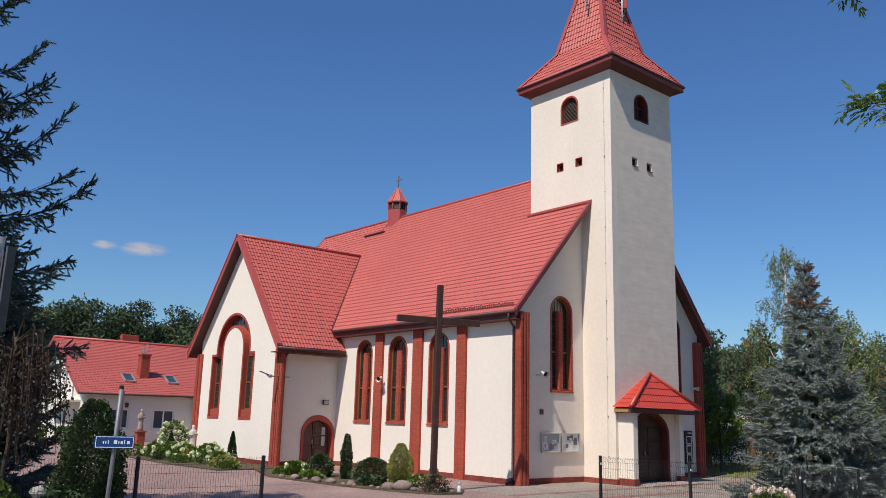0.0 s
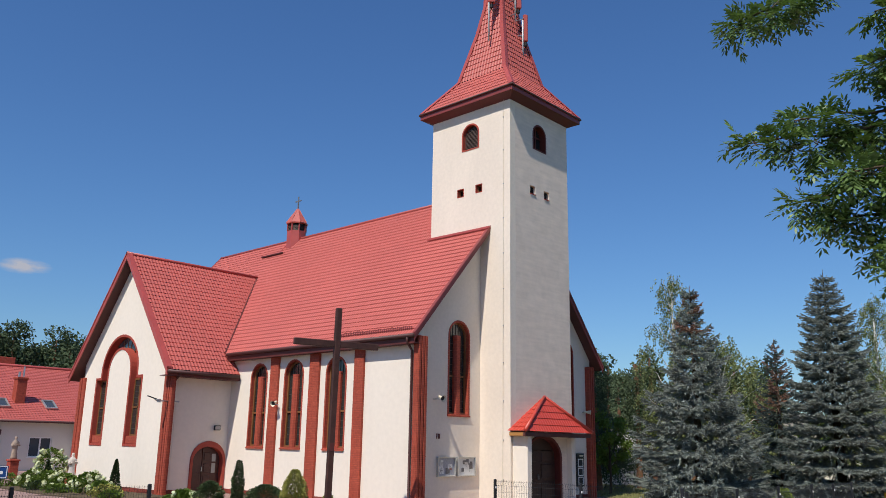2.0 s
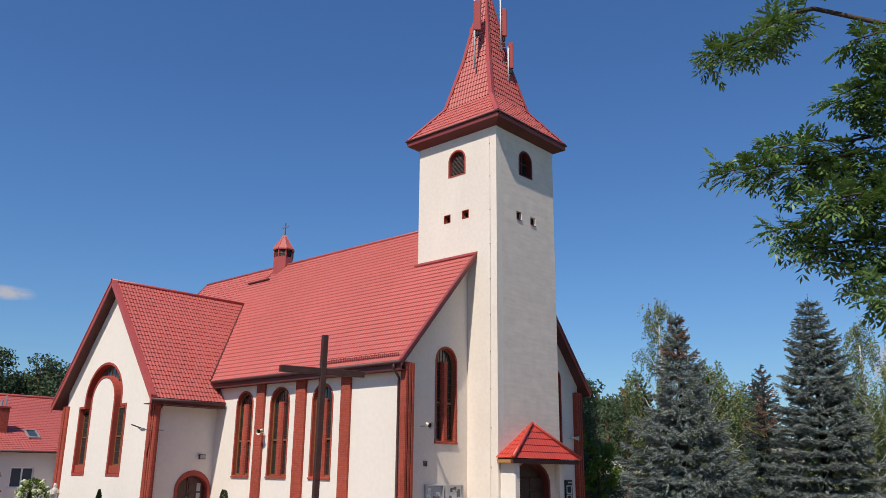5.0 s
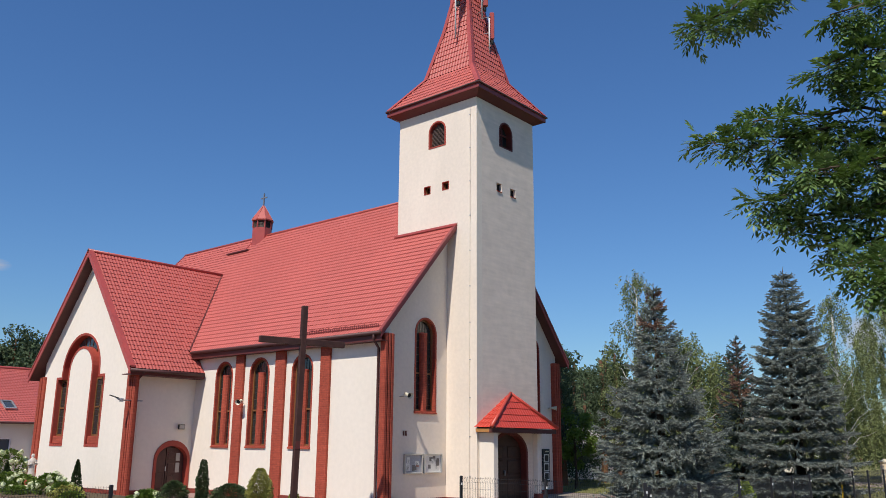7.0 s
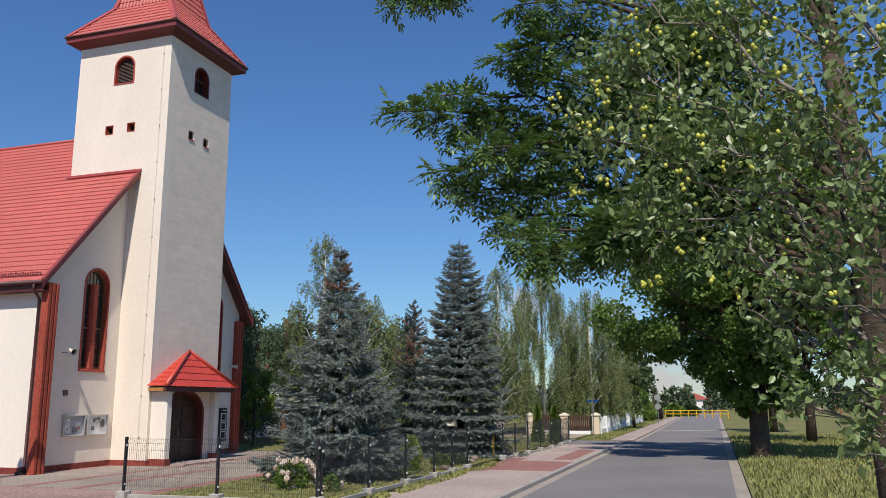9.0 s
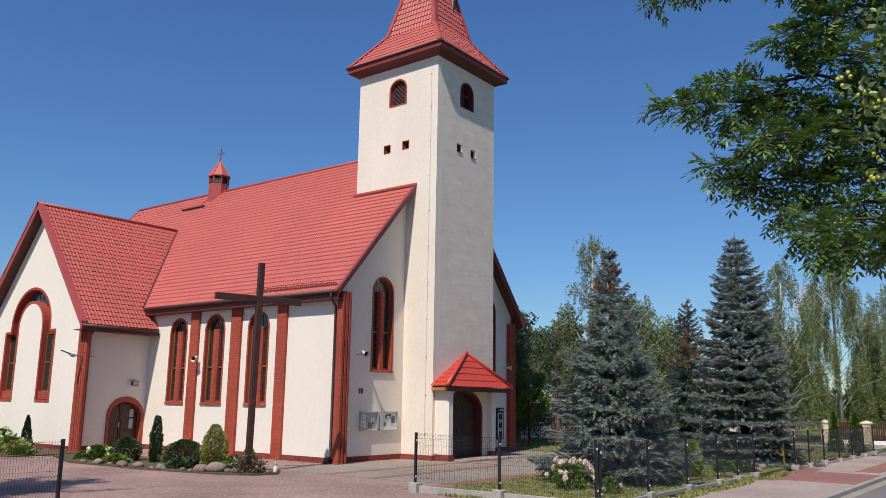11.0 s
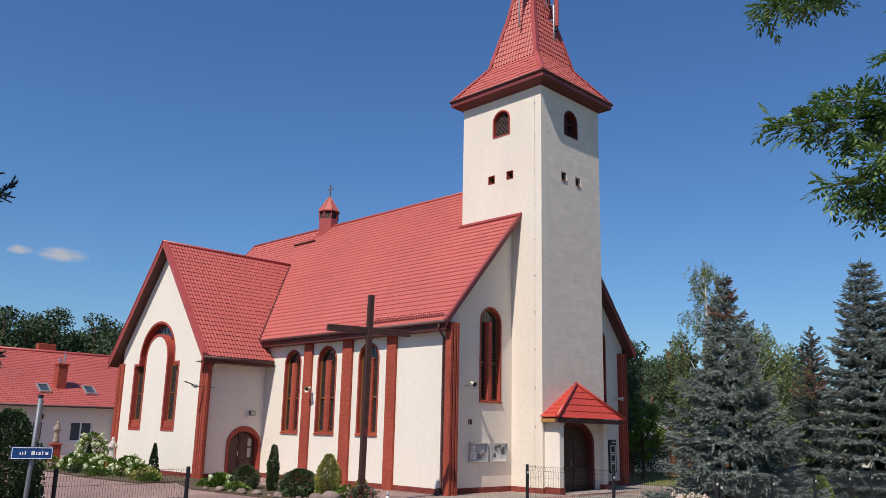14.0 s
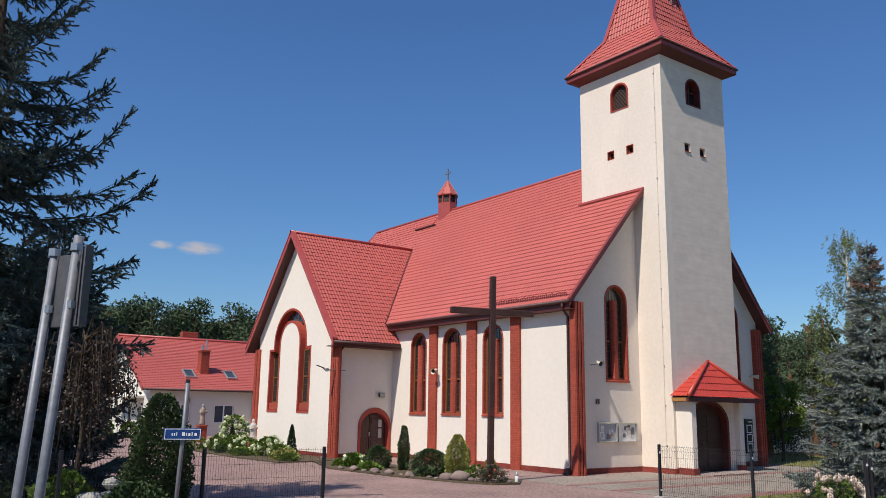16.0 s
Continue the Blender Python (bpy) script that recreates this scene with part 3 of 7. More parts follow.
    part("window_sill", sill, BRICK, win)
    return win


# nave walls
side_wins = [(9.62, 0.62), (7.08, 0.66), (4.28, 0.64)]
holes = [arch(c, h + 0.0, 2.05, 5.10, h) for c, h in side_wins]
wall = part("wall", holed([(-0.19, 0), (23, 0), (23, roof_z(0) - 0.12), (-0.19, roof_z(0) - 0.12)], holes, FACE_X(0), (0.45, 0, 0)), PLASTER, church, "cream white side wall", fix=False)
for c, h in side_wins:
    window_set(church, c, h, 2.05, 5.10, FACE_X(0), (1, 0, 0), wall)
front_wins = [2.68, 10.17]
gable = [(0.02, 0), (2 * CX - 0.02, 0), (2 * CX - 0.02, roof_z(0) - 0.14), (CX, RZ - 0.16), (0.02, roof_z(0) - 0.14)]
part("wall", holed(gable, [arch(c, 0.63, 3.43, 6.52, 0.63) for c in front_wins], FACE_Y(0), (0, 0.45, 0)), ROUGHCAST, church, "cream roughcast gable wall", fix=False)
for c in front_wins:
    window_set(church, c, 0.63, 3.43, 6.52, FACE_Y(0), (0, 1, 0), wall)
part("wall", Mesh().prism([(a, 23.0, b) for a, b in gable], (0, 0.4, 0)), PLASTER, church)
part("wall", Mesh().box(2 * CX - 0.4, 2 * CX, 0.46, 22.99, 0, roof_z(0) - 0.14), PLASTER, church)
pieces("plinth", [Mesh().box(-0.04, -0.002, -0.185, 11.8, 0, 0.20), Mesh().box(0.37, 4.2, -0.04, -0.002, 0, 0.20), Mesh().box(8.4, 11.9, -0.04, -0.002, 0, 0.20)], PLINTH, church, "low red brick plinth")

# pilasters along the nave
for a, b in ((8.10, 8.67), (5.30, 5.92), (2.55, 3.09)):
    m = Mesh().chamfer(-0.12, 0.0, a, b, 0, 6.2, 0.012)
    part("pilaster", m, BRICK, church, "flat red brick pilaster")


def corner_pier(x0, x1, y0, y1, top, ribs):
    """Stepped corner pier with upright ribs."""
    core = part("corner_pier", Mesh().chamfer(x0 + 0.05, x1, y0 + 0.05, y1, 0, top, 0.012), BRICK, church, "ribbed red brick corner pier")
    for k in ribs:
        part("rib", Mesh().chamfer(x0, x0 + 0.06, k, k + 0.12, 0, top - 0.02, 0.01), BRICK, core)
    k = x0 + 0.02
    while k < x1 - 0.06:
        part("rib", Mesh().chamfer(k, min(k + 0.12, x1 + 0.01), y0, y0 + 0.06, 0, top - 0.01, 0.01), BRICK, core)
        k += 0.17


corner_pier(-0.12, 0.35, -0.5, -0.195, 6.25, (-0.46, -0.345))
corner_pier(2 * CX - 0.44, 2 * CX + 0.02, -0.22, 0.0, 6.05, (-0.20, -0.10))

# nave roof
ev = Vector((1, 0, SL)).normalized()
slope = (Vector((CX, 0, RZ)) - Vector((EX, 0, EZ))).length
m = tiles((EX, Y0, EZ + 0.04), (0, 1, 0), ev, slope, lambda v: (0, Y1 - Y0))
tiles((2 * CX - EX, Y0, EZR + 0.04), (0, 1, 0), (EX - CX, 0, RZ - EZR), math.hypot(CX - EX, RZ - EZR), lambda v: (0, Y1 - Y0), wave=0.34, row=0.56, seg=3, m=m)
part("roof", m, ROOF, church, "red pressed metal tile roof of the nave", smooth=False, fix=False)
deck = Mesh()
for sx in (1, -1):
    fx = lambda x: x if sx > 0 else 2 * CX - x
    ez = EZ if sx > 0 else EZR
    deck.add([(fx(EX), Y0 + 0.02, ez - 0.12), (fx(CX), Y0 + 0.02, RZ - 0.12), (fx(CX), Y1, RZ - 0.12), (fx(EX), Y1, ez - 0.12), (fx(EX), Y0 + 0.02, ez), (fx(CX), Y0 + 0.02, RZ), (fx(CX), Y1, RZ), (fx(EX), Y1, ez)],
             [(0, 1, 2, 3), (7, 6, 5, 4), (0, 4, 5, 1), (2, 6, 7, 3), (0, 3, 7, 4)])
part("roof_deck", deck, SOFFIT, church, "brown boarded roof underside")
for yy in (Y0 - 0.02, Y1):
    for sx in (1, -1):
        rake = Mesh()
        fx = lambda x: x if sx > 0 else 2 * CX - x
        ez = EZ if sx > 0 else EZR
        rake.prism([(fx(EX - 0.02), yy, ez - 0.20), (fx(CX), yy, RZ - 0.20), (fx(CX), yy, RZ + 0.06), (fx(EX - 0.02), yy, ez + 0.06)], (0, 0.05, 0))
        rake.prism([(fx(EX - 0.02), yy - 0.03, ez - 0.02), (fx(CX), yy - 0.03, RZ - 0.02), (fx(CX), yy - 0.03, RZ + 0.10), (fx(EX - 0.02), yy - 0.03, ez + 0.10)], (0, 0.14, 0))
        part("rake_board", rake, RAKE, church, "dark red verge board")
ridge = Mesh().tube([(CX, Y0 - 0.04, RZ + 0.05), (CX, Y1 + 0.05, RZ + 0.05)], 0.08, 10)
part("ridge_cap", ridge, ROOFTRIM, church, smooth=True)
eave = Mesh().box(EX - 0.01, EX + 0.03, Y0, 11.9, EZ - 0.31, EZ + 0.03).box(EX + 0.03, 0.0, Y0, 11.9, EZ - 0.31, EZ - 0.28)
part("eave_box", eave, FASCIA, church, "dark brown eave boards")
gut = Mesh().tube([(EX - 0.08, Y0 - 0.02, EZ - 0.03), (EX - 0.08, 11.7, EZ - 0.03)], 0.075, 10)
part("gutter", gut, GUTTER, church, "dark brown rain gutter", smooth=True)
part("downpipe", Mesh().tube([(EX - 0.08, -0.2, EZ - 0.08), (EX - 0.06, -0.16, EZ - 0.25), (-0.08, -0.10, EZ - 0.55), (-0.08, -0.10, 0.25), (-0.18, -0.10, 0.12)], 0.05, 8), GUTTER, church, "dark brown downpipe", smooth=True)
hook = Mesh()
rh = random.Random(3)
y = -0.2
while y < 4.3:
    p = Vector((EX, y, EZ + 0.06)) + ev * 0.20
    h = 0.15 + rh.uniform(-0.03, 0.03)
    hook.box(p.x - 0.008, p.x + 0.008, y - 0.017, y + 0.017, p.z, p.z + h)
    hook.box(p.x - 0.02, p.x + 0.02, y - 0.022, y + 0.022, p.z + h - 0.04, p.z + h)
    y += 0.105
for s_ in (0.05, 0.12):
    p = Vector((EX, 0, EZ + 0.06)) + ev * 0.20
    hook.box(p.x - 0.010, p.x + 0.010, -0.25, 4.35, p.z + s_, p.z + s_ + 0.014)
part("snow_guard", hook, RAKE, church, "dark red snow guard rail on the roof")
bar = Mesh()
p = Vector((EX, 0, EZ + 0.12)) + ev * (slope - 1.35)
bar.chamfer(p.x - 0.07, p.x + 0.06, 15.75, 17.75, p.z - 0.02, p.z + 0.07, 0.02)
part("roof_step", bar, FASCIA, church, "dark chimney sweep step on the roof")

# ridge turret
TY = 15.75
octa = lambda r, z: [(CX + r * math.cos(math.pi * (k + 0.5) / 4), TY + r * math.sin(math.pi * (k + 0.5) / 4), z) for k in range(8)]
ring8 = [(k, (k + 1) % 8, 8 + (k + 1) % 8, 8 + k) for k in range(8)]
tur = part("turret", Mesh().add(octa(0.56, 12.5) + octa(0.56, 14.17), [tuple(range(7, -1, -1)), tuple(range(8, 16))] + ring8), ROOFTRIM, church, "small red ridge turret")
# Black core in place of the shade behind the louvres.
part("dark_core", Mesh().add(octa(0.46, 14.17) + octa(0.46, 14.62), ring8), DARK, tur)
sl = Mesh()
for i in range(9):
    z = 14.20 + 0.047 * i
    sl.add(octa(0.53, z) + octa(0.50, z + 0.04), ring8)
part("louvre", sl, LOUVRE, tur, "dark brown louvres")
for k in range(8):
    a = math.pi * (k + 0.5) / 4
    x, y = CX + 0.545 * math.cos(a), TY + 0.545 * math.sin(a)
    part("turret_post", Mesh().box(x - 0.03, x + 0.03, y - 0.03, y + 0.03, 14.17, 14.62), ROOFTRIM, tur)
part("turret_roof", Mesh().add(octa(0.63, 14.60) + octa(0.64, 14.66) + octa(0.34, 15.12) + octa(0.06, 15.57), [tuple(range(7, -1, -1)), tuple(range(24, 32))] + [(r * 8 + a, r * 8 + b, r * 8 + c, r * 8 + d) for r in range(3) for a, b, c, d in ring8]), ROOF, tur)
for k in range(8):
    part("turret_seam", Mesh().tube([octa(0.645, 14.67)[k], octa(0.345, 15.13)[k], octa(0.065, 15.57)[k]], 0.016, 5), ROOFTRIM, tur)
part("cross", Mesh().box(CX - 0.03, CX + 0.03, TY - 0.03, TY + 0.03, 15.5, 16.32).box(CX - 0.025, CX + 0.025, TY - 0.27, TY - 0.031, 16.02, 16.08).box(CX - 0.025, CX + 0.025, TY + 0.031, TY + 0.27, 16.02, 16.08), GREYPOLE, tur, "small grey metal cross")
for sy in (-1, 1):
    part("turret_flashing", Mesh().prism([(CX - 0.80, TY + sy * 0.60, RZ - 0.82), (CX, TY + sy * 0.60, RZ + 0.09), (CX, TY + sy * 0.60, RZ + 0.02), (CX - 0.80, TY + sy * 0.60, RZ - 0.92)], (0, -sy * 0.10, 0)), ROOFTRIM, tur)

# transept
TX, TY0, TY1 = -3.19, 11.83, 20.25
TM = (TY0 + TY1) / 2
TEZ, TRZ, TEX = 5.25, 11.08, -3.69
TEY = 11.14
TS = (TRZ - TEZ) / (TM - TEY)
tz = lambda y: TEZ + TS * (min(y, 2 * TM - y) - TEY)
AC, AS = 16.55, 5.42


def horseshoe(k=0.0):
    """Outline of the arched recess: two legs joined by a round band. k widens it."""
    out = [(14.25 - k, 2.03 - k), (15.42 + k, 2.03 - k), (15.42 + k, AS)]
    out += [(AC - (1.13 - k) * math.cos(math.pi * i / 16), AS + (1.13 - k) * math.sin(math.pi * i / 16)) for i in range(1, 16)]
    out += [(17.68 - k, AS), (17.68 - k, 2.03 - k), (18.85 + k, 2.03 - k), (18.85 + k, 5.16 + k), (18.36 + k, 5.16 + k)]
    out += [(AC + (1.80 + k) * math.cos(math.pi * i / 20), AS + (1.76 + k) * math.sin(math.pi * i / 20)) for i in range(1, 20)]
    out += [(14.74 - k, 5.16 + k), (14.25 - k, 5.16 + k)]
    return out


tg = [(TY0, 0), (TY1, 0), (TY1, tz(TY1) - 0.1), (TM, TRZ - 0.14), (TY0, tz(TY0) - 0.1)]
tr = part("wall", holed(tg, [horseshoe()], FACE_X(TX), (0.42, 0, 0)), PLASTER, church, "cream white transept gable wall", fix=False)
win = part("window", band(horseshoe(0.002), horseshoe(-0.055), FACE_X(TX - 0.015), (0.40, 0, 0)), REDPAINT, church, "horseshoe shaped window recess lined in red")
part("trim", band(horseshoe(0.055), horseshoe(0.003), FACE_X(TX - 0.022), (0.02, 0, 0)), REDPAINT, win)
part("recess_back", Mesh().prism([(TX + 0.34, a, b) for a, b in horseshoe(-0.02)], (0.03, 0, 0)), REDPAINT, win)
for a0, a1 in ((14.31, 15.36), (17.74, 18.79)):
    fm = Mesh()
    fm.box(TX + 0.22, TX + 0.28, a0, a0 + 0.06, 2.45, 5.08).box(TX + 0.22, TX + 0.28, a1 - 0.06, a1, 2.45, 5.08)
    for z in (2.45, 3.72, 5.02):
        fm.box(TX + 0.222, TX + 0.278, a0 + 0.06, a1 - 0.06, z, z + 0.07)
    fm.box(TX + 0.222, TX + 0.278, (a0 + a1) / 2 - 0.035, (a0 + a1) / 2 + 0.035, 2.52, 5.02)
    part("wooden_frame", fm, WOOD, win, "orange brown window frame")
    part("pane", Mesh().box(TX + 0.25, TX + 0.26, a0 + 0.06, a1 - 0.06, 2.5, 5.03), GLASS, win)
    ca = Mesh()
    for i in range(1, 9):
        ca.box(TX + 0.242, TX + 0.249, a0 + 0.06, a1 - 0.06, 2.5 + 0.28 * i, 2.515 + 0.28 * i)
    part("came_lattice", ca, LEAD, win, kind="stuff")
    part("leg_sill", Mesh().chamfer(TX + 0.06, TX + 0.30, a0 - 0.004, a1 + 0.004, 2.09, 2.445, 0.01), BRICK, win)
fan_o = [(AC + 1.70 * math.cos(math.pi * i / 24), AS + 1.68 * math.sin(math.pi * i / 24)) for i in range(7, 18)]
fan_i = [(AC + 1.22 * math.cos(math.pi * i / 24), AS + 1.20 * math.sin(math.pi * i / 24)) for i in range(7, 18)]
part("fanlight", band(fan_o, fan_i, FACE_X(TX + 0.30), (0.02, 0, 0), closed=False), PANE, win, "curved glass fanlight")
for i in (7, 10, 12, 14, 17):
    a = math.pi * i / 24
    fanr = Mesh()
    fanr.tube([(TX + 0.295, AC + 1.2 * math.cos(a), AS + 1.18 * math.sin(a)), (TX + 0.295, AC + 1.72 * math.cos(a), AS + 1.70 * math.sin(a))], 0.022, 6)
    part("fanlight_bar", fanr, WOOD, win)

dc, dh = -0.93, 0.89
part("wall", holed([(TX + 0.43, 0), (0.0, 0), (0.0, tz(TY0) - 0.1), (TX + 0.43, tz(TY0) - 0.1)], [arch(dc, dh - 0.10, 0.03, 1.42, 0.66)], FACE_Y(TY0), (0, 0.4, 0)), PLASTER, church, "transept side wall in shade", fix=False)
part("wall", Mesh().box(TX + 0.43, 0, TY1 - 0.4, TY1, 0, tz(TY1) - 0.1), PLASTER, church)
door = part("door", Mesh().box(dc - dh + 0.14, dc + dh - 0.14, TY0 + 0.30, TY0 + 0.34, 0.03, 2.2), DOORWOOD, church, "dark brown arched side door")
part("surround", band(arch(dc, dh, 0.0, 1.42, 0.86), arch(dc, dh - 0.13, 0.0, 1.42, 0.62), FACE_Y(TY0 - 0.05), (0, 0.36, 0)), REDPAINT, door, "dark red arched door surround")
leaf = Mesh()
leaf.box(dc - 0.12, dc + dh - 0.14, TY0 + 0.24, TY0 + 0.295, 0.04, 1.95)
for z0, z1 in ((0.18, 0.75), (0.88, 1.30), (1.42, 1.78)):
    leaf.chamfer(dc - 0.05, dc + 0.28, TY0 + 0.215, TY0 + 0.24, z0, z1, 0.02)
part("door_leaf", leaf, DOORWOOD, door)
part("door_leaf", Mesh().box(dc - dh + 0.16, dc - 0.15, TY0 + 0.25, TY0 + 0.295, 0.04, 1.8).chamfer(dc - 0.60, dc - 0.25, TY0 + 0.23, TY0 + 0.25, 0.2, 0.9, 0.02), DOORWOOD, door)
part("door_glass", Mesh().box(dc + 0.36, dc + 0.55, TY0 + 0.225, TY0 + 0.238, 0.88, 1.30).box(dc + 0.36, dc + 0.55, TY0 + 0.225, TY0 + 0.238, 1.38, 1.72), FROST, door, "pale glass lights")
part("handle", Mesh().box(dc - 0.16, dc - 0.13, TY0 + 0.20, TY0 + 0.235, 0.95, 1.15), ZINC, door)
pieces("plinth", [Mesh().box(TX + 0.3, dc - dh - 0.01, TY0 - 0.04, TY0 - 0.002, 0, 0.20), Mesh().box(dc + dh + 0.01, -0.05, TY0 - 0.04, TY0 - 0.002, 0, 0.20), Mesh().box(TX - 0.04, TX - 0.002, TY0 + 0.35, TY1 - 0.3, 0, 0.20)], PLINTH, church)
corner_pier(TX - 0.12, TX + 0.12, TY0 - 0.5, TY0 + 0.26, 5.3, (TY0 - 0.46, TY0 - 0.28, TY0 - 0.1))
corner_pier(TX - 0.12, TX + 0.3, TY1 - 0.25, TY1 + 0.4, 5.3, (TY1 + 0.05, TY1 + 0.2))
tev = Vector((0, 1, TS)).normalized()
tsl = (Vector((0, TM, TRZ)) - Vector((0, TEY, TEZ))).length
valley = lambda v: (0.0, max(-0.02, (TEZ + v * tev.z - EZ) / SL + EX + 0.05) - TEX)
m = tiles((TEX, TEY, TEZ + 0.03), (1, 0, 0), tev, tsl, valley)
tiles((TEX, 2 * TM - TEY, TEZ + 0.03), (1, 0, 0), (0, -1, TS), tsl, valley, seg=4, m=m)
part("roof", m, ROOF, church, "red pressed metal tile roof of the transept", fix=False)
deck = Mesh()
for sy in (1, -1):
    fy = lambda y: y if sy > 0 else 2 * TM - y
    deck.add([(x, fy(y), z + dz) for dz in (-0.12, 0.0) for x, y, z in ((TEX + 0.02, TEY, TEZ), (0.0, TEY, TEZ), (3.8, TM, TRZ), (TEX + 0.02, TM, TRZ))], [(3, 2, 1, 0), (4, 5, 6, 7), (0, 1, 5, 4), (2, 3, 7, 6), (3, 0, 4, 7)])
part("roof_deck", deck, SOFFIT, church)
for sy in (1, -1):
    rake = Mesh()
    fy = lambda y: y if sy > 0 else 2 * TM - y
    rake.prism([(TEX - 0.02, fy(TEY - 0.02), TEZ - 0.22), (TEX - 0.02, fy(TM), TRZ - 0.22), (TEX - 0.02, fy(TM), TRZ + 0.10), (TEX - 0.02, fy(TEY - 0.02), TEZ + 0.10)], (0.05, 0, 0))
    rake.prism([(TEX - 0.05, fy(TEY - 0.02), TEZ + 0.05), (TEX - 0.05, fy(TM), TRZ + 0.05), (TEX - 0.05, fy(TM), TRZ + 0.14), (TEX - 0.05, fy(TEY - 0.02), TEZ + 0.14)], (0.26, 0, 0))
    part("rake_board", rake, ROOFTRIM, church, "red verge board of the transept")
part("ridge_cap", Mesh().tube([(TEX - 0.05, TM, TRZ + 0.05), (3.9, TM, TRZ + 0.05)], 0.08, 10), ROOFTRIM, church, smooth=True)
va, vb = Vector((EX, TEY + (EZ - TEZ) / TS, EZ + 0.06)), Vector(((TRZ - EZ) / SL + EX, TM, TRZ + 0.06))
part("valley_gutter", Mesh().tube([va, vb], 0.05, 6), FASCIA, church)
part("eave_box", Mesh().box(TEX + 0.04, 0.0, TEY, TEY + 0.04, TEZ - 0.24, TEZ).box(TEX + 0.04, 0.0, TEY + 0.04, TY0, TEZ - 0.24, TEZ - 0.20), FASCIA, church)
part("gutter", Mesh().tube([(TEX, TEY - 0.06, TEZ - 0.06), (-0.1, TEY - 0.06, TEZ - 0.06)], 0.075, 10), GUTTER, church, smooth=True)
part("downpipe", Mesh().tube([(TX + 0.12, TEY - 0.06, TEZ - 0.12), (TX + 0.16, TY0 - 0.12, TEZ - 0.5), (TX + 0.20, TY0 - 0.12, TEZ - 0.6), (TX + 0.20, TY0 - 0.12, 0.15)], 0.05, 8), GUTTER, church, smooth=True)

# tower
X0, X1, TF, TB = 3.99, 8.25, -1.575, 2.92
small_l = [(1.18, 13.08), (0.13, 13.10)]
small_f = [(5.58, 13.07), (6.60, 13.05)]
sq = lambda a, b, h=0.19: [(a - h, b - h), (a + h, b - h), (a + h, b + h), (a - h, b + h)]
bl, bf = arch(0.63, 0.5, 14.98, 15.72, 0.5), arch(6.10, 0.5, 14.98, 15.72, 0.5)
tl = holed([(TF, 0), (TB, 0), (TB, 17.0), (TF, 17.0)], [bl] + [sq(a, b) for a, b in small_l], FACE_X(X0), (0.35, 0, 0))
part("tower_wall", tl, ROUGHCAST, church, "tall cream roughcast tower wall", fix=False)
ptl = arch(CX, 1.15, 0.05, 1.85, 0.80)
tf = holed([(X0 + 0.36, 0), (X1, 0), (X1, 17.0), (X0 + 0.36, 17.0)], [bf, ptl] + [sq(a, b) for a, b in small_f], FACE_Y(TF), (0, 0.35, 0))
# Only the shaded front takes the render with bounce light tinted in.
part("tower_wall", tf, TROWELLED_WARMED, church, "shaded cream roughcast tower front with bounce light in its colour", fix=False)
part("tower_wall", Mesh().box(X0 + 0.001, X0 + 0.359, TF + 0.001, TF + 0.34, 0, 17), ROUGHCAST, church)
part("tower_wall", Mesh().box(X1 - 0.35, X1 - 0.001, TF + 0.36, TB - 0.36, 0, 17).box(X0 + 0.36, X1 - 0.001, TB - 0.35, TB - 0.001, 0, 17), ROUGHCAST, church)
lower = Mesh().box(X0 - 0.014, X0 - 0.002, TF - 0.004, -0.01, 0.0, 11.29)
part("tower_facing", lower, ROUGHCAST, church, "rough white facing of the lower tower")
part("roof_flashing", Mesh().chamfer(X0 - 0.16, X0 - 0.004, -0.53, TB + 0.10, 11.16, 11.275, 0.012), ROOFTRIM, church, "straight red sheet flashing where the roof meets the tower")
part("tower_floor", Mesh().box(X0 + 0.37, X1 - 0.37, TF + 0.37, TB - 0.37, 14.2, 14.3), DARK, church)
pieces("plinth", [Mesh().box(X0 - 0.075, X0 - 0.037, TF - 0.07, -0.045, 0, 0.20), Mesh().box(X0 - 0.03, 4.1, TF - 0.07, TF - 0.002, 0, 0.20)], PLINTH, church)
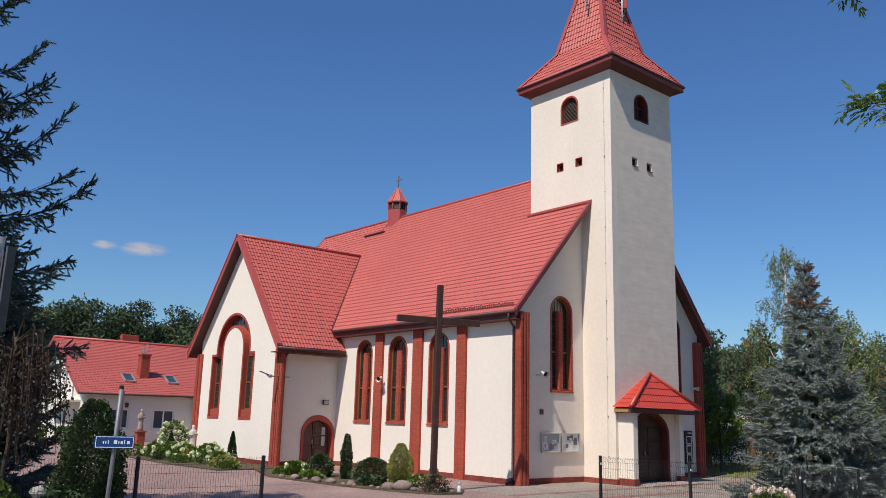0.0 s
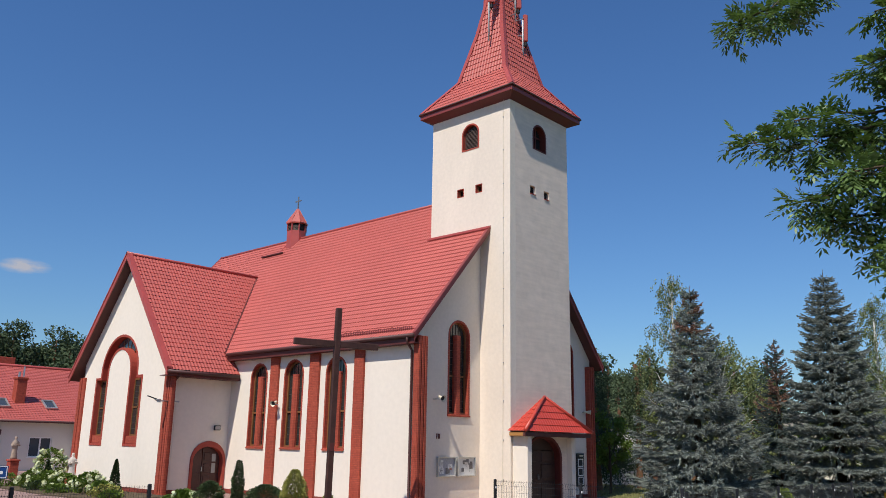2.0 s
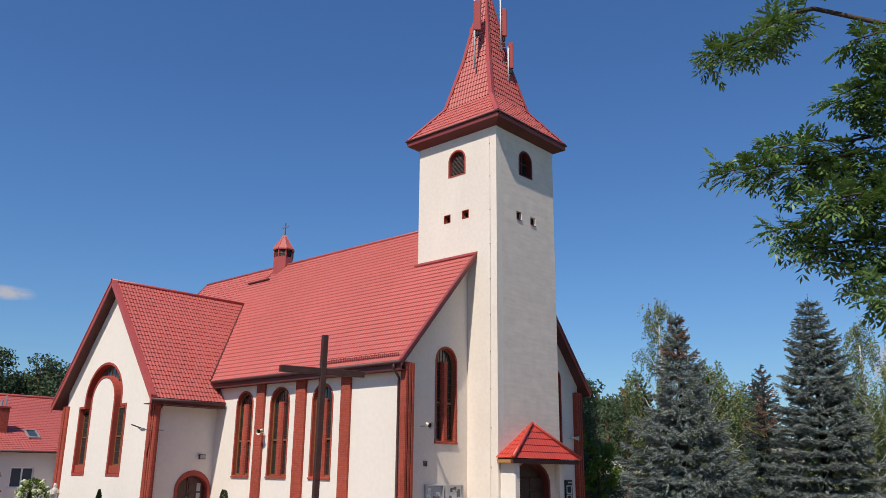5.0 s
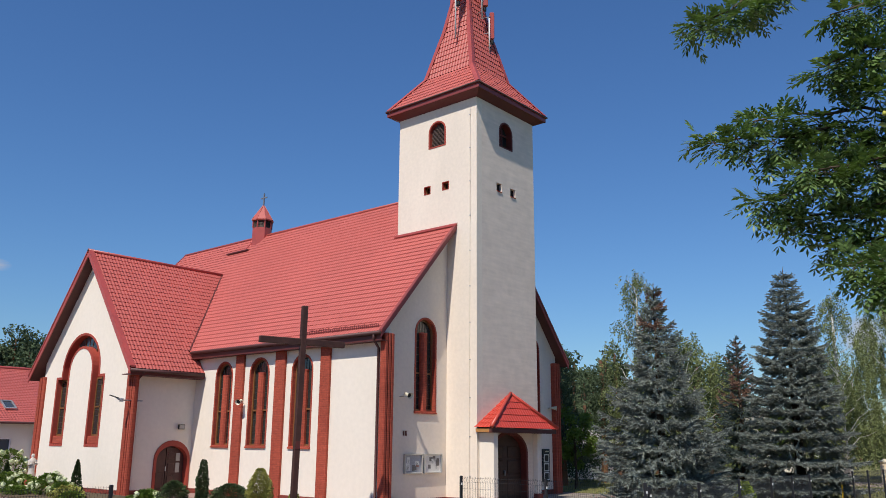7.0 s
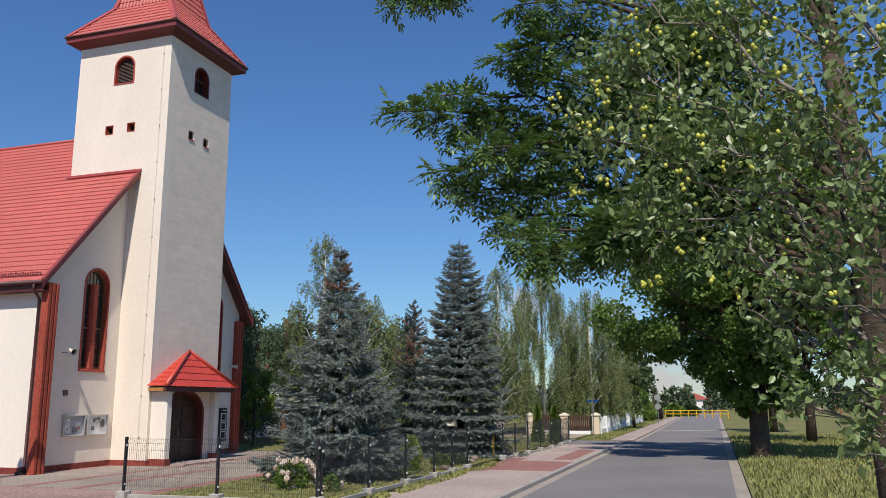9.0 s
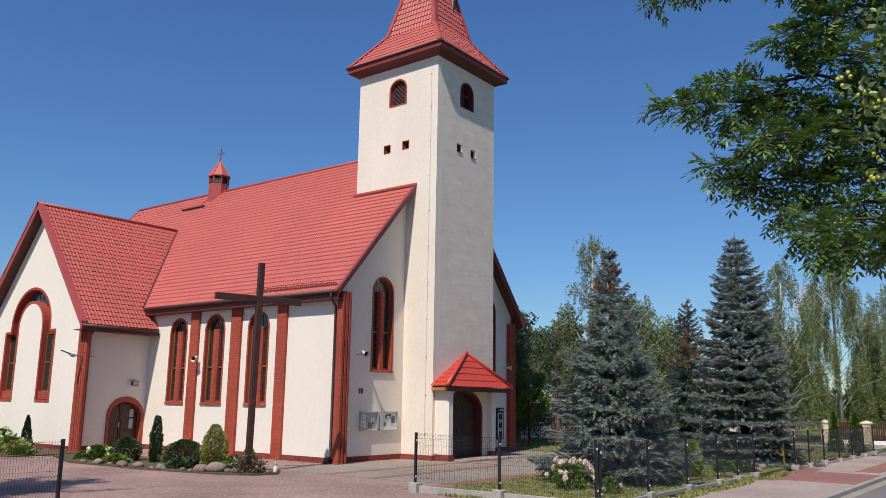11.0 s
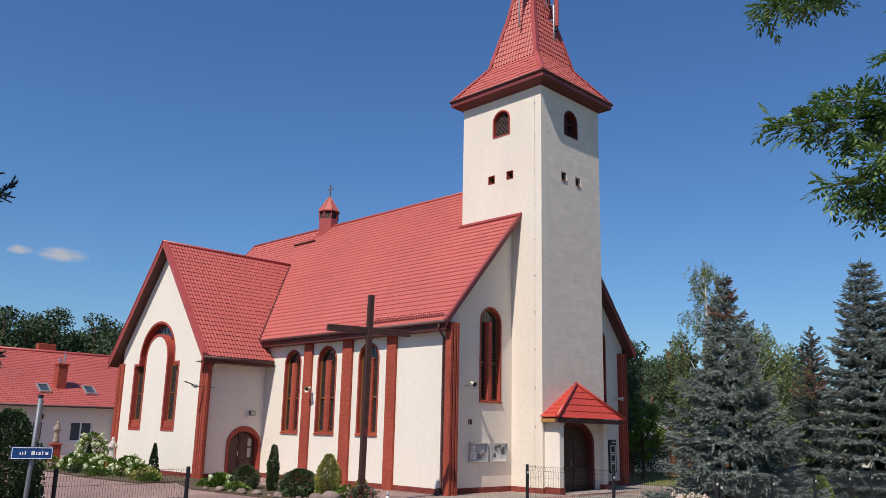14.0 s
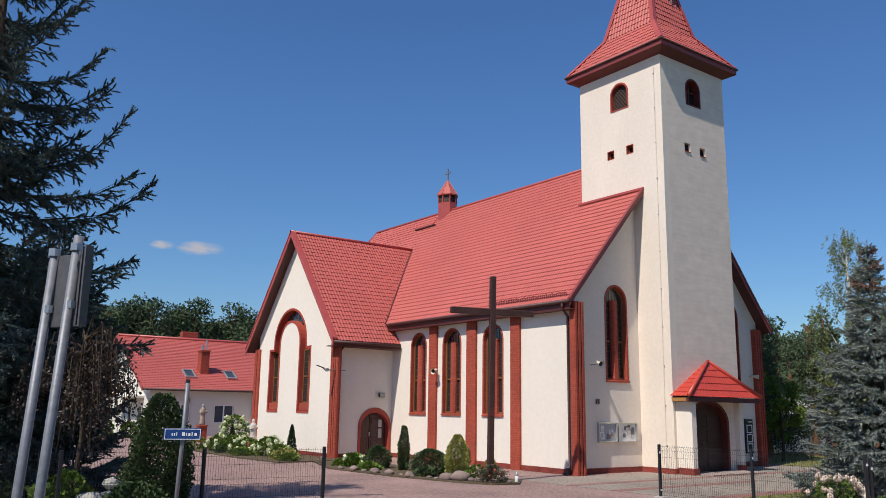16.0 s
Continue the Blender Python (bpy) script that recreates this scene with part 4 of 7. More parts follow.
for place, hole, inn, nm in ((FACE_X(X0), arch(0.63, 0.5, 14.98, 15.72, 0.5), Vector((1, 0, 0)), "x"), (FACE_Y(TF), arch(6.10, 0.5, 14.98, 15.72, 0.5), Vector((0, 1, 0)), "y")):
    c = 0.63 if nm == "x" else 6.10
    # The sunlit frame keeps REDPAINT; the shaded front gets its darkened copy.
    w = part("belfry_window", band(arch(c, 0.5, 14.98, 15.72, 0.5), arch(c, 0.43, 15.03, 15.72, 0.43), place, inn * 0.33), REDPAINT if nm == "x" else SHADED_RED, church, "arched belfry window with red frame")
    w.location -= inn * 0.02
    lv = Mesh()
    o, u = Vector(place(0, 0)), Vector(place(1, 0)) - Vector(place(0, 0))
    if nm == "x":
        for i in range(18):
            z = 15.06 + 0.060 * i
            hw = 0.42 if z < 15.70 else math.sqrt(max(0.42 ** 2 - (z - 15.70) ** 2, 0.01))
            pts = [o + u * (c + s * hw) + inn * e + Vector((0, 0, b)) for s, e, b in ((-1, 0.12, z - 0.03), (1, 0.12, z - 0.03), (1, 0.17, z + 0.02), (-1, 0.17, z + 0.02))]
            lv.prism(pts, (0, 0, 0.012))
        part("louvre", lv, LOUVRE, w, "weathered wooden louvres")
    else:
        for a0, a1, b0, b1 in ((-0.03, 0.03, 15.04, 16.12), (-0.42, -0.031, 15.66, 15.72), (0.031, 0.42, 15.66, 15.72)):
            lv.add([o + u * (c + a) + inn * e + Vector((0, 0, b)) for e in (0.20, 0.25) for a, b in ((a0, b0), (a1, b0), (a1, b1), (a0, b1))], [(3, 2, 1, 0), (4, 5, 6, 7), (0, 1, 5, 4), (1, 2, 6, 5), (2, 3, 7, 6), (3, 0, 4, 7)])
        part("casement", lv, SHADED_RED, w, "dark open casement bars")
    # Black sheet closing the opening in place of the shaded bell chamber.
    pane = Mesh().prism([place(a, b) for a, b in arch(c, 0.43, 15.03, 15.72, 0.43)], inn * 0.02)
    bk = part("dark_back", pane, DARK, w)
    bk.location += inn * 0.29
for a, b in small_l:
    w = part("vent_hole", band(sq(a, b, 0.19), sq(a, b, 0.165), FACE_X(X0 - 0.012), (0.3, 0, 0)), REDPAINT, church, "small square vent opening")
    part("dark_back", Mesh().box(X0 + 0.22, X0 + 0.24, a - 0.17, a + 0.17, b - 0.17, b + 0.17), CROSSWOOD, w)
    part("frame", band(sq(a, b, 0.164), sq(a, b, 0.12), FACE_X(X0 + 0.12), (0.05, 0, 0)), WOOD, w, "brown wooden inner frame")
for a, b in small_f:
    w = part("vent_hole", Mesh().box(a - 0.19, a + 0.19, TF - 0.03, TF + 0.3, b - 0.205, b - 0.175), REDPAINT, church, "small square vent opening")
    # Black sheet set shallow in the vent, standing for the shade inside.
    part("dark_back", Mesh().box(a - 0.19, a + 0.19, TF + 0.12, TF + 0.14, b - 0.17, b + 0.17), DARK, w)

# spire
SX, SY, HX, HY = CX + 0.02, 0.665, 2.565, 2.675
ZE, ZB, ZA, HB = 17.24, 18.85, 25.7, 1.39
ev_box = Mesh()
ev_box.add([(SX + sx * hx, SY + sy * hy, z) for hx, hy, z in ((HX - 0.42, HY - 0.42, 16.78), (HX - 0.02, HY - 0.02, 16.98), (HX, HY, 17.0), (HX, HY, 17.22), (HX - 0.3, HY - 0.3, 17.3)) for sx, sy in ((-1, -1), (1, -1), (1, 1), (-1, 1))],
           [(3, 2, 1, 0), (16, 17, 18, 19)] + [(r * 4 + k, r * 4 + (k + 1) % 4, r * 4 + 4 + (k + 1) % 4, r * 4 + 4 + k) for r in range(4) for k in range(4)])
part("tower_eave", ev_box, FASCIA, church, "dark red boxed eave of the tower")
part("gutter", Mesh().tube([(SX + sx * (HX + 0.05), SY + sy * (HY + 0.05), 17.2) for sx, sy in ((-1, 1), (-1, -1), (1, -1), (1, 1), (-1, 1))], 0.05, 8, caps=False), GUTTER, church, smooth=True)
sp = Mesh()
lev = [(HX, HY, ZE), (HB, HB + 0.02, ZB), (0.81, 0.81, 21.33), (0.03, 0.03, ZA)]
for a, b in zip(lev, lev[1:]):
    for eu, hor, sgn in (((0, 1, 0), 0, -1), ((0, 1, 0), 0, 1), ((1, 0, 0), 1, -1), ((1, 0, 0), 1, 1)):
        da, db = (a[0], b[0]) if hor == 0 else (a[1], b[1])
        wa, wb = (a[1], b[1]) if hor == 0 else (a[0], b[0])
        if hor == 0:
            o, e = (SX + sgn * da, SY - wa, a[2]), Vector((-sgn * (da - db), 0, b[2] - a[2]))
        else:
            o, e = (SX - wa, SY + sgn * da, a[2]), Vector((0, -sgn * (da - db), b[2] - a[2]))
        ln = e.length
        tiles(o, eu, e, ln, (lambda wa, wb, ln: lambda v: ((wa - wb) * v / ln, 2 * wa - (wa - wb) * v / ln))(wa, wb, ln), m=sp, row=ln / max(1, round(ln / 0.28)))
core = Mesh()
core.add([(SX + sx * (h - 0.02), SY + sy * (w - 0.02), z) for h, w, z in lev for sx, sy in ((-1, -1), (1, -1), (1, 1), (-1, 1))], [(3, 2, 1, 0)] + [(r * 4 + k, r * 4 + (k + 1) % 4, r * 4 + 4 + (k + 1) % 4, r * 4 + 4 + k) for r in range(len(lev) - 1) for k in range(4)])
part("spire_deck", core, ROOFTRIM, church)
for sx in (-1, 1):
    part("tower_fascia", Mesh().box(SX + sx * (HX + 0.002) - 0.012, SX + sx * (HX + 0.002) + 0.012, SY - HY - 0.014, SY + HY + 0.014, 16.97, 17.17), RAKE, church, "red fascia board under the spire")
    part("tower_fascia", Mesh().box(SX - HX + 0.012, SX + HX - 0.012, SY + sx * (HY + 0.002) - 0.012, SY + sx * (HY + 0.002) + 0.012, 16.97, 17.17), RAKE, church, "red fascia board under the spire")
part("spire", sp, ROOF, church, "flared red tiled spire", fix=False, kind="stuff")
for sx, sy in ((-1, -1), (1, -1), (1, 1), (-1, 1)):
    hip = Mesh()
    rows = []
    for h, w, z in lev:
        g = min(0.15, h * 0.5)
        rows.append([(SX + sx * (h - g), SY + sy * (w + 0.045), z + 0.03), (SX + sx * (h + 0.045), SY + sy * (w + 0.045), z + 0.05), (SX + sx * (h + 0.045), SY + sy * (w - g), z + 0.03), (SX + sx * (h - 0.05), SY + sy * (w - 0.05), z)])
    hip.add([p for row in rows for p in row], [(r * 4 + k, r * 4 + (k + 1) % 4, r * 4 + 4 + (k + 1) % 4, r * 4 + 4 + k) for r in range(len(rows) - 1) for k in range(4)] + [(3, 2, 1, 0), tuple(len(rows) * 4 - 4 + k for k in range(4))])
    part("hip_cap", hip, ROOFTRIM, church, "folded red sheet hip cap")
part("spire_cross", Mesh().box(SX - 0.04, SX + 0.04, SY - 0.04, SY + 0.04, 25.2, 27.0).box(SX - 0.03, SX + 0.03, SY - 0.5, SY + 0.5, 26.3, 26.38), FASCIA, church)
part("lightning_wire", Mesh().tube([(X0 - 0.05, TF + 0.32, 16.8), (X0 - 0.05, TF + 0.32, 11.3), (X0 - 0.065, TF + 0.36, 0.3)], 0.0055, 5), OFFWHITE, church, "thin lightning conductor wire")
ck = Mesh()
for i in range(11):
    ck.box(X0 - 0.06, X0 - 0.015, TF + 0.315, TF + 0.35, 1.0 + 1.5 * i, 1.04 + 1.5 * i)
part("wire_clamp", ck, ZINC, church, kind="stuff")


def spire_half(z):
    for a, b in zip(lev, lev[1:]):
        if a[2] <= z <= b[2]:
            return a[0] + (b[0] - a[0]) * (z - a[2]) / (b[2] - a[2])
    return 0.0


def antenna(x, y, z0, z1, w, d, pole0, pole1, px, py, turn=0.0):
    """Sector antenna: red shell, pale pole beside it, stand-off brackets to the roof and a feed box below."""
    th = thing("sector_antenna", "red sector antenna on a pale steel pole on the spire", "antenna", (x, y, pole0), group="antennas on the spire")
    mtx = Matrix.Translation((x, y, 0)) @ Matrix.Rotation(turn, 4, "Z")
    part("shell", Mesh().chamfer(-w / 2, w / 2, -d / 2, d / 2, z0, z1, 0.03, mtx), ANTENNA, th)
    pole = Vector((x + px, y + py, 0))
    part("pole", Mesh().tube([(pole.x, pole.y, pole0), (pole.x, pole.y, pole1)], 0.038, 8), PALEPOLE, th, "pale galvanised pole", smooth=True)
    for z in (pole0 + 0.35, (pole0 + z1) / 2, z1 - 0.3):
        axis = Vector((SX, SY, 0)) - pole
        k = max(0.15, 1 - 0.75 * spire_half(z) / axis.length)
        part("bracket", Mesh().tube([(pole.x, pole.y, z), (pole.x + axis.x * k, pole.y + axis.y * k, z)], 0.026, 6), ZINC, th)
    for z in (z0 + 0.25, z1 - 0.25):
        part("clamp", Mesh().tube([(pole.x, pole.y, z), (x, y, z)], 0.03, 6), ZINC, th)
    part("feed_box", Mesh().chamfer(x - 0.07, x + 0.07, y - 0.07, y + 0.07, z0 - 0.26, z0 - 0.04, 0.02), BLACKBOX, th)
    part("cable", Mesh().tube([(x, y, z0 - 0.2), (pole.x + 0.05, pole.y + 0.03, z0 - 0.6), (pole.x + 0.03, pole.y - 0.02, pole0 + 0.2)], 0.02, 6), BLACKBOX, th)
    return th


antenna(SX - 1.09, SY - 0.34, 22.55, 24.15, 0.34, 0.22, 20.55, 24.3, -0.12, 0.06, -0.78)
antenna(SX - 0.12, SY + 0.80, 22.2, 23.6, 0.16, 0.24, 21.8, 23.8, 0.12, -0.06)
antenna(SX + 0.20, SY - 0.92, 22.6, 24.1, 0.32, 0.18, 21.9, 24.6, -0.22, 0.0, -0.78)
antenna(SX + 0.53, SY - 1.10, 20.95, 22.35, 0.22, 0.16, 20.1, 22.0, -0.18, 0.02, -0.78)

# porch
PX0, PX1, PYF = 3.80, 8.44, -2.42
pz, pa = 2.86, 4.24
pt = Mesh()
e = Vector((0, TF - 0.1 - PYF, pa - pz))
ln = e.length
half = (PX1 - PX0) / 2
tiles((PX0, PYF, pz), (1, 0, 0), e, ln, lambda v: (half * v / ln, 2 * half - half * v / ln), m=pt, row=0.30)
for sx in (-1, 1):
    xx = CX + sx * half
    e2 = Vector((-sx * half, 0, pa - pz))
    l2 = e2.length
    tiles((xx, PYF, pz), (0, 1, 0), e2, l2, lambda v: ((TF - PYF) * v / l2, TF - PYF), m=pt, row=l2 / 8)
porch = part("porch", pt, PORCHROOF, church, "bright red tiled hipped porch roof", fix=False)
part("hip_cap", Mesh().tube([(PX0 - 0.02, PYF - 0.02, pz + 0.05), (CX, TF - 0.1, pa + 0.05)], [0.08, 0.06], 8), PORCHROOF, porch, smooth=True)
part("hip_cap", Mesh().tube([(PX1 + 0.02, PYF - 0.02, pz + 0.05), (CX, TF - 0.1, pa + 0.05)], [0.08, 0.06], 8), PORCHROOF, porch, smooth=True)
pieces("porch_beam", [Mesh().box(PX0 + 0.04, PX0 + 0.14, PYF + 0.15, TF - 0.04, pz - 0.17, pz - 0.03), Mesh().box(PX1 - 0.14, PX1 - 0.04, PYF + 0.15, TF - 0.04, pz - 0.17, pz - 0.03)], mat("pale_wood", (0.42, 0.20, 0.06), 0.6), porch, "pale wooden eave beam")
part("porch_fascia", Mesh().box(PX0 + 0.03, PX1 - 0.03, PYF + 0.03, PYF + 0.14, pz - 0.19, pz - 0.02).box(PX0 + 0.15, PX1 - 0.15, PYF + 0.15, TF - 0.01, pz - 0.08, pz - 0.03), SOFFIT, porch)
part("porch_wall", Mesh().chamfer(4.12, 4.40, -2.28, TF - 0.002, 0.24, pz - 0.18, 0.01), PLASTER, porch, "white porch side wall")
part("porch_wall", Mesh().chamfer(7.84, 8.12, -1.80, TF - 0.002, 0.24, pz - 0.18, 0.01), PLASTER, porch, "white porch side wall")
part("porch_plinth", Mesh().box(4.09, 4.43, -2.31, TF - 0.04, 0, 0.24), PLINTH, porch)
part("porch_plinth", Mesh().box(7.81, 8.15, -1.83, TF - 0.04, 0, 0.24), PLINTH, porch)
pd = part("door", Mesh().box(CX - 1.14, CX + 1.14, TF + 0.24, TF + 0.30, 0.05, 2.64), MAINDOOR_SHADED, church, "dark brown double entrance door with porch shade in its colour")
# The arch's darkness is the porch shade, carried by its colour.
part("surround", band(arch(CX, 1.27, 0.05, 1.85, 0.90), arch(CX, 1.14, 0.05, 1.85, 0.79), FACE_Y(TF - 0.05), (0, 0.30, 0)), SHADED_RED, pd, "red arch with the porch shade in its colour")
for s in (-1, 1):
    lf = Mesh()
    for z0, z1 in ((0.2, 0.9), (1.05, 1.6), (1.7, 2.15)):
        lf.chamfer(CX + s * 0.57 - 0.40, CX + s * 0.57 + 0.40, TF + 0.21, TF + 0.24, z0, z1, 0.02)
    part("door_panel", lf, MAINDOOR_SHADED, pd)
part("handle", Mesh().box(CX - 0.08, CX - 0.05, TF + 0.16, TF + 0.23, 1.0, 1.2), ZINC, pd)
part("step", Mesh().box(4.44, 7.80, -2.9, TF - 0.06, 0.004, 0.05), PAVGREY, porch)


# ---- things on the church walls ----
def horn(x, y, z, d, label, length=0.22, r=0.13):
    """Horn loudspeaker pointing along d, with a dark throat."""
    d = Vector(d).normalized()
    p = Vector((x, y, z))
    th = thing("horn_loudspeaker", label, "loudspeaker", p, group="horn loudspeakers")
    m = Mesh().tube([p - d * length * 0.5, p - d * length * 0.2, p + d * length * 0.1, p + d * length * 0.35, p + d * length * 0.5], [0.045, 0.055, 0.08, r * 0.8, r], 16, caps=False)
    part("horn", m, OFFWHITE, th, smooth=True)
    part("throat", Mesh().tube([p + d * length * 0.20, p + d * length * 0.22], [r * 0.62, r * 0.66], 14), BLACKBOX, th, "dark horn throat")
    part("driver", Mesh().tube([p - d * length * 0.85, p - d * length * 0.5], 0.06, 12), OFFWHITE, th, smooth=True)
    return th, p


h, p = horn(-0.34, 7.94, 3.92, (-1, -0.35, -0.35), "cream horn loudspeaker on the nave pilaster")
part("bracket", Mesh().tube([(-0.10, 7.94, 3.86), (-0.30, 7.94, 3.86)], 0.02, 6), ZINC, h)
h, p = horn(1.28, -0.40, 4.02, (-0.15, -1, -0.35), "cream horn loudspeaker on the gable wall")
part("bracket", Mesh().tube([(1.22, 0, 3.98), (1.22, -0.4, 3.98)], 0.02, 6), ZINC, h)
h, p = horn(11.55, -0.3, 3.9, (0.6, -1, -0.1), "small pale loudspeaker on the gable wall", 0.26, 0.11)
part("bracket", Mesh().tube([(11.5, 0, 3.9), (11.5, -0.3, 3.9)], 0.02, 6), ZINC, h)

fl = thing("floodlight", "dark floodlight above the side door", "floodlight", (-0.66, TY0, 2.88))
part("housing", Mesh().chamfer(-0.82, -0.50, TY0 - 0.20, TY0 - 0.10, 2.76, 2.98, 0.015), BLACKBOX, fl)
part("glass", Mesh().box(-0.79, -0.53, TY0 - 0.212, TY0 - 0.202, 2.79, 2.95), FROST, fl, "pale glass front")
part("bracket", Mesh().box(-0.69, -0.63, TY0 - 0.10, TY0, 2.84, 2.90), BLACKBOX, fl)

al = thing("arm_lamp", "slim street lamp head on a steel wall arm", "lamp", (TX, TY0 - 0.3, 3.95))
part("arm", Mesh().tube([(TX + 0.42, TY0 - 0.30, 3.93), (TX - 0.65, TY0 - 0.30, 3.93), (TX - 0.75, TY0 - 0.30, 4.0)], 0.028, 8), ZINC, al, smooth=True)
part("clamp", Mesh().box(TX - 0.60, TX - 0.48, TY0 - 0.36, TY0 - 0.24, 3.86, 4.0), ZINC, al)
part("lamp_head", Mesh().prism([(TX - 0.66, TY0 - 0.36, 3.98), (TX - 0.66, TY0 - 0.24, 3.98), (TX - 1.08, TY0 - 0.25, 4.10), (TX - 1.08, TY0 - 0.35, 4.10)], (0, 0, 0.03)), BLACKBOX, al, "dark flat lamp head")


def notice_case(x0, x1, z0, z1, seed, label):
    th = thing("notice_case", label, "notice board", ((x0 + x1) / 2, -0.04, z0), group="glazed notice cases")
    fr = Mesh()
    w = 0.05
    fr.chamfer(x0, x1, -0.10, -0.0, z0, z0 + w, 0.008).chamfer(x0, x1, -0.10, 0.0, z1 - w, z1, 0.008).chamfer(x0, x0 + w, -0.10, 0.0, z0 + w, z1 - w, 0.008).chamfer(x1 - w, x1, -0.10, 0.0, z0 + w, z1 - w, 0.008)
    part("case_frame", fr, ALU, th, "aluminium frame")
    part("backboard", Mesh().box(x0 + w, x1 - w, -0.03, -0.002, z0 + w, z1 - w), PAPER if seed == 2 else mat("grey_felt", (0.42, 0.42, 0.44), 0.9), th)
    r = random.Random(seed)
    for i in range(9):
        a, b = r.uniform(x0 + 0.1, x1 - 0.3), r.uniform(z0 + 0.1, z1 - 0.28)
        part("sheet", Mesh().box(a, a + r.choice((0.15, 0.21)), -0.036 - 0.001 * i, -0.034 - 0.001 * i, b, b + r.choice((0.15, 0.21))), r.choice((PAPER, PAPER, PRINTRED, PRINT)), th)
        bars = Mesh()
        for k in range(4):
            bars.box(a + 0.02, a + r.uniform(0.08, 0.14), -0.0475, -0.046, b + 0.02 + 0.03 * k, b + 0.028 + 0.03 * k)
        part("print_bars", bars, PRINT, th)
    return th


notice_case(1.48, 2.50, 1.12, 1.86, 1, "aluminium notice case with pinned sheets on the gable wall")
notice_case(2.60, 3.66, 1.12, 1.86, 2, "pale notice case with a faded poster on the gable wall")
hn = Mesh().box(1.43, 1.475, -0.03, -0.004, 2.52, 2.71).box(1.53, 1.62, -0.03, -0.004, 2.52, 2.71)
solid("number_plate_bars", hn, FASCIA, "two small dark bars on the gable wall", "wall sign")
ib = thing("information_board", "tall black information board with pale frames", "board", (10.7, -0.05, 0.5))
part("board", Mesh().chamfer(10.88, 11.47, -0.06, -0.002, 0.55, 2.02, 0.01), BOARDDARK, ib)
for z in (0.62, 1.02, 1.42):
    part("picture_frame", band([(10.97, z), (11.38, z), (11.38, z + 0.36), (10.97, z + 0.36)], [(11.01, z + 0.04), (11.34, z + 0.04), (11.34, z + 0.32), (11.01, z + 0.32)], FACE_Y(-0.075), (0, 0.014, 0)), WHITE, ib)
part("heading_bars", Mesh().box(11.1, 11.4, -0.066, -0.061, 1.88, 1.94), OFFWHITE, ib)

# ---- timber cross ----
cr = thing("timber_cross", "tall dark timber cross standing in the flower bed", "cross", (-4.5, -1.05, 0))
ct = Matrix.Translation((-4.5, -1.05, 0)) @ Matrix.Rotation(-0.29, 4, "Z") @ Matrix.Shear("XY", 4, (0.0125, 0.0)) @ Matrix.Translation((-0.08, 0, 0))
part("post", Mesh().chamfer(-0.095, 0.095, -0.08, 0.08, 0, 6.60, 0.015, ct), CROSSWOOD, cr)
part("arm", Mesh().chamfer(-1.47, -0.097, -0.075, 0.075, 5.31, 5.52, 0.015, ct).chamfer(0.097, 1.47, -0.075, 0.075, 5.31, 5.52, 0.015, ct), CROSSWOOD, cr)
part("plate", Mesh().box(-0.07, 0.07, -0.09, -0.082, 2.05, 2.3, ct), FASCIA, cr)


gl_ = thing("grave_lantern", "small white glass lantern standing beside the flower bed", "lantern", (-3.98, -1.62, 0))
part("jar", Mesh().lathe(-3.98, -1.62, [(0.055, 0.0), (0.065, 0.02), (0.06, 0.16), (0.05, 0.24)], 12), WHITE, gl_, smooth=True)
part("lid", Mesh().lathe(-3.98, -1.62, [(0.058, 0.24), (0.058, 0.27), (0.03, 0.33), (0.008, 0.37)], 12), ALU, gl_, "domed metal lid", smooth=True)
gy_ = thing("rain_gully", "dark plastic rain gully at the foot of the downpipe", "gully", (-0.2, -0.1, 0))
part("box", Mesh().chamfer(-0.34, -0.10, -0.22, 0.02, 0.0, 0.11, 0.02), BLACKBOX, gy_)
part("leaf_trap", Mesh().chamfer(-0.25, -0.11, -0.17, -0.03, 0.11, 0.26, 0.02), GUTTER, gy_)


# ---- fences ----
def wire_panel(parent, a, b, z0, h):
    """Welded wire panel between two posts, with folded ribs."""
    a, b = Vector((*a, 0)), Vector((*b, 0))
    d = (b - a)
    ln = d.length
    d.normalize()
    nrm = Vector((-d.y, d.x, 0))
    m = Mesh()
    r = 0.0024
    k = 0.05
    ribs = [0.05, h * 0.5, h - 0.08]

    def bar(p, q, n1, n2):
        v = [p + n1 * r + n2 * r, p - n1 * r + n2 * r, p - n2 * r * 1.2, q + n1 * r + n2 * r, q - n1 * r + n2 * r, q - n2 * r * 1.2]
        m.add(v, [(0, 1, 4, 3), (1, 2, 5, 4), (2, 0, 3, 5)])
    while k < ln - 0.03:
        p = a + d * k
        prev = p + Vector((0, 0, z0))
        for zr in ribs:
            for zz, o in ((zr - 0.05, 0), (zr, 0.03), (zr + 0.05, 0)):
                q = p + nrm * o + Vector((0, 0, z0 + max(0, zz)))
                bar(prev, q, d, nrm)
                prev = q
        q = p + Vector((0, 0, z0 + h))
        bar(prev, q, d, nrm)
        k += 0.05
    up = Vector((0, 0, 1))
    for zr in [0.0] + [z + e for z in ribs for e in (-0.05, 0.05)] + [h * 0.26, h * 0.76]:
        zr = max(0.01, zr)
        bar(a + d * 0.04 + up * (z0 + zr), b - d * 0.04 + up * (z0 + zr), up, nrm)
    return part("wire_panel", m, WIRE, parent, fix=False)


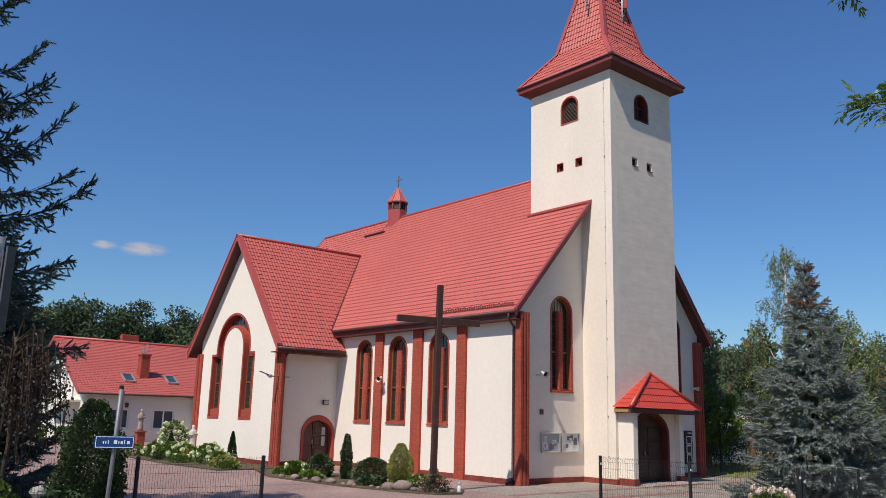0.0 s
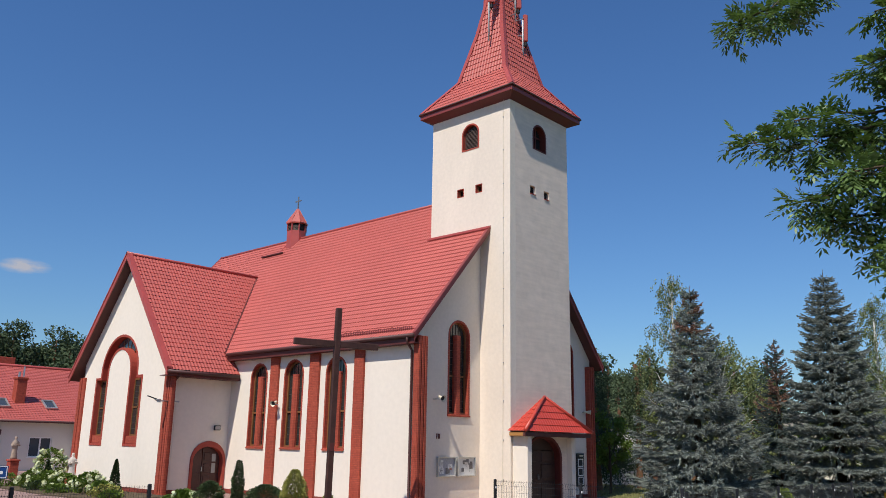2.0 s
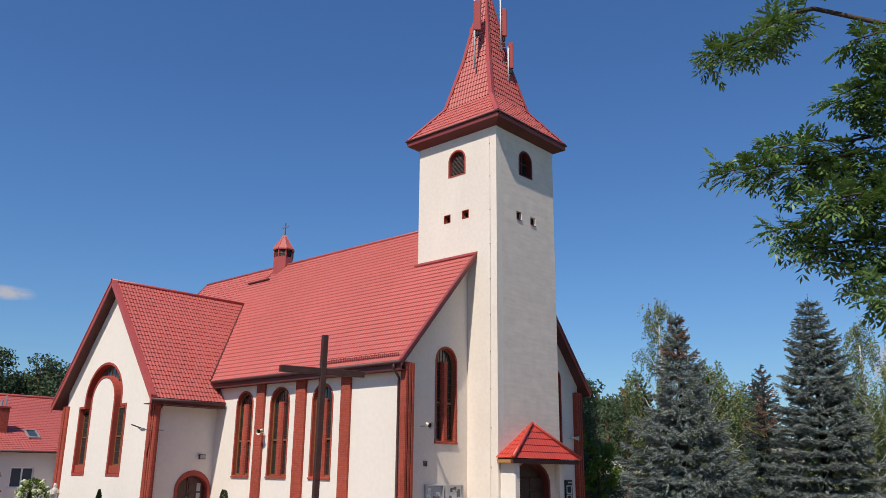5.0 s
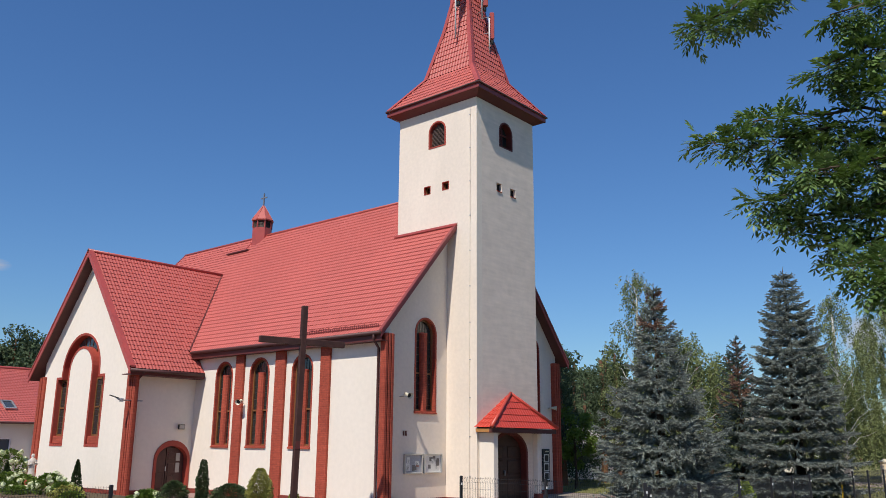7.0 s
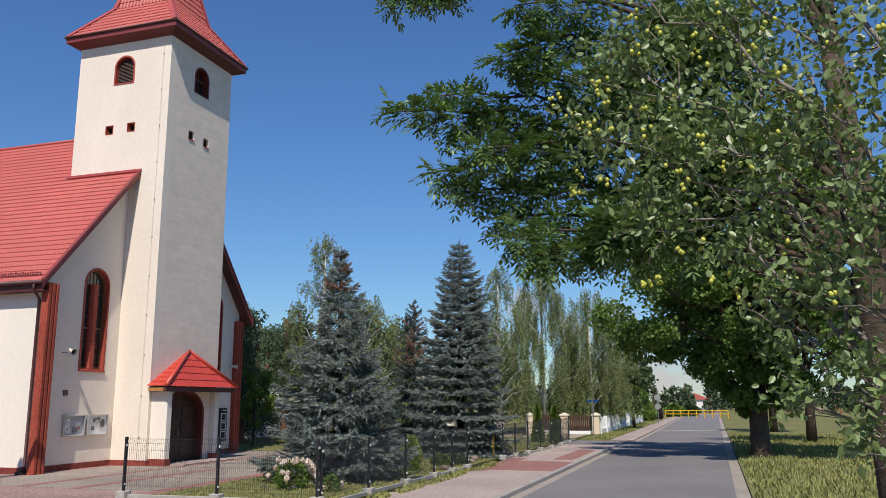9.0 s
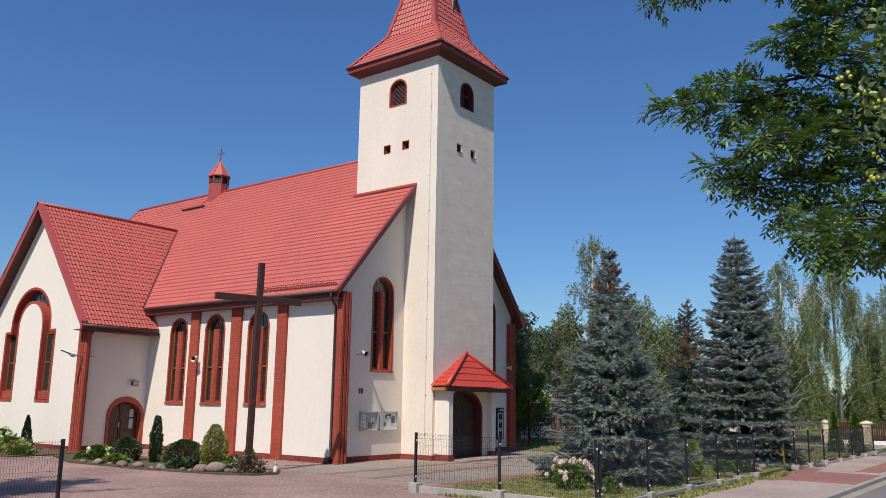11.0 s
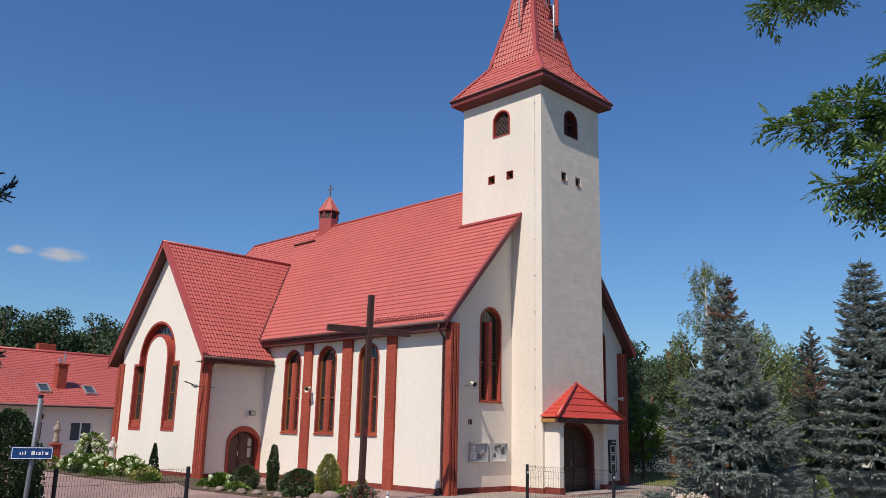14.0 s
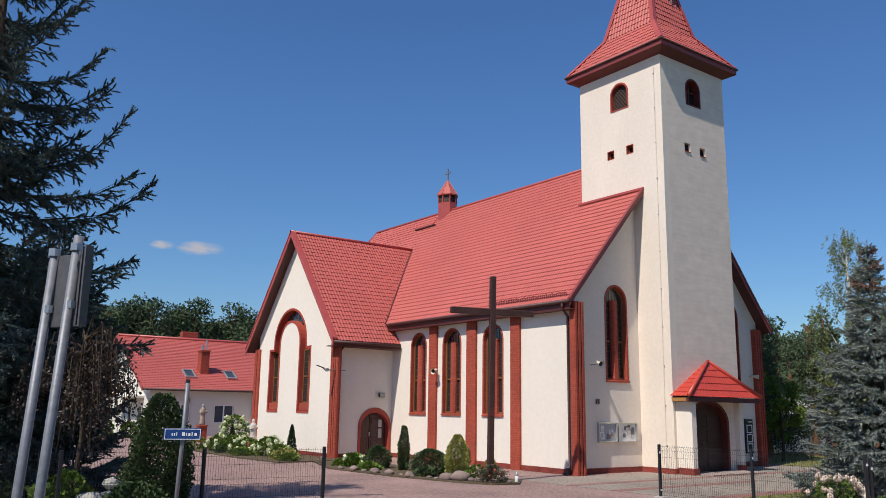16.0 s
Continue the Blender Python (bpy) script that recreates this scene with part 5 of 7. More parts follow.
def fence(name, label, pts, z0, plinth=True, h=1.2, pedestal=True, clips=True):
    th = thing(name, label, "fence", (*pts[0], 0))
    for i, (x, y) in enumerate(pts):
        part("post", Mesh().chamfer(x - 0.03, x + 0.03, y - 0.03, y + 0.03, z0 - 0.02, z0 + 1.24, 0.006), POSTBLACK, th)
        if clips and (i % 2 == 0 or pedestal):
            part("clip", Mesh().box(x - 0.035, x + 0.035, y - 0.042, y - 0.031, z0 + 1.02, z0 + 1.07), WHITE, th, "pale post clip")
            part("clip", Mesh().box(x - 0.035, x + 0.035, y - 0.042, y - 0.031, z0 + 0.13, z0 + 0.17), WHITE, th, "pale post clip")
        if plinth:
            part("pedestal", Mesh().chamfer(x - 0.13, x + 0.13, y - 0.13, y + 0.13, -0.02, z0, 0.015), CONCRETE, th, "concrete post foot")
    for a, b in zip(pts, pts[1:]):
        wire_panel(th, a, b, z0 + 0.02, h)
        if plinth:
            d = (Vector(b) - Vector(a))
            ln = d.length
            mt = Matrix.Translation((*a, 0)) @ Matrix.Rotation(math.atan2(d.y, d.x), 4, "Z")
            part("plinth_board", Mesh().chamfer(0.14, ln - 0.14, -0.03, 0.03, -0.02, z0 - 0.07, 0.008, mt), CONCRETE, th, "precast concrete plinth board")
    return th


fence("wire_fence", "anthracite welded wire fence on a concrete plinth", [(-4.98, -8.02), (-4.88, -10.50), (-4.78, -12.98)], 0.24)
fence("wire_fence", "anthracite welded wire fence along the pavement", [(-4.60, -12.98), (-1.95, -12.98), (0.6, -13.0), (2.9, -13.06), (4.6, -13.1), (6.2, -13.14)], 0.16)
fence("wire_fence", "anthracite welded wire fence along the lawn", [(11.0, -13.2), (12.7, -13.3), (14.7, -13.4), (17.0, -13.5), (19.4, -13.55), (21.8, -13.6), (24.3, -13.6)], 0.16, pedestal=False)
LP = [(-13.50, -6.50), (-15.93, -6.38), (-18.36, -6.26), (-20.8, -6.14), (-23.3, -6.02)]
fence("wire_fence", "anthracite welded wire fence beside the drive", LP, 0.24, clips=False)

# ---- street signs ----
ss = thing("street_sign", "blue street name plate on a galvanised pole", "street sign", (-17.0, -8.6, 0))
SPX, SPY = -17.19, -8.75
part("pole", Mesh().tube([(SPX - 0.05, SPY, 0), (SPX, SPY, 1.6), (SPX + 0.02, SPY, 2.62)], 0.032, 10), GREYPOLE, ss, smooth=True)
part("pole_cap", Mesh().tube([(SPX + 0.02, SPY, 2.60), (SPX + 0.02, SPY, 2.65)], 0.036, 10), BLACKBOX, ss)
pm = Matrix.Translation((SPX, SPY, 0)) @ Matrix.Rotation(radians(-19), 4, "Z")
pl = part("plate", Mesh().chamfer(-0.275, 0.275, -0.062, -0.042, 1.73, 1.91, 0.008, pm), SIGNBLUE, ss, "blue enamel plate with pale border")
part("plate_border", band([(-0.262, 1.74), (0.262, 1.74), (0.262, 1.90), (-0.262, 1.90)], [(-0.253, 1.75), (0.253, 1.75), (0.253, 1.89), (-0.253, 1.89)], lambda a, b: pm @ Vector((a, -0.0655, b)), (0, -0.001, 0)), WHITE, pl)
for a, b, c in ((-0.16, -0.145, 1.835), (-0.128, -0.113, 1.835), (-0.093, -0.08, 1.85), (-0.01, 0.035, 1.85), (0.052, 0.066, 1.838), (0.083, 0.113, 1.838), (0.13, 0.145, 1.85), (0.172, 0.21, 1.838)):
    part("lettering_bar", Mesh().box(a, b, -0.0665, -0.0635, 1.795, c, pm), WHITE, pl)
pm2 = Matrix.Translation((SPX, SPY, 0)) @ Matrix.Rotation(radians(-24.5), 4, "Z")
part("side_plate", Mesh().chamfer(-0.012, 0.012, 0.04, 0.60, 1.98, 2.58, 0.004, pm2), SIGNBACK, ss, "second sign seen edge on")

bs = thing("road_sign", "large road sign seen from behind on two steel poles", "road sign", (-20.4, -15.3, 0))


def ray_place(bearing, dist):
    return -21.56 + dist * math.sin(radians(bearing)), -21.33 + dist * math.cos(radians(bearing))


pa_, pb_ = ray_place(9.9, 5.9), ray_place(11.15, 5.75)
part("pole", Mesh().tube([(pa_[0] - 0.10, pa_[1], -0.1), (pa_[0] + 0.05, pa_[1], 3.26)], 0.031, 12), GREYPOLE, bs, smooth=True)
part("pole", Mesh().tube([(pb_[0] - 0.10, pb_[1], -0.1), (pb_[0] + 0.05, pb_[1], 3.34)], 0.031, 12), GREYPOLE, bs, smooth=True)
sg = Matrix.Translation((*pa_, 0)) @ Matrix.Rotation(math.atan2(pb_[1] - pa_[1], pb_[0] - pa_[0]) , 4, "Z")
part("panel", Mesh().chamfer(0.0, 0.33, 0.045, 0.06, 2.74, 3.22, 0.005, sg), SIGNBACK, bs, "grey back of the sign panel")
for rim in ((0.331, 0.345, 0.0, 0.062, 2.74, 3.27), (0.295, 0.305, 0.01, 0.044, 2.75, 3.24), (-0.021, -0.001, 0.03, 0.062, 2.72, 3.18)):
    part("panel_rim", Mesh().box(*rim, sg), SIGNBACK, bs)
for z in (2.86, 3.24):
    part("clamp", Mesh().tube([(pa_[0] + 0.042, pa_[1], z - 0.025), (pa_[0] + 0.042, pa_[1], z + 0.025)], 0.038, 10), ZINC, bs)
    part("clamp", Mesh().tube([(pb_[0] + 0.042, pb_[1], z), (pb_[0] + 0.042, pb_[1], z + 0.05)], 0.038, 10), ZINC, bs)


# ---- trees ----
def bristle(m, r, p, d, ln, rad, step=0.075, w=0.0095):
    """A needled twig: a solid crossed core with spikes that stand forward."""
    side = d.orthogonal().normalized()
    side.rotate(Matrix.Rotation(r.uniform(0, 3.14), 3, d))
    up = d.cross(side)
    e = p + d * ln
    for o in (side, up):
        k = len(m.v)
        m.v += [tuple(p), tuple(p + d * ln * 0.35 + o * rad * 0.30), tuple(p + d * ln * 0.8 + o * rad * 0.24), tuple(e), tuple(p + d * ln * 0.8 - o * rad * 0.24), tuple(p + d * ln * 0.35 - o * rad * 0.30)]
        m.f.append((k, k + 1, k + 2, k + 3, k + 4, k + 5))
    n = max(1, int(ln / step))
    for i in range(n):
        q = p + d * (ln * (i + 0.4) / n)
        a0 = r.uniform(0, 6.28)
        for j in range(4):
            a = a0 + j * 1.5708 + r.uniform(-0.4, 0.4)
            o = side * math.cos(a) + up * math.sin(a)
            t = side * -math.sin(a) + up * math.cos(a)
            tip = q + (o * 0.85 + d * 0.7) * rad * r.uniform(0.8, 1.25)
            k = len(m.v)
            m.v += [tuple(q - t * w), tuple(q + t * w), tuple(tip)]
            m.f.append((k, k + 1, k + 2))


def spruce(x, y, H, R, seed, needles, label, z0=0.25, whorl=0.42, per=8, rad=0.10, droop=0.10, lift=0.16, dry=0.0, group="", power=0.85, wob=0.25, flat=1.0, twig=0.42, shag=0.25, gap=0.14, step=0.10, w=0.015):
    r = random.Random(seed)
    th = thing("spruce_tree", label, "tree", (x, y, 0), group=group)
    part("trunk", Mesh().tube([(x, y, -0.1), (x + 0.02, y, H * 0.5), (x, y, H)], [0.035 * H * 0.5 + 0.05, 0.022 * H * 0.5 + 0.02, 0.015], 8), BARK, th, smooth=True)
    m, wood, dm = Mesh(), Mesh(), Mesh()
    rad0 = rad
    h = z0
    while h < H * 0.985:
        f = (h - z0) / (H - z0)
        L0 = R * (1 - f) ** power * (0.9 + 0.2 * noise.noise(Vector((h * 1.7, seed, 0)))) + 0.12
        n = max(4, int(per * (1 - 0.5 * f)))
        rad = rad0 * (1 - 0.45 * f * f)
        a0 = r.uniform(0, 6.28)
        for b in range(n):
            a = a0 + 6.283 * b / n + r.uniform(-0.25, 0.25)
            L = L0 * r.uniform(1 - wob, 1 + wob * 0.5)
            d = Vector((math.cos(a), math.sin(a), 0))
            base = Vector((x, y, h + r.uniform(-0.15, 0.15) * flat))
            up = 0.55 * f
            pos = lambda s: base + d * (L * s) + Vector((0, 0, L * (-droop * 2.2 * s + (lift * 2.0) * s * s + up * s)))
            wood.tube([pos(0), pos(0.5), pos(1.0)], [0.010 + 0.009 * L, 0.006 + 0.004 * L, 0.003], 4, caps=False)
            tgt = dm if (dry and f > dry and r.random() < 0.42) else m
            side = Vector((-d.y, d.x, 0))
            s = 0.16
            while s < 1.0:
                p = pos(s)
                tl = (1 - s) * L * twig + 0.16
                for sg in (-1, 1, 0):
                    if sg == 0:
                        if r.random() > shag:
                            continue
                        dd = (d * r.uniform(0.3, 0.9) + side * r.uniform(-0.6, 0.6) + Vector((0, 0, r.uniform(-0.9, 0.4)))).normalized()
                    else:
                        dd = (d * 0.8 + side * sg * r.uniform(0.35, 1.1) + Vector((0, 0, r.uniform(-0.35, 0.22) * flat))).normalized()
                    tw = tl * r.uniform(0.5, 1.25)
                    bristle(tgt, r, p, dd, tw, rad, step, w)
                    if tw > 0.45:
                        e2 = (dd + side * sg * r.uniform(-0.9, 0.5) + Vector((0, 0, r.uniform(-0.4, 0.3) * flat))).normalized()
                        bristle(tgt, r, p + dd * tw * 0.45, e2, tw * 0.5, rad, step, w)
                s += min(gap / max(L, 0.3), 0.2) * (0.8 + 0.4 * r.random())
            dd = (pos(1.0) - pos(0.8)).normalized()
            for s0, s1 in ((0.3, 0.55), (0.55, 0.78), (0.78, 1.0)):
                seg = pos(s1) - pos(s0)
                bristle(tgt, r, pos(s0), seg.normalized(), seg.length + (0.12 if s1 == 1.0 else 0), rad, step, w)
        h += whorl * (1 - 0.35 * f) * r.uniform(0.85, 1.15)
    bristle(m if not dry else dm, r, Vector((x, y, H - 0.4)), Vector((0, 0, 1)), 0.6, rad * 0.9, step, w)
    part("branchwork", wood, BARK, th, fix=False, kind="stuff")
    part("crown", m, needles, th, fix=False, kind="stuff")
    if dm.v:
        part("dry_top", dm, DRYSPRUCE, th, "browned dry needles near the top", fix=False)
    return th


def old_spruce(x, y, H, R, seed, needles, label, z0):
    """A tall open spruce: long limbs that sag and rise, hung with forked branchlets."""
    r = random.Random(seed)
    th = thing("spruce_tree", label, "tree", (x, y, 0))
    part("trunk", Mesh().tube([(x, y, -0.1), (x + 0.05, y, H * 0.5), (x, y, H)], [0.26, 0.17, 0.02], 10), BARK, th, smooth=True)
    m, wood = Mesh(), Mesh()
    limbs = []
    h = z0
    while h < H * 0.98:
        f = (h - z0) / (H - z0)
        for b in range(5):
            a = r.uniform(0, 6.28)
            L = R * (1 - f) ** 0.5 * r.uniform(0.5, 1.05) + 0.25
            if math.cos(a) > 0.2:
                L *= 0.60
            limbs.append((h + r.uniform(-0.3, 0.3), a, L, r.uniform(0.1, 0.4), r.uniform(0.45, 0.85), r.uniform(-0.4, 0.4), f))
        h += 0.66 * r.uniform(0.8, 1.2)
    for h, L, sag, rise in ((6.25, 3.55, 0.12, 0.50), (7.3, 2.9, 0.10, 0.72), (9.1, 2.15, 0.10, 0.65), (10.4, 1.6, 0.10, 0.65), (4.9, 2.9, 0.10, 0.20), (4.05, 3.6, 0.18, 0.15), (7.8, 1.9, 0.10, 0.10), (5.6, 2.5, 0.14, 0.2), (8.2, 2.3, 0.1, 0.6), (4.6, 2.4, 0.15, 0.1), (11.3, 1.5, 0.1, 0.6), (6.7, 3.0, 0.13, 0.42), (8.7, 2.3, 0.12, 0.5), (5.2, 3.2, 0.14, 0.3), (3.7, 2.6, 0.1, 0.1), (3.4, 2.0, 0.1, 0.1)):
        limbs.append((h, r.uniform(-0.22, 0.0), L, sag, rise, 0.0, 0.0))
    for h, a, L, sag, rise, bend, f in limbs:
        d = Vector((math.cos(a), math.sin(a), 0))
        side = Vector((-d.y, d.x, 0))
        base = Vector((x, y, h))
        pos = lambda s: base + d * (L * s) + side * (bend * L * s * s) + Vector((0, 0, L * (-sag * s * 1.6 + rise * s * s * s + 0.5 * f * s)))
        wood.tube([pos(0), pos(0.35), pos(0.7), pos(1.0)], [0.014 + 0.011 * L, 0.010 + 0.006 * L, 0.008, 0.003], 4, caps=False)
        s = 0.06
        while s < 1.0:
            q = pos(s)
            ax = (pos(min(1.0, s + 0.05)) - pos(s - 0.05)).normalized()
            for sg in (-1, 1):
                tl = (0.26 + 0.80 * (1 - s) * min(1.0, L / 3)) * r.uniform(0.45, 1.3)
                dd = (ax * r.uniform(0.4, 1.1) + side * sg * r.uniform(0.3, 1.0) + Vector((0, 0, r.uniform(-0.75, 0.15)))).normalized()
                bristle(m, r, q, dd, tl, 0.066)
                for _ in range(int(tl / 0.13)):
                    u = r.uniform(0.25, 0.95)
                    e2 = (dd * 0.8 + rng_dir(r) * 0.7 + Vector((0, 0, r.uniform(-0.5, 0.2)))).normalized()
                    bristle(m, r, q + dd * tl * u, e2, r.uniform(0.12, 0.26), 0.066)
            if s > 0.4 and r.random() < 0.5:
                bristle(m, r, q, (ax * 0.5 + Vector((0, 0, 1)) + rng_dir(r) * 0.3).normalized(), r.uniform(0.14, 0.32), 0.07)
            s += 0.115 / L * r.uniform(0.7, 1.3)
        for k in range(5):
            s0 = 0.4 + 0.12 * k
            seg = pos(s0 + 0.12) - pos(s0)
            bristle(m, r, pos(s0), seg.normalized(), seg.length * 1.15, 0.09)
        end = (pos(1.0) - pos(0.93)).normalized()
        for _ in range(4):
            bristle(m, r, pos(0.97), (end + rng_dir(r) * 0.55).normalized(), r.uniform(0.16, 0.34), 0.075)
    part("branchwork", wood, BARK, th, fix=False, kind="stuff")
    part("crown", m, needles, th, fix=False, kind="stuff")
    return th


spruce(1.35, -10.5, 6.95, 2.75, 11, BLUESPRUCE, "silver blue spruce with a browned ragged top", z0=0.15, dry=0.80, droop=0.18, lift=0.18, power=1.08, wob=0.38, group="spruces by the fence", per=13, whorl=0.42, flat=0.6, twig=0.55, rad=0.09, shag=0.7, gap=0.11)
spruce(12.4, -11.0, 9.3, 2.7, 12, BLUESPRUCE, "dense tiered blue spruce on the lawn", z0=0.35, whorl=0.47, per=18, rad=0.09, droop=0.12, lift=0.09, power=0.74, wob=0.20, flat=0.30, twig=0.6, group="spruces by the fence", shag=0.5, gap=0.11)
spruce(18.7, -6.5, 7.5, 2.2, 13, DARKSPRUCE, "dark spruce with a rusty brown top", z0=0.3, dry=0.45, group="spruces by the fence", per=9, rad=0.10)
old_spruce(-19.75, -2.6, 15.0, 3.4, 14, DARKSPRUCE, "tall dark spruce by the fence", 3.4)
spruce(-20.4, 1.6, 9.0, 3.5, 15, DARKSPRUCE, "dark spruce with low frosted branches", z0=0.7, whorl=0.55, per=8, rad=0.12, twig=0.55, gap=0.17)
spruce(-17.5, 0.4, 6.6, 2.2, 17, DARKSPRUCE, "dark dense spruce behind the weeping beech", z0=0.3, per=12, rad=0.11, twig=0.6, power=0.5)
spruce(-17.3, 4.2, 4.6, 1.1, 18, DARKSPRUCE, "small dark spruce behind the weeping beech", z0=0.3, per=9, rad=0.10, twig=0.55)
spruce(13.5, -7.0, 3.0, 0.9, 16, DARKSPRUCE, "small young spruce on the lawn", z0=0.1, per=6, rad=0.08)


def crooked(m, r, a, b, g0, g1, n=5, wob=0.10, sides=5):
    """A branch that wavers from a to b."""
    ln = (b - a).length
    pts, rad = [a], [g0]
    for i in range(1, n):
        t = i / n
        pts.append(a.lerp(b, t) + rng_dir(r) * ln * wob * math.sin(math.pi * t) + Vector((0, 0, ln * 0.06 * math.sin(math.pi * t))))
        rad.append(g0 + (g1 - g0) * t)
    m.tube(pts + [b], rad + [g1], sides, caps=False)
    return pts


def limb_tree(th, r, base, centres, girth, bark, top=0.6):
    """Crooked limbs from a trunk to each bough, with twigs."""
    m = Mesh()
    b = Vector(base)
    for c, rad in centres:
        fork = b + Vector((0, 0, max(0.8, (c.z - b.z) * r.uniform(0.35, top))))
        pts = crooked(m, r, fork, c, girth * 0.22, girth * 0.05, 7, 0.10, 6)
        for q in pts[5:] * 3:
            e = c + rng_dir(r) * rad * 0.8
            crooked(m, r, q, e, girth * 0.06, girth * 0.015, 4, 0.09, 4)
    part("limbwork", m, bark, th, fix=False, smooth=True, kind="stuff")


def ash_leaf(m, r, p, d, size):
    """A feathered leaf of nine leaflets along a drooping stalk."""
    side = d.cross(Vector((0, 0, 1)))
    side = side.normalized() if side.length > 0.01 else Vector((1, 0, 0))
    up = side.cross(d).normalized()
    for i in range(4):
        s = 0.3 + 0.2 * i
        q = p + d * size * s - Vector((0, 0, 0.25 * size * s * s))
        for sg in (-1, 1):
            e = (side * sg * 0.9 + d * 0.65 + up * r.uniform(-0.55, 0.1)).normalized() * size * 0.40
            w = d * size * 0.088
            k = len(m.v)
            m.v += [tuple(q), tuple(q + e * 0.5 + w + up * 0.02 * size), tuple(q + e), tuple(q + e * 0.5 - w)]
            m.f.append((k, k + 1, k + 2, k + 3))
    q = p + d * size * 0.95 - Vector((0, 0, 0.22 * size))
    e = (d - Vector((0, 0, 0.4))).normalized() * size * 0.38
    k = len(m.v)
    m.v += [tuple(q), tuple(q + e * 0.5 + side * size * 0.06), tuple(q + e), tuple(q + e * 0.5 - side * size * 0.06)]
    m.f.append((k, k + 1, k + 2, k + 3))


EYE = Vector((-21.4, -21.35, 2.3))


def bough(bearing, elev, dist):
    a, e = radians(bearing), radians(elev)
    return EYE + Vector((math.sin(a), math.cos(a), math.tan(e))) * dist


r = random.Random(21)
ash = thing("ash_tree", "ash tree with drooping feathered leaves over the street", "tree", (-10.9, -23.4, -0.06))
boughs = [(75.5, 29.6, 68.5, 27.7, 0.3), (84.4, 26.8, 77.5, 27.2, 0.3), (85.4, 24.5, 76.5, 24.1, 0.32), (85.9, 20.4, 78.1, 22.3, 0.42),
          (84.5, 17.6, 68.6, 20.2, 0.34), (84.6, 19.1, 71.8, 21.3, 0.36), (84.5, 16.8, 74.2, 17.5, 0.38), (85.5, 15.9, 71.5, 16.0, 0.34),
          (86.1, 13.6, 73.3, 14.6, 0.34), (87.7, 11.6, 75.3, 12.7, 0.38), (87.6, 10.5, 76.8, 11.3, 0.34), (89.5, 11.8, 78.3, 9.8, 0.34),
          (89.9, 16.2, 84.9, 22.4, 0.62), (92.9, 12.2, 84.1, 11.9, 0.62), (95.5, 20.7, 88.2, 25.2, 0.7), (94.9, 15.6, 88.1, 16.4, 0.7)]
part("trunk", Mesh().tube([(-10.9, -23.4, -0.2), (-10.8, -23.3, 1.5), (-10.9, -23.2, 4.0), (-10.6, -23.0, 7.5)], [0.30, 0.24, 0.2, 0.1], 10), BARK, ash, smooth=True)
# Unseen upper boughs, added to throw shade on the lower crown.
boughs += [(84 + 2 * k, 38 + k, 66 + 3.4 * k, 41 + 1.5 * (k % 3), 0.85) for k in range(8)]
m, w, lm = Mesh(), Mesh(), Mesh()
for b0, e0, b1, e1, spread in boughs:
    p0, p1 = bough(b0, e0, 10.6), bough(b1, e1, 9.5 + r.uniform(-0.3, 0.3))
    hub = Vector((-10.75, -23.1, 3.2 + 0.5 * max(0, p0.z - 4)))
    crooked(lm, r, hub, p0, 0.055, 0.032, 6, 0.06, 6)
    ln = (p1 - p0).length
    ax = (p1 - p0).normalized()
    crooked(lm, r, p0, p1, 0.032, 0.008, 6, 0.03, 5)
    total = int((19 if spread < 0.6 else 52) * ln * (0.6 + spread))
    for k in range(total):
        t = 0.05 + 0.95 * (k + r.random()) / total
        q = p0.lerp(p1, t)
        off = rng_dir(r)
        reach = spread * (1.15 - 0.75 * t) * r.uniform(0.3, 1.25)
        e = q + (off + ax * 0.7).normalized() * reach
        w.tube([q, q.lerp(e, 0.5) + Vector((0, 0, 0.03)), e], [0.008, 0.006, 0.004], 3, caps=False)
        out = (e - q).normalized()
        for _ in range(r.randint(5, 8)):
            ash_leaf(m, r, e - out * r.uniform(0, 0.12), (out * 0.7 + rng_dir(r) + Vector((0, 0, -0.15))).normalized(), r.uniform(0.19, 0.30))
part("limbwork", lm, BARK, ash, fix=False, smooth=True, kind="stuff")
part("twigwork", w, BARK, ash, fix=False, kind="stuff")
part("crown", m, ASHLEAF, ash, fix=False, kind="stuff")

r = random.Random(22)
pear = thing("pear_tree", "pear tree with glossy leaves and green fruit", "tree", (-15.9, -22.9, -0.06))
pear_c = [(bough(*c[:3]), c[3]) for c in ((83.5, 18, 6.2, 0.5), (86, 23, 6.3, 0.7), (87, 13, 6.1, 0.6), (89.5, 18, 6.0, 0.75), (92, 25, 6.2, 0.8), (93, 11, 5.9, 0.5), (96, 18, 5.8, 0.9), (97.5, 8, 5.6, 0.5), (98.5, 2, 5.6, 0.4),
                                          (99, 27, 6, 0.9), (101, 12, 5.6, 0.8), (104, 20, 5.6, 0.9), (99, -2, 5.5, 0.3), (90, 31, 6.3, 0.7), (105, 4, 5.5, 0.7), (86, 29, 6.4, 0.6), (94.6, 3.5, 5.8, 0.26), (95.0, 0.2, 5.7, 0.24), (93.8, 6.5, 5.8, 0.3))]
part("trunk", Mesh().tube([(-15.9, -22.9, -0.2), (-15.8, -22.9, 1.2), (-15.9, -22.8, 2.6), (-15.8, -22.7, 5)], [0.14, 0.12, 0.10, 0.05], 8), BARK, pear, smooth=True)
limb_tree(pear, r, (-15.85, -22.85, 0.6), pear_c, 0.10, PEARBARK)
m = Mesh()
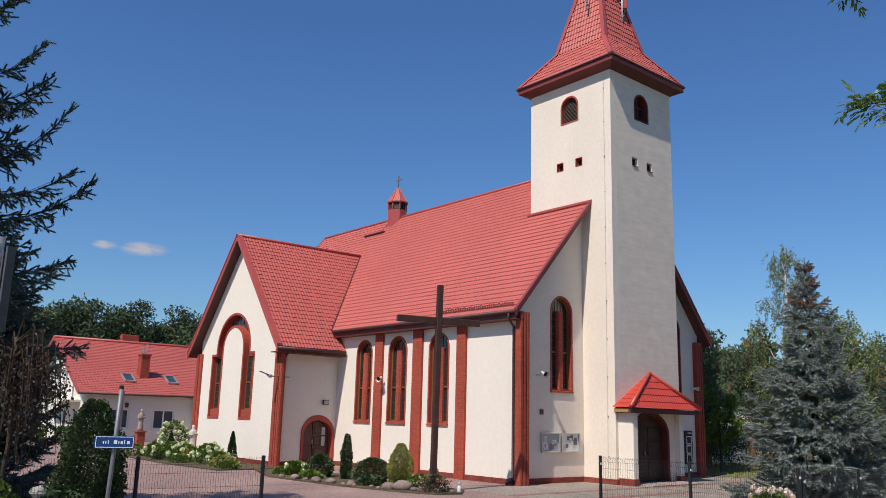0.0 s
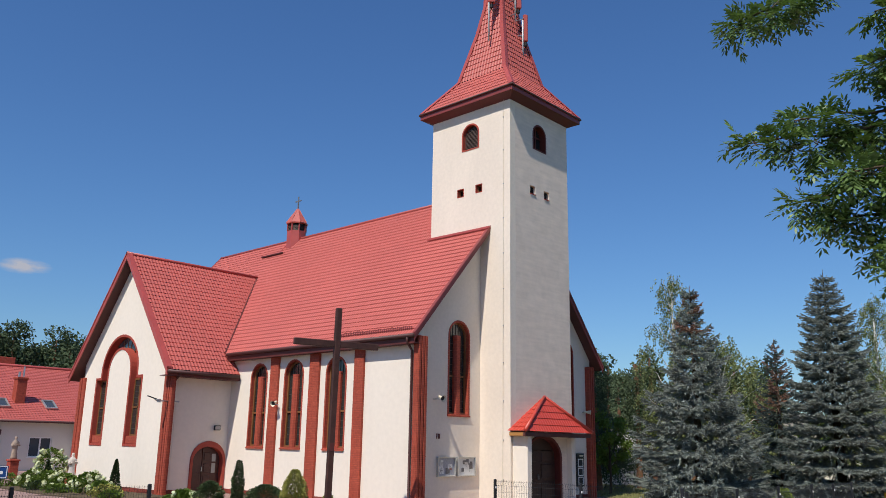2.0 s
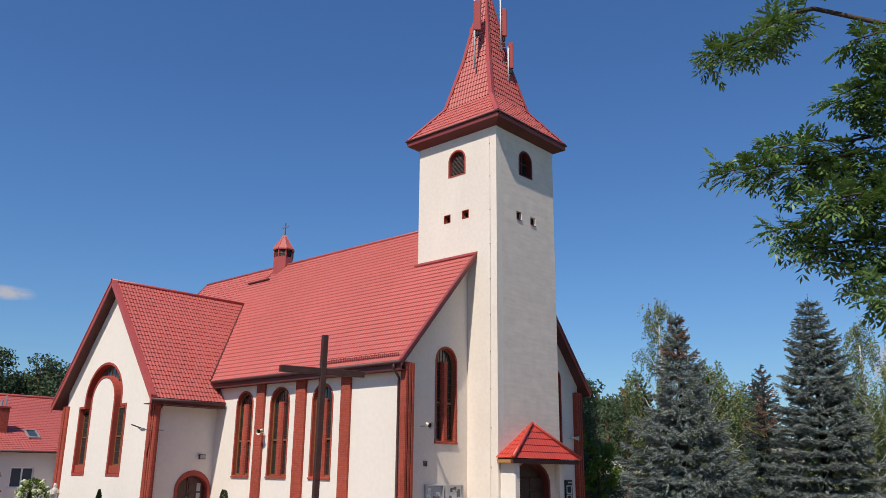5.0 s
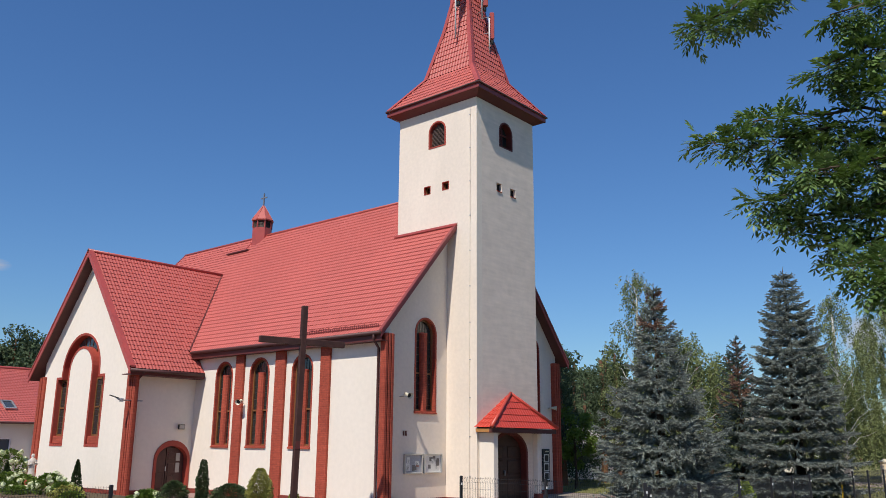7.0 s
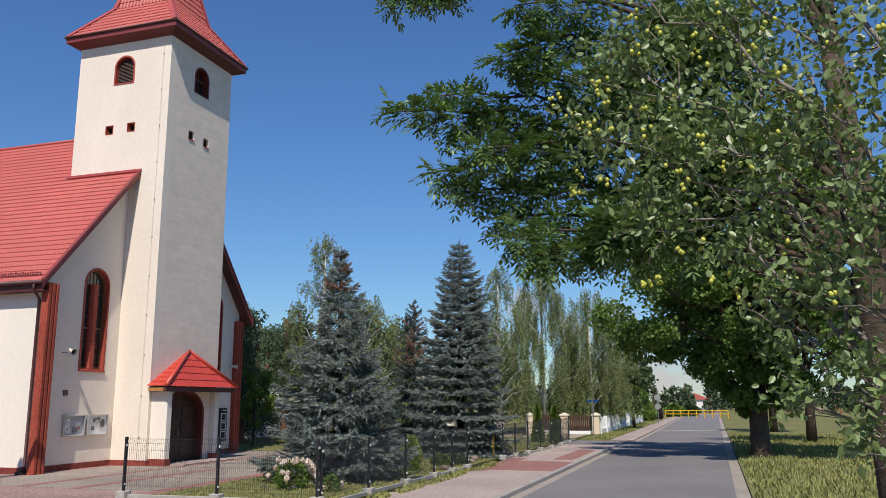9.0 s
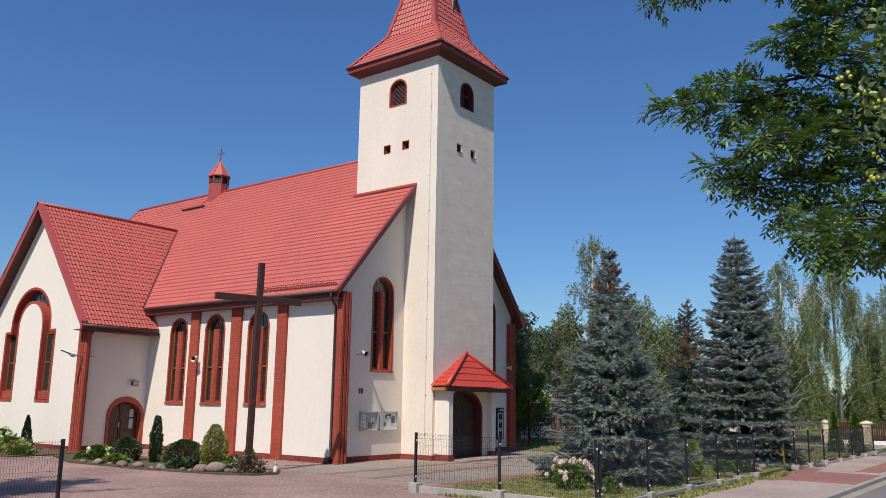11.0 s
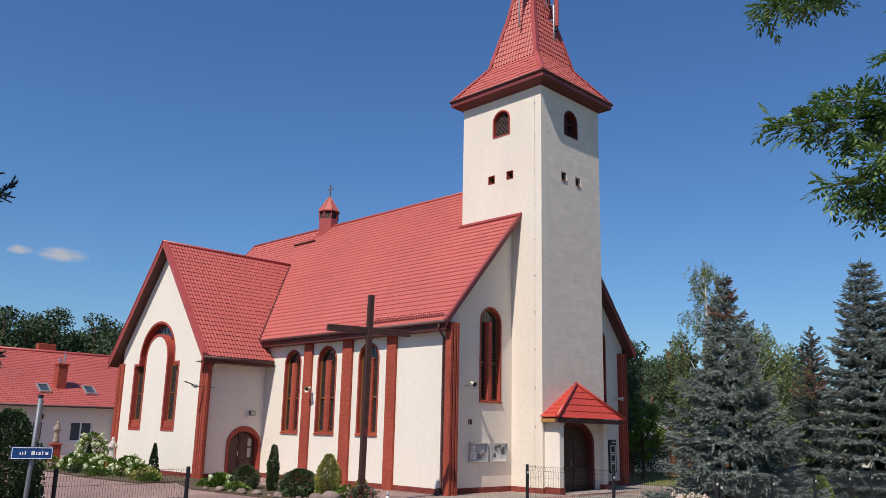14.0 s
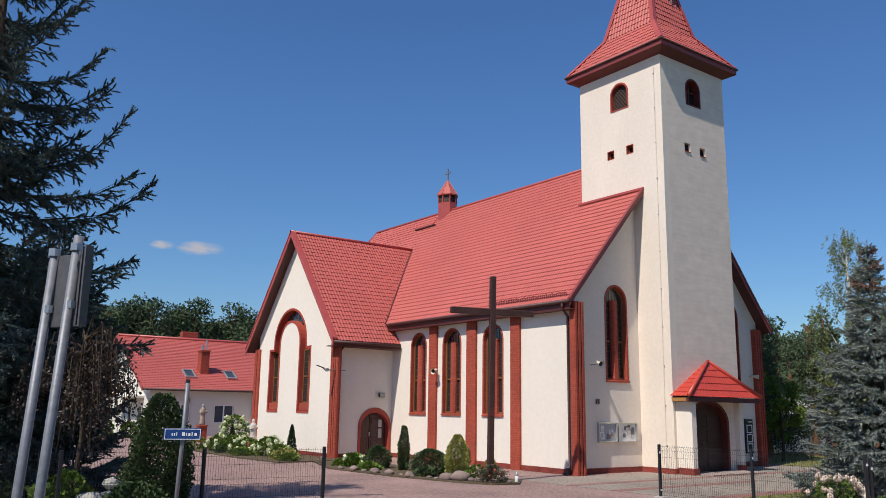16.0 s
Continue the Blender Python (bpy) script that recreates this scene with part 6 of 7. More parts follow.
fr = Mesh().lathe(0, 0, [(0.003, 0.018), (0.009, 0.015), (0.0145, 0.003), (0.0155, -0.007), (0.0115, -0.015), (0.003, -0.018)], 8).data("pear", True)
fr.materials.append(FRUIT)
for c, rad in pear_c:
    for _ in range(int(1050 * rad ** 1.8)):
        d = rng_dir(r)
        p = c + d * rad * r.uniform(0.2, 1.05) * (0.75 + 0.55 * noise.noise(d * 2.3 + c))
        a = (rng_dir(r) + Vector((0, 0, -0.5))).normalized()
        t = a.orthogonal().normalized()
        t.rotate(Matrix.Rotation(r.uniform(0, 6.28), 3, a))
        nn = a.cross(t)
        s = r.uniform(0.046, 0.080)
        k = len(m.v)
        m.v += [tuple(p), tuple(p + a * s * 0.3 + t * s * 0.30 + nn * s * 0.08), tuple(p + a * s * 0.75 + t * s * 0.26 + nn * s * 0.07), tuple(p + a * s * 1.05), tuple(p + a * s * 0.75 - t * s * 0.26 + nn * s * 0.07), tuple(p + a * s * 0.3 - t * s * 0.30 + nn * s * 0.08)]
        m.f += [(k, k + 1, k + 2, k + 3), (k, k + 3, k + 4, k + 5)]
    if c.z > 3.2:
        for _ in range(14):
            q = c + rng_dir(r) * rad * 0.95
            for _ in range(r.randint(1, 4)):
                o = new("pear", fr)
                o.matrix_basis = Matrix.Translation(q + Vector((r.uniform(-0.05, 0.05), r.uniform(-0.05, 0.05), r.uniform(-0.04, 0.04)))) @ Matrix.Rotation(r.uniform(-0.5, 0.5), 4, "X")
                o.parent = pear
                o.matrix_parent_inverse = pear.matrix_basis.inverted()
part("crown", m, PEARLEAF, pear, fix=False, kind="stuff")


def broad_tree(x, y, H, R, zb, seed, leaves, bark, label, count=5000, size=0.2, girth=0.3, n=16, squash=0.8):
    r = random.Random(seed)
    th = thing("broadleaf_tree", label, "tree", (x, y, 0))
    part("trunk", Mesh().tube([(x, y, -0.2), (x + r.uniform(-0.1, 0.1), y, zb), (x, y, zb + (H - zb) * 0.6)], [girth, girth * 0.8, girth * 0.3], 10), bark, th, smooth=True)
    cs = []
    for k in range(n):
        a = r.uniform(0, 6.28)
        q = math.sqrt(r.random()) * 0.72
        h = r.uniform(0.12, 0.88)
        env = math.sin(math.pi * (0.15 + 0.85 * h)) ** 0.6
        cs.append((Vector((x + R * q * env * math.cos(a), y + R * q * env * math.sin(a), zb + (H - zb) * h)), R * r.uniform(0.28, 0.42)))
    limb_tree(th, r, (x, y, zb * 0.5), cs, girth, bark)
    m = Mesh()
    for c, rad in cs:
        leaf_cloud(m, r, c, (rad, rad, rad * squash), count // n, size, 0.35, 0.7)
    part("crown", m, leaves, th, fix=False, kind="stuff")
    return th


def maple(x, y):
    r = random.Random(31)
    th = thing("maple_tree", "large dense maple with a thick dark trunk on the verge", "tree", (x, y, -0.06))
    part("trunk", Mesh().tube([(x, y, -0.2), (x, y, 0.3), (x + 0.05, y, 2.6), (x, y, 6)], [0.55, 0.40, 0.37, 0.3], 14), BARK, th, smooth=True)
    cs = []
    for k in range(95):
        a, q, h = r.uniform(0, 6.28), math.sqrt(r.random()), r.random()
        env = math.sin(math.pi * (0.22 + 0.72 * h)) ** 0.5
        cs.append((Vector((x + 6.7 * q * env * math.cos(a), y + 6.7 * q * env * math.sin(a), 3.9 + 0.6 * q + 9.2 * h)), r.uniform(0.9, 1.7)))
    for dx, dy, z, rad in ((-0.3, 0.9, 2.6, 0.7), (-0.5, 1.5, 3.2, 0.8), (0.2, 0.5, 1.9, 0.45), (-0.6, -0.9, 2.4, 0.8), (-0.4, -1.8, 3.0, 0.9), (-1.1, 0.2, 3.4, 1.0), (-1.3, 1.2, 4.0, 1.1), (-1.2, -0.8, 3.4, 1.0), (-0.9, 0.6, 2.5, 0.7), (-0.8, 0.0, 2.2, 0.5), (-1.0, 2.2, 3.7, 0.9)):
        cs.append((Vector((x + dx, y + dy, z)), rad))
    limb_tree(th, r, (x, y, 1.8), cs, 0.4, BARK)
    m = Mesh()
    for c, rad in cs:
        leaf_cloud(m, r, c, (rad, rad, rad * 0.75), 1050, 0.145, 0.4, 1.0)
    part("crown", m, MAPLELEAF, th, fix=False, kind="stuff")


maple(16.1, -23.1)


def birch(x, y, H, R, seed, label, tips=34, size=0.10, weep=2.2, low=0.22):
    """A white trunk, rising limbs, and curtains of leafy strands that hang from them."""
    r = random.Random(seed)
    th = thing("birch_tree", label, "tree", (x, y, 0), group="weeping birches")
    part("trunk", Mesh().tube([(x, y, -0.2), (x + 0.15, y + 0.05, H * 0.4), (x - 0.1, y, H * 0.7), (x, y, H * 0.93)], [0.19, 0.13, 0.08, 0.015], 8), BIRCHBARK, th, "white birch trunk", smooth=True)
    m, w, lm = Mesh(), Mesh(), Mesh()

    def strand(top, lean, ln):
        end = top + Vector((lean.x * 0.3, lean.y * 0.3, -ln)) + rng_dir(r) * 0.12
        w.tube([top, top.lerp(end, 0.5) + lean * 0.08, end], [0.007, 0.004, 0.002], 3, caps=False)
        for _ in range(int(10 + 26 * ln)):
            q = top.lerp(end, r.random() ** 0.85) + rng_dir(r) * 0.10
            a1 = (rng_dir(r) + Vector((0, 0, -0.7))).normalized()
            t = a1.orthogonal().normalized() * size * 0.36
            t.rotate(Matrix.Rotation(r.uniform(0, 6.28), 3, a1))
            k = len(m.v)
            m.v += [tuple(q), tuple(q + a1 * size * 0.45 + t), tuple(q + a1 * size), tuple(q + a1 * size * 0.45 - t)]
            m.f.append((k, k + 1, k + 2, k + 3))

    for k in range(tips):
        f = low + (1.0 - low) * (k + r.random()) / tips
        a = k * 2.4 + r.uniform(-0.5, 0.5)
        env = R * min(1.0, 1.5 * (1.02 - f) ** 0.6) * r.uniform(0.45, 1.05)
        out = Vector((math.cos(a), math.sin(a), 0))
        root = Vector((x, y, max(H * 0.15, H * f * 0.92 - env * r.uniform(0.5, 0.9))))
        tip = Vector((x, y, H * f)) + out * env
        pts = crooked(lm, r, root, tip, 0.035, 0.010, 4, 0.08, 4)
        for j in range(int(7 + 6 * env)):
            s = 1.05 - 0.75 * r.random() ** 2.4
            q = root.lerp(tip, s) + rng_dir(r) * 0.22 * (0.5 + s)
            strand(q, out, min(weep * r.uniform(0.25, 1.0) * (1.1 - 0.55 * f), max(0.3, q.z - 0.9)))
    for _ in range(14):
        strand(Vector((x, y, H * r.uniform(0.86, 1.0))) + rng_dir(r) * 0.15, rng_dir(r), r.uniform(0.3, 1.0))
    part("limbwork", lm, BIRCHBARK, th, fix=False, smooth=True, kind="stuff")
    part("branchwork", w, TWIG, th, fix=False, kind="stuff")
    part("crown", m, BIRCHLEAF, th, fix=False, kind="stuff")


birch(21.0, -0.1, 12.2, 2.0, 41, "slender birch with drooping twigs behind the spruces", 34)
birch(23.5, -1.6, 8.6, 3.4, 42, "yellowish drooping birch behind the spruces", 40, size=0.12)
birch(32.0, -7.7, 11.6, 2.4, 43, "tall birch beyond the lawn", 34, size=0.11)
birch(40.5, -9.0, 12.9, 4.4, 44, "weeping birch by the neighbour's gate", 36, size=0.11, weep=5.0, low=0.3)
birch(43.5, -12.2, 11.2, 3.6, 45, "weeping birch with hanging curtains", 32, size=0.11, weep=4.8, low=0.3)
birch(37.0, -5.0, 9.0, 2.8, 46, "young birch beyond the lawn", 28, size=0.11)
birch(48.0, -13.0, 9.0, 2.4, 47, "far birch by the street", 36, size=0.13)
broad_tree(29, -4.5, 4.6, 1.9, 0.6, 51, LIMELEAF, TWIG, "yellow green garden shrub tree", 2600, 0.16, 0.1)
broad_tree(15.8, 1.2, 4.6, 1.5, 0.7, 52, LIMELEAF, TWIG, "bright green shrub beside the church", 2600, 0.15, 0.08)
broad_tree(50, -14.8, 6.0, 2.4, 0.8, 53, HEDGELEAF, BARK, "dark leafy tree over the white fence", 2600, 0.25, 0.15)
broad_tree(58, -14.0, 6.0, 2.6, 0.8, 54, MAPLELEAF, BARK, "leafy tree over the white fence", 2600, 0.28, 0.15)
broad_tree(66, -13.0, 5.5, 2.4, 0.8, 55, HEDGELEAF, BARK, "leafy garden tree by the street", 2200, 0.28, 0.15)
broad_tree(85, -12.5, 8.5, 3.5, 1.5, 56, HEDGELEAF, BARK, "dark roadside tree in the distance", 2400, 0.4, 0.2)
broad_tree(30, -26.5, 10, 5.0, 2.5, 57, MAPLELEAF, BARK, "dark roadside tree across the street", 6000, 0.25, 0.3)
broad_tree(46, -25.5, 9, 4.2, 2.5, 58, MAPLELEAF, BARK, "roadside tree further along the street", 4000, 0.3, 0.3)


def woods(name, label, seed, spots, leaf, mat_, clumps=11, per=64, low=0.12):
    r = random.Random(seed)
    m, t = Mesh(), Mesh()
    for x, y, h in spots:
        t.tube([(x, y, -0.2), (x + r.uniform(-0.4, 0.4), y, h * 0.9)], [0.22, 0.08], 5, caps=False)
        for k in range(clumps):
            f = r.uniform(low, 0.95)
            rad = h * r.uniform(0.13, 0.20) * (1.25 - 0.5 * f)
            a = r.uniform(0, 6.28)
            q = h * 0.13 * r.random() * (1.35 - f)
            leaf_cloud(m, r, (x + q * math.cos(a), y + q * math.sin(a), h * f), (rad, rad, rad * 0.7), per, leaf, 0.55, 0.6)
    ob = thing(name, label, "woods", (spots[0][0], spots[0][1], 0), kind="stuff")
    part("trunks", t, PINEBARK, ob, fix=False)
    part("crowns", m, mat_, ob, fix=False)
    return ob


def spots(r, n, b0, b1, d0, d1, h0, h1):
    out = []
    for _ in range(n):
        b, d = r.uniform(b0, b1), r.uniform(d0, d1)
        p = bough(b, 0, d)
        out.append((p.x, p.y, r.uniform(h0, h1)))
    return out


rw = random.Random(61)
woods("pine_wood", "dark pine wood behind the parish house", 62, spots(rw, 135, 4, 27, 98, 116, 12.6, 14.8), 0.34, PINE, 11, 122, 0.45)
woods("pine_wood", "dark pine trees behind the church front", 63, spots(rw, 75, 50, 70, 62, 80, 7.6, 10.0), 0.30, PINE, 11, 72, 0.1)
woods("pine_wood", "rounded dark pines beside the church", 66, [(18.0, 3.2, 7.6), (20.5, 5.0, 8.2), (16.2, 6.0, 7.4), (22.8, 3.4, 8.0)], 0.11, PINE, 18, 560, 0.04)
woods("distant_wood", "distant dark trees along the street", 64, spots(rw, 150, 72, 112, 150, 230, 4.5, 6.5), 0.8, PINE, 9, 26)
woods("distant_wood", "distant dark trees around the village", 65, spots(rw, 120, 112, 350, 110, 200, 10, 15), 1.5, PINE, 9, 18)


# ---- shrubs and beds ----
def shrub(name, label, x, y, h, rx, ry, seed, leaves, count=900, size=0.07, cone=0.0, z0=0.0, group="", slim=0.5):
    """A dense shrub; cone narrows it to a point at the top."""
    r = random.Random(seed)
    th = thing(name, label, "shrub", (x, y, z0), group=group)
    m, w = Mesh(), Mesh()
    for k in range(5):
        a = r.uniform(0, 6.28)
        w.tube([(x, y, z0 - 0.05), (x + rx * 0.3 * math.cos(a), y + ry * 0.3 * math.sin(a), z0 + h * 0.6)], [0.02, 0.008], 4, caps=False)
    for _ in range(count):
        f = r.random()
        f = 1 - (1 - f) ** (0.75 if cone < 0.5 else 1.6) if cone else f
        prof = (1 - f) ** 0.8 if cone >= 1 else (math.sin(math.pi * (0.18 + 0.80 * f)) ** (0.6 if cone else 0.7))
        a = r.uniform(0, 6.28)
        d = Vector((math.cos(a), math.sin(a), 0))
        k = r.uniform(0.55, 1.0) * (0.88 + 0.3 * noise.noise(Vector((d.x * 2, d.y * 2, f * 4 + seed))))
        p = Vector((x + rx * prof * k * d.x, y + ry * prof * k * d.y, z0 + h * f))
        n1 = (d + Vector((0, 0, 0.9)) + rng_dir(r) * 0.7).normalized()
        t = n1.orthogonal().normalized()
        t.rotate(Matrix.Rotation(r.uniform(0, 6.28), 3, n1))
        s = size * r.uniform(0.6, 1.4)
        q = n1.cross(t)
        m.add([p, p + n1 * s * 0.5 + t * s * slim, p + n1 * s, p + n1 * s * 0.5 - t * s * slim], [(0, 1, 2, 3)])
    part("stem_cluster", w, TWIG, th, fix=False, kind="stuff")
    part("foliage", m, leaves, th, fix=False, kind="stuff")
    return th, r


def blooms(th, r, x, y, h, rx, ry, n, size, material, z0=0.0, lo=0.35, name="bloom"):
    """Flower heads of many small petals, each a part."""
    for _ in range(n):
        a, f = r.uniform(0, 6.28), r.uniform(lo, 1.0)
        q = math.sin(math.pi * (0.2 + 0.75 * f)) ** 0.6
        c = Vector((x + rx * q * math.cos(a), y + ry * q * math.sin(a), z0 + h * f))
        m = Mesh()
        for _ in range(26):
            d = rng_dir(r)
            p = c + d * size * r.uniform(0.55, 1.0)
            t = d.orthogonal().normalized() * size * 0.42
            t.rotate(Matrix.Rotation(r.uniform(0, 6.28), 3, d))
            b = d.cross(t)
            m.add([p + t, p + b, p - t, p - b], [(0, 1, 2, 3)])
        part(name, m, material, th, fix=False)


solid("flower_bed", Mesh().prism([(-6.4, 6.2, 0.002), (-6.15, 2.0, 0.002), (-5.6, -0.6, 0.002), (-5.1, -1.8, 0.002), (-4.2, -2.0, 0.002), (-3.4, -1.2, 0.002), (-3.1, 9.4, 0.002), (-5.2, 9.6, 0.002)], (0, 0, 0.05)), SOIL, "planted bed of soil and gravel beside the nave", "bed", kind="structure")
solid("flower_bed_transept", Mesh().prism([(-6.7, 9.9, 0.002), (-7.0, 14, 0.002), (-6.6, 22.5, 0.002), (-3.4, 23.5, 0.002), (-3.5, 9.9, 0.002)], (0, 0, 0.05)), SOIL, "planted bed in front of the transept", "bed", kind="structure")
for i, (x, y, h, rx, s, lab, mt, cone, cnt) in enumerate((
        (-4.75, 5.35, 0.86, 0.62, 71, "round dark green boxwood bush", HEDGELEAF, 0, 1500),
        (-4.5, 4.0, 1.62, 0.24, 72, "slender dark columnar cypress", HEDGELEAF, 0.3, 1500),
        (-4.5, 2.35, 0.86, 0.85, 73, "broad dark green yew bush", HEDGELEAF, 0, 2000),
        (-4.75, 0.45, 1.42, 0.46, 74, "golden green egg shaped thuja", THUJALEAF, 0.3, 2200),
        (-4.15, -0.55, 0.75, 0.25, 75, "small golden upright shrub", THUJALEAF, 0, 600),
        (-4.4, 13.4, 1.42, 0.36, 76, "cone shaped dwarf spruce", HEDGELEAF, 1, 1500),
        (-4.6, 19.9, 1.2, 0.35, 77, "cone shaped dwarf spruce by the bed", HEDGELEAF, 1, 1200),
        (0.3, 26.8, 1.3, 0.5, 78, "cone shaped dwarf spruce by the parish house", HEDGELEAF, 1, 1200))):
    shrub("shrub", lab, x, y, h, rx, rx, s, mt, int(cnt * 3.4), 0.046, cone)
for x, y, h, rx, s, n in ((-3.95, 21.2, 1.75, 0.8, 81, 34), (-5.6, 17.4, 0.8, 0.8, 82, 14), (-5.6, 15.6, 0.75, 0.8, 83, 14), (-5.3, 13.9, 0.85, 0.7, 84, 12), (-5.4, 12.4, 0.55, 0.6, 85, 7), (-5.6, 19.0, 0.8, 0.7, 86, 10), (-5.15, 6.5, 0.5, 0.5, 87, 5)):
    th, rr = shrub("hydrangea", "hydrangea with large creamy white flower heads", x, y, h, rx, rx, s, LIMELEAF, 700, 0.11, 0, group="hydrangeas")
    blooms(th, rr, x, y, h * 1.05, rx, rx, n, 0.13, BLOOM)
th, rr = shrub("rose_bush", "straggly red rose bush beside the cross", -4.75, -1.35, 0.55, 0.62, 0.5, 91, ROSELEAF, 900, 0.055)
blooms(th, rr, -4.75, -1.35, 0.6, 0.6, 0.48, 12, 0.035, REDBLOOM, name="rose")
th, rr = shrub("rose_bush", "rose bush covered in pale pink flowers behind the fence", -1.6, -10.6, 0.75, 0.55, 0.55, 92, LIMELEAF, 700, 0.08)
blooms(th, rr, -1.6, -10.6, 0.86, 0.68, 0.68, 44, 0.085, ROSEBLOOM, name="rose")
th, rr = shrub("rose_bush", "low rose with a few pale flowers", -1.9, -11.9, 0.4, 0.35, 0.3, 93, LIMELEAF, 250, 0.07)
blooms(th, rr, -1.9, -11.9, 0.4, 0.3, 0.3, 5, 0.07, ROSEBLOOM, name="rose")
for x, y, h, rx, s, mt, lab in ((-5.3, 6.9, 0.3, 0.5, 94, LIMELEAF, "low green ground cover plants"), (-5.6, 4.6, 0.3, 0.5, 95, LIMELEAF, "low green ground cover plants"), (-5.3, 1.4, 0.32, 0.5, 96, HEDGELEAF, "low dark ground cover plants"), (-4.6, -0.4, 0.45, 0.5, 97, LIMELEAF, "low variegated leafy shrub by the bed"),
                                (-5.8, 11.2, 0.5, 0.8, 98, THUJALEAF, "low shrub with yellowing leaves"), (-6.0, 10.4, 0.3, 0.5, 99, LIMELEAF, "low green ground cover plants"), (-6.2, 14.8, 0.35, 0.7, 100, LIMELEAF, "low green ground cover plants"), (-6.1, 17.0, 0.4, 0.7, 101, HEDGELEAF, "low dark ground cover plants"), (7.0, -11.9, 0.4, 0.4, 102, LIMELEAF, "low yellow green shrub behind the fence"),
                                (3.7, -8.8, 1.5, 0.5, 103, LIMELEAF, "yellow green shrub between the spruces"), (7.5, -12.3, 0.35, 0.6, 104, HEDGELEAF, "low dry ground cover"), (-6.1, 20.6, 0.6, 0.6, 105, LIMELEAF, "low leafy green shrub beside the bed")):
    shrub("shrub", lab, x, y, h, rx, rx, s, mt, 450, 0.09)
shrub("thuja", "golden green flame shaped thuja between the spruces", 4.7, -11.6, 1.15, 0.36, 0.36, 108, GOLDLEAF, 3600, 0.07, 0.3)
for x, y, s in ((24.1, -11.9, 106), (24.4, -12.8, 107)):
    shrub("thuja", "small bright cone shaped thuja by the gate", x, y, 1.95, 0.42, 0.42, s, LIMELEAF, 2200, 0.12, 1, group="thujas by the gate")


def at(b, d):
    p = bough(b, 0, d)
    return p.x, p.y


x, y = at(17.25, 15.7)
shrub("thuja", "large dark rounded thuja behind the fence", x, y, 2.45, 0.66, 0.66, 111, HEDGELEAF, 26000, 0.042, 0.3)
x, y = at(15.9, 14.7)
shrub("juniper", "low dark spreading juniper by the fence", x, y, 0.95, 0.75, 0.6, 112, HEDGELEAF, 5000, 0.065)
x, y = at(12.0, 17.6)
shrub("shrub", "golden green thuja bush behind the fence", x, y, 0.95, 0.5, 0.5, 113, LIMELEAF, 1400, 0.08)
x, y = at(10.9, 17.0)
shrub("shrub", "yellow leaved shrub behind the fence", x, y, 0.9, 0.4, 0.4, 114, LIMELEAF, 500, 0.10)
x, y = at(8.3, 17.8)
shrub("shrub", "dark green dwarf conifer behind the fence", x, y, 0.75, 0.42, 0.42, 115, HEDGELEAF, 900, 0.08)
x, y = at(15.3, 17.2)
shrub("shrub", "small shrub with dark green leaves", x, y, 0.9, 0.35, 0.35, 116, HEDGELEAF, 350, 0.10)
x, y = at(20.0, 14.9)
shrub("shrub", "low juniper beside the drive fence", x, y, 0.5, 0.7, 0.4, 117, HEDGELEAF, 2200, 0.065)

# weeping copper beech
r = random.Random(33)
bx, by = at(12.2, 17.6)
cb = thing("weeping_beech", "weeping copper beech with hanging dark leaves", "tree", (bx, by, 0))
part("trunk", Mesh().tube([(bx, by, -0.1), (bx + 0.1, by, 1.6), (bx, by, 3.6)], [0.055, 0.045, 0.03], 8), BARK, cb, smooth=True)
m, w = Mesh(), Mesh()
for _ in range(80):
    a = r.uniform(0, 6.28)
    rc = r.uniform(0.2, 1.0)
    p0 = Vector((bx, by, r.uniform(2.4, 3.6)))
    top = p0 + Vector((math.cos(a) * rc, math.sin(a) * rc, r.uniform(0.1, 0.5)))
    end = Vector((top.x + math.cos(a) * 0.25, top.y + math.sin(a) * 0.25, r.uniform(1.2, 2.7)))
    w.tube([p0, top, end], [0.02, 0.012, 0.004], 4, caps=False)
    for _ in range(46):
        p = top.lerp(end, r.random()) + rng_dir(r) * 0.12
        a1 = (rng_dir(r) + Vector((0, 0, -1))).normalized()
        t = a1.orthogonal().normalized() * 0.021
        t.rotate(Matrix.Rotation(r.uniform(0, 6.28), 3, a1))
        m.add([p, p + a1 * 0.032 + t, p + a1 * 0.07, p + a1 * 0.032 - t], [(0, 1, 2, 3)])
part("branchwork", w, TWIG, cb, fix=False, kind="stuff")
part("crown", m, COPPERLEAF, cb, fix=False, kind="stuff")


def boulder(x, y, s, seed, z=0.03):
    r = random.Random(seed)
    bm = bmesh.new()
    bmesh.ops.create_icosphere(bm, subdivisions=2, radius=1)
    for v in bm.verts:
        v.co *= 0.85 + 0.28 * noise.noise(v.co * 1.3 + Vector((seed, 0, 0)))
        v.co = Vector((v.co.x * s * r.uniform(0.98, 1.02) * 1.25, v.co.y * s, v.co.z * s * 0.72))
    me = bpy.data.meshes.new("boulder")
    bm.to_mesh(me)
    bm.free()
    for p in me.polygons:
        p.use_smooth = True
    me.materials.append(STONE)
    ob = new("boulder", me)
    ob.matrix_basis = pose(x, y, z + s * 0.42, 0, 0, r.uniform(0, 360))
    return tagged(ob, "rounded granite field stone edging the bed", "stone", "stones edging the bed")


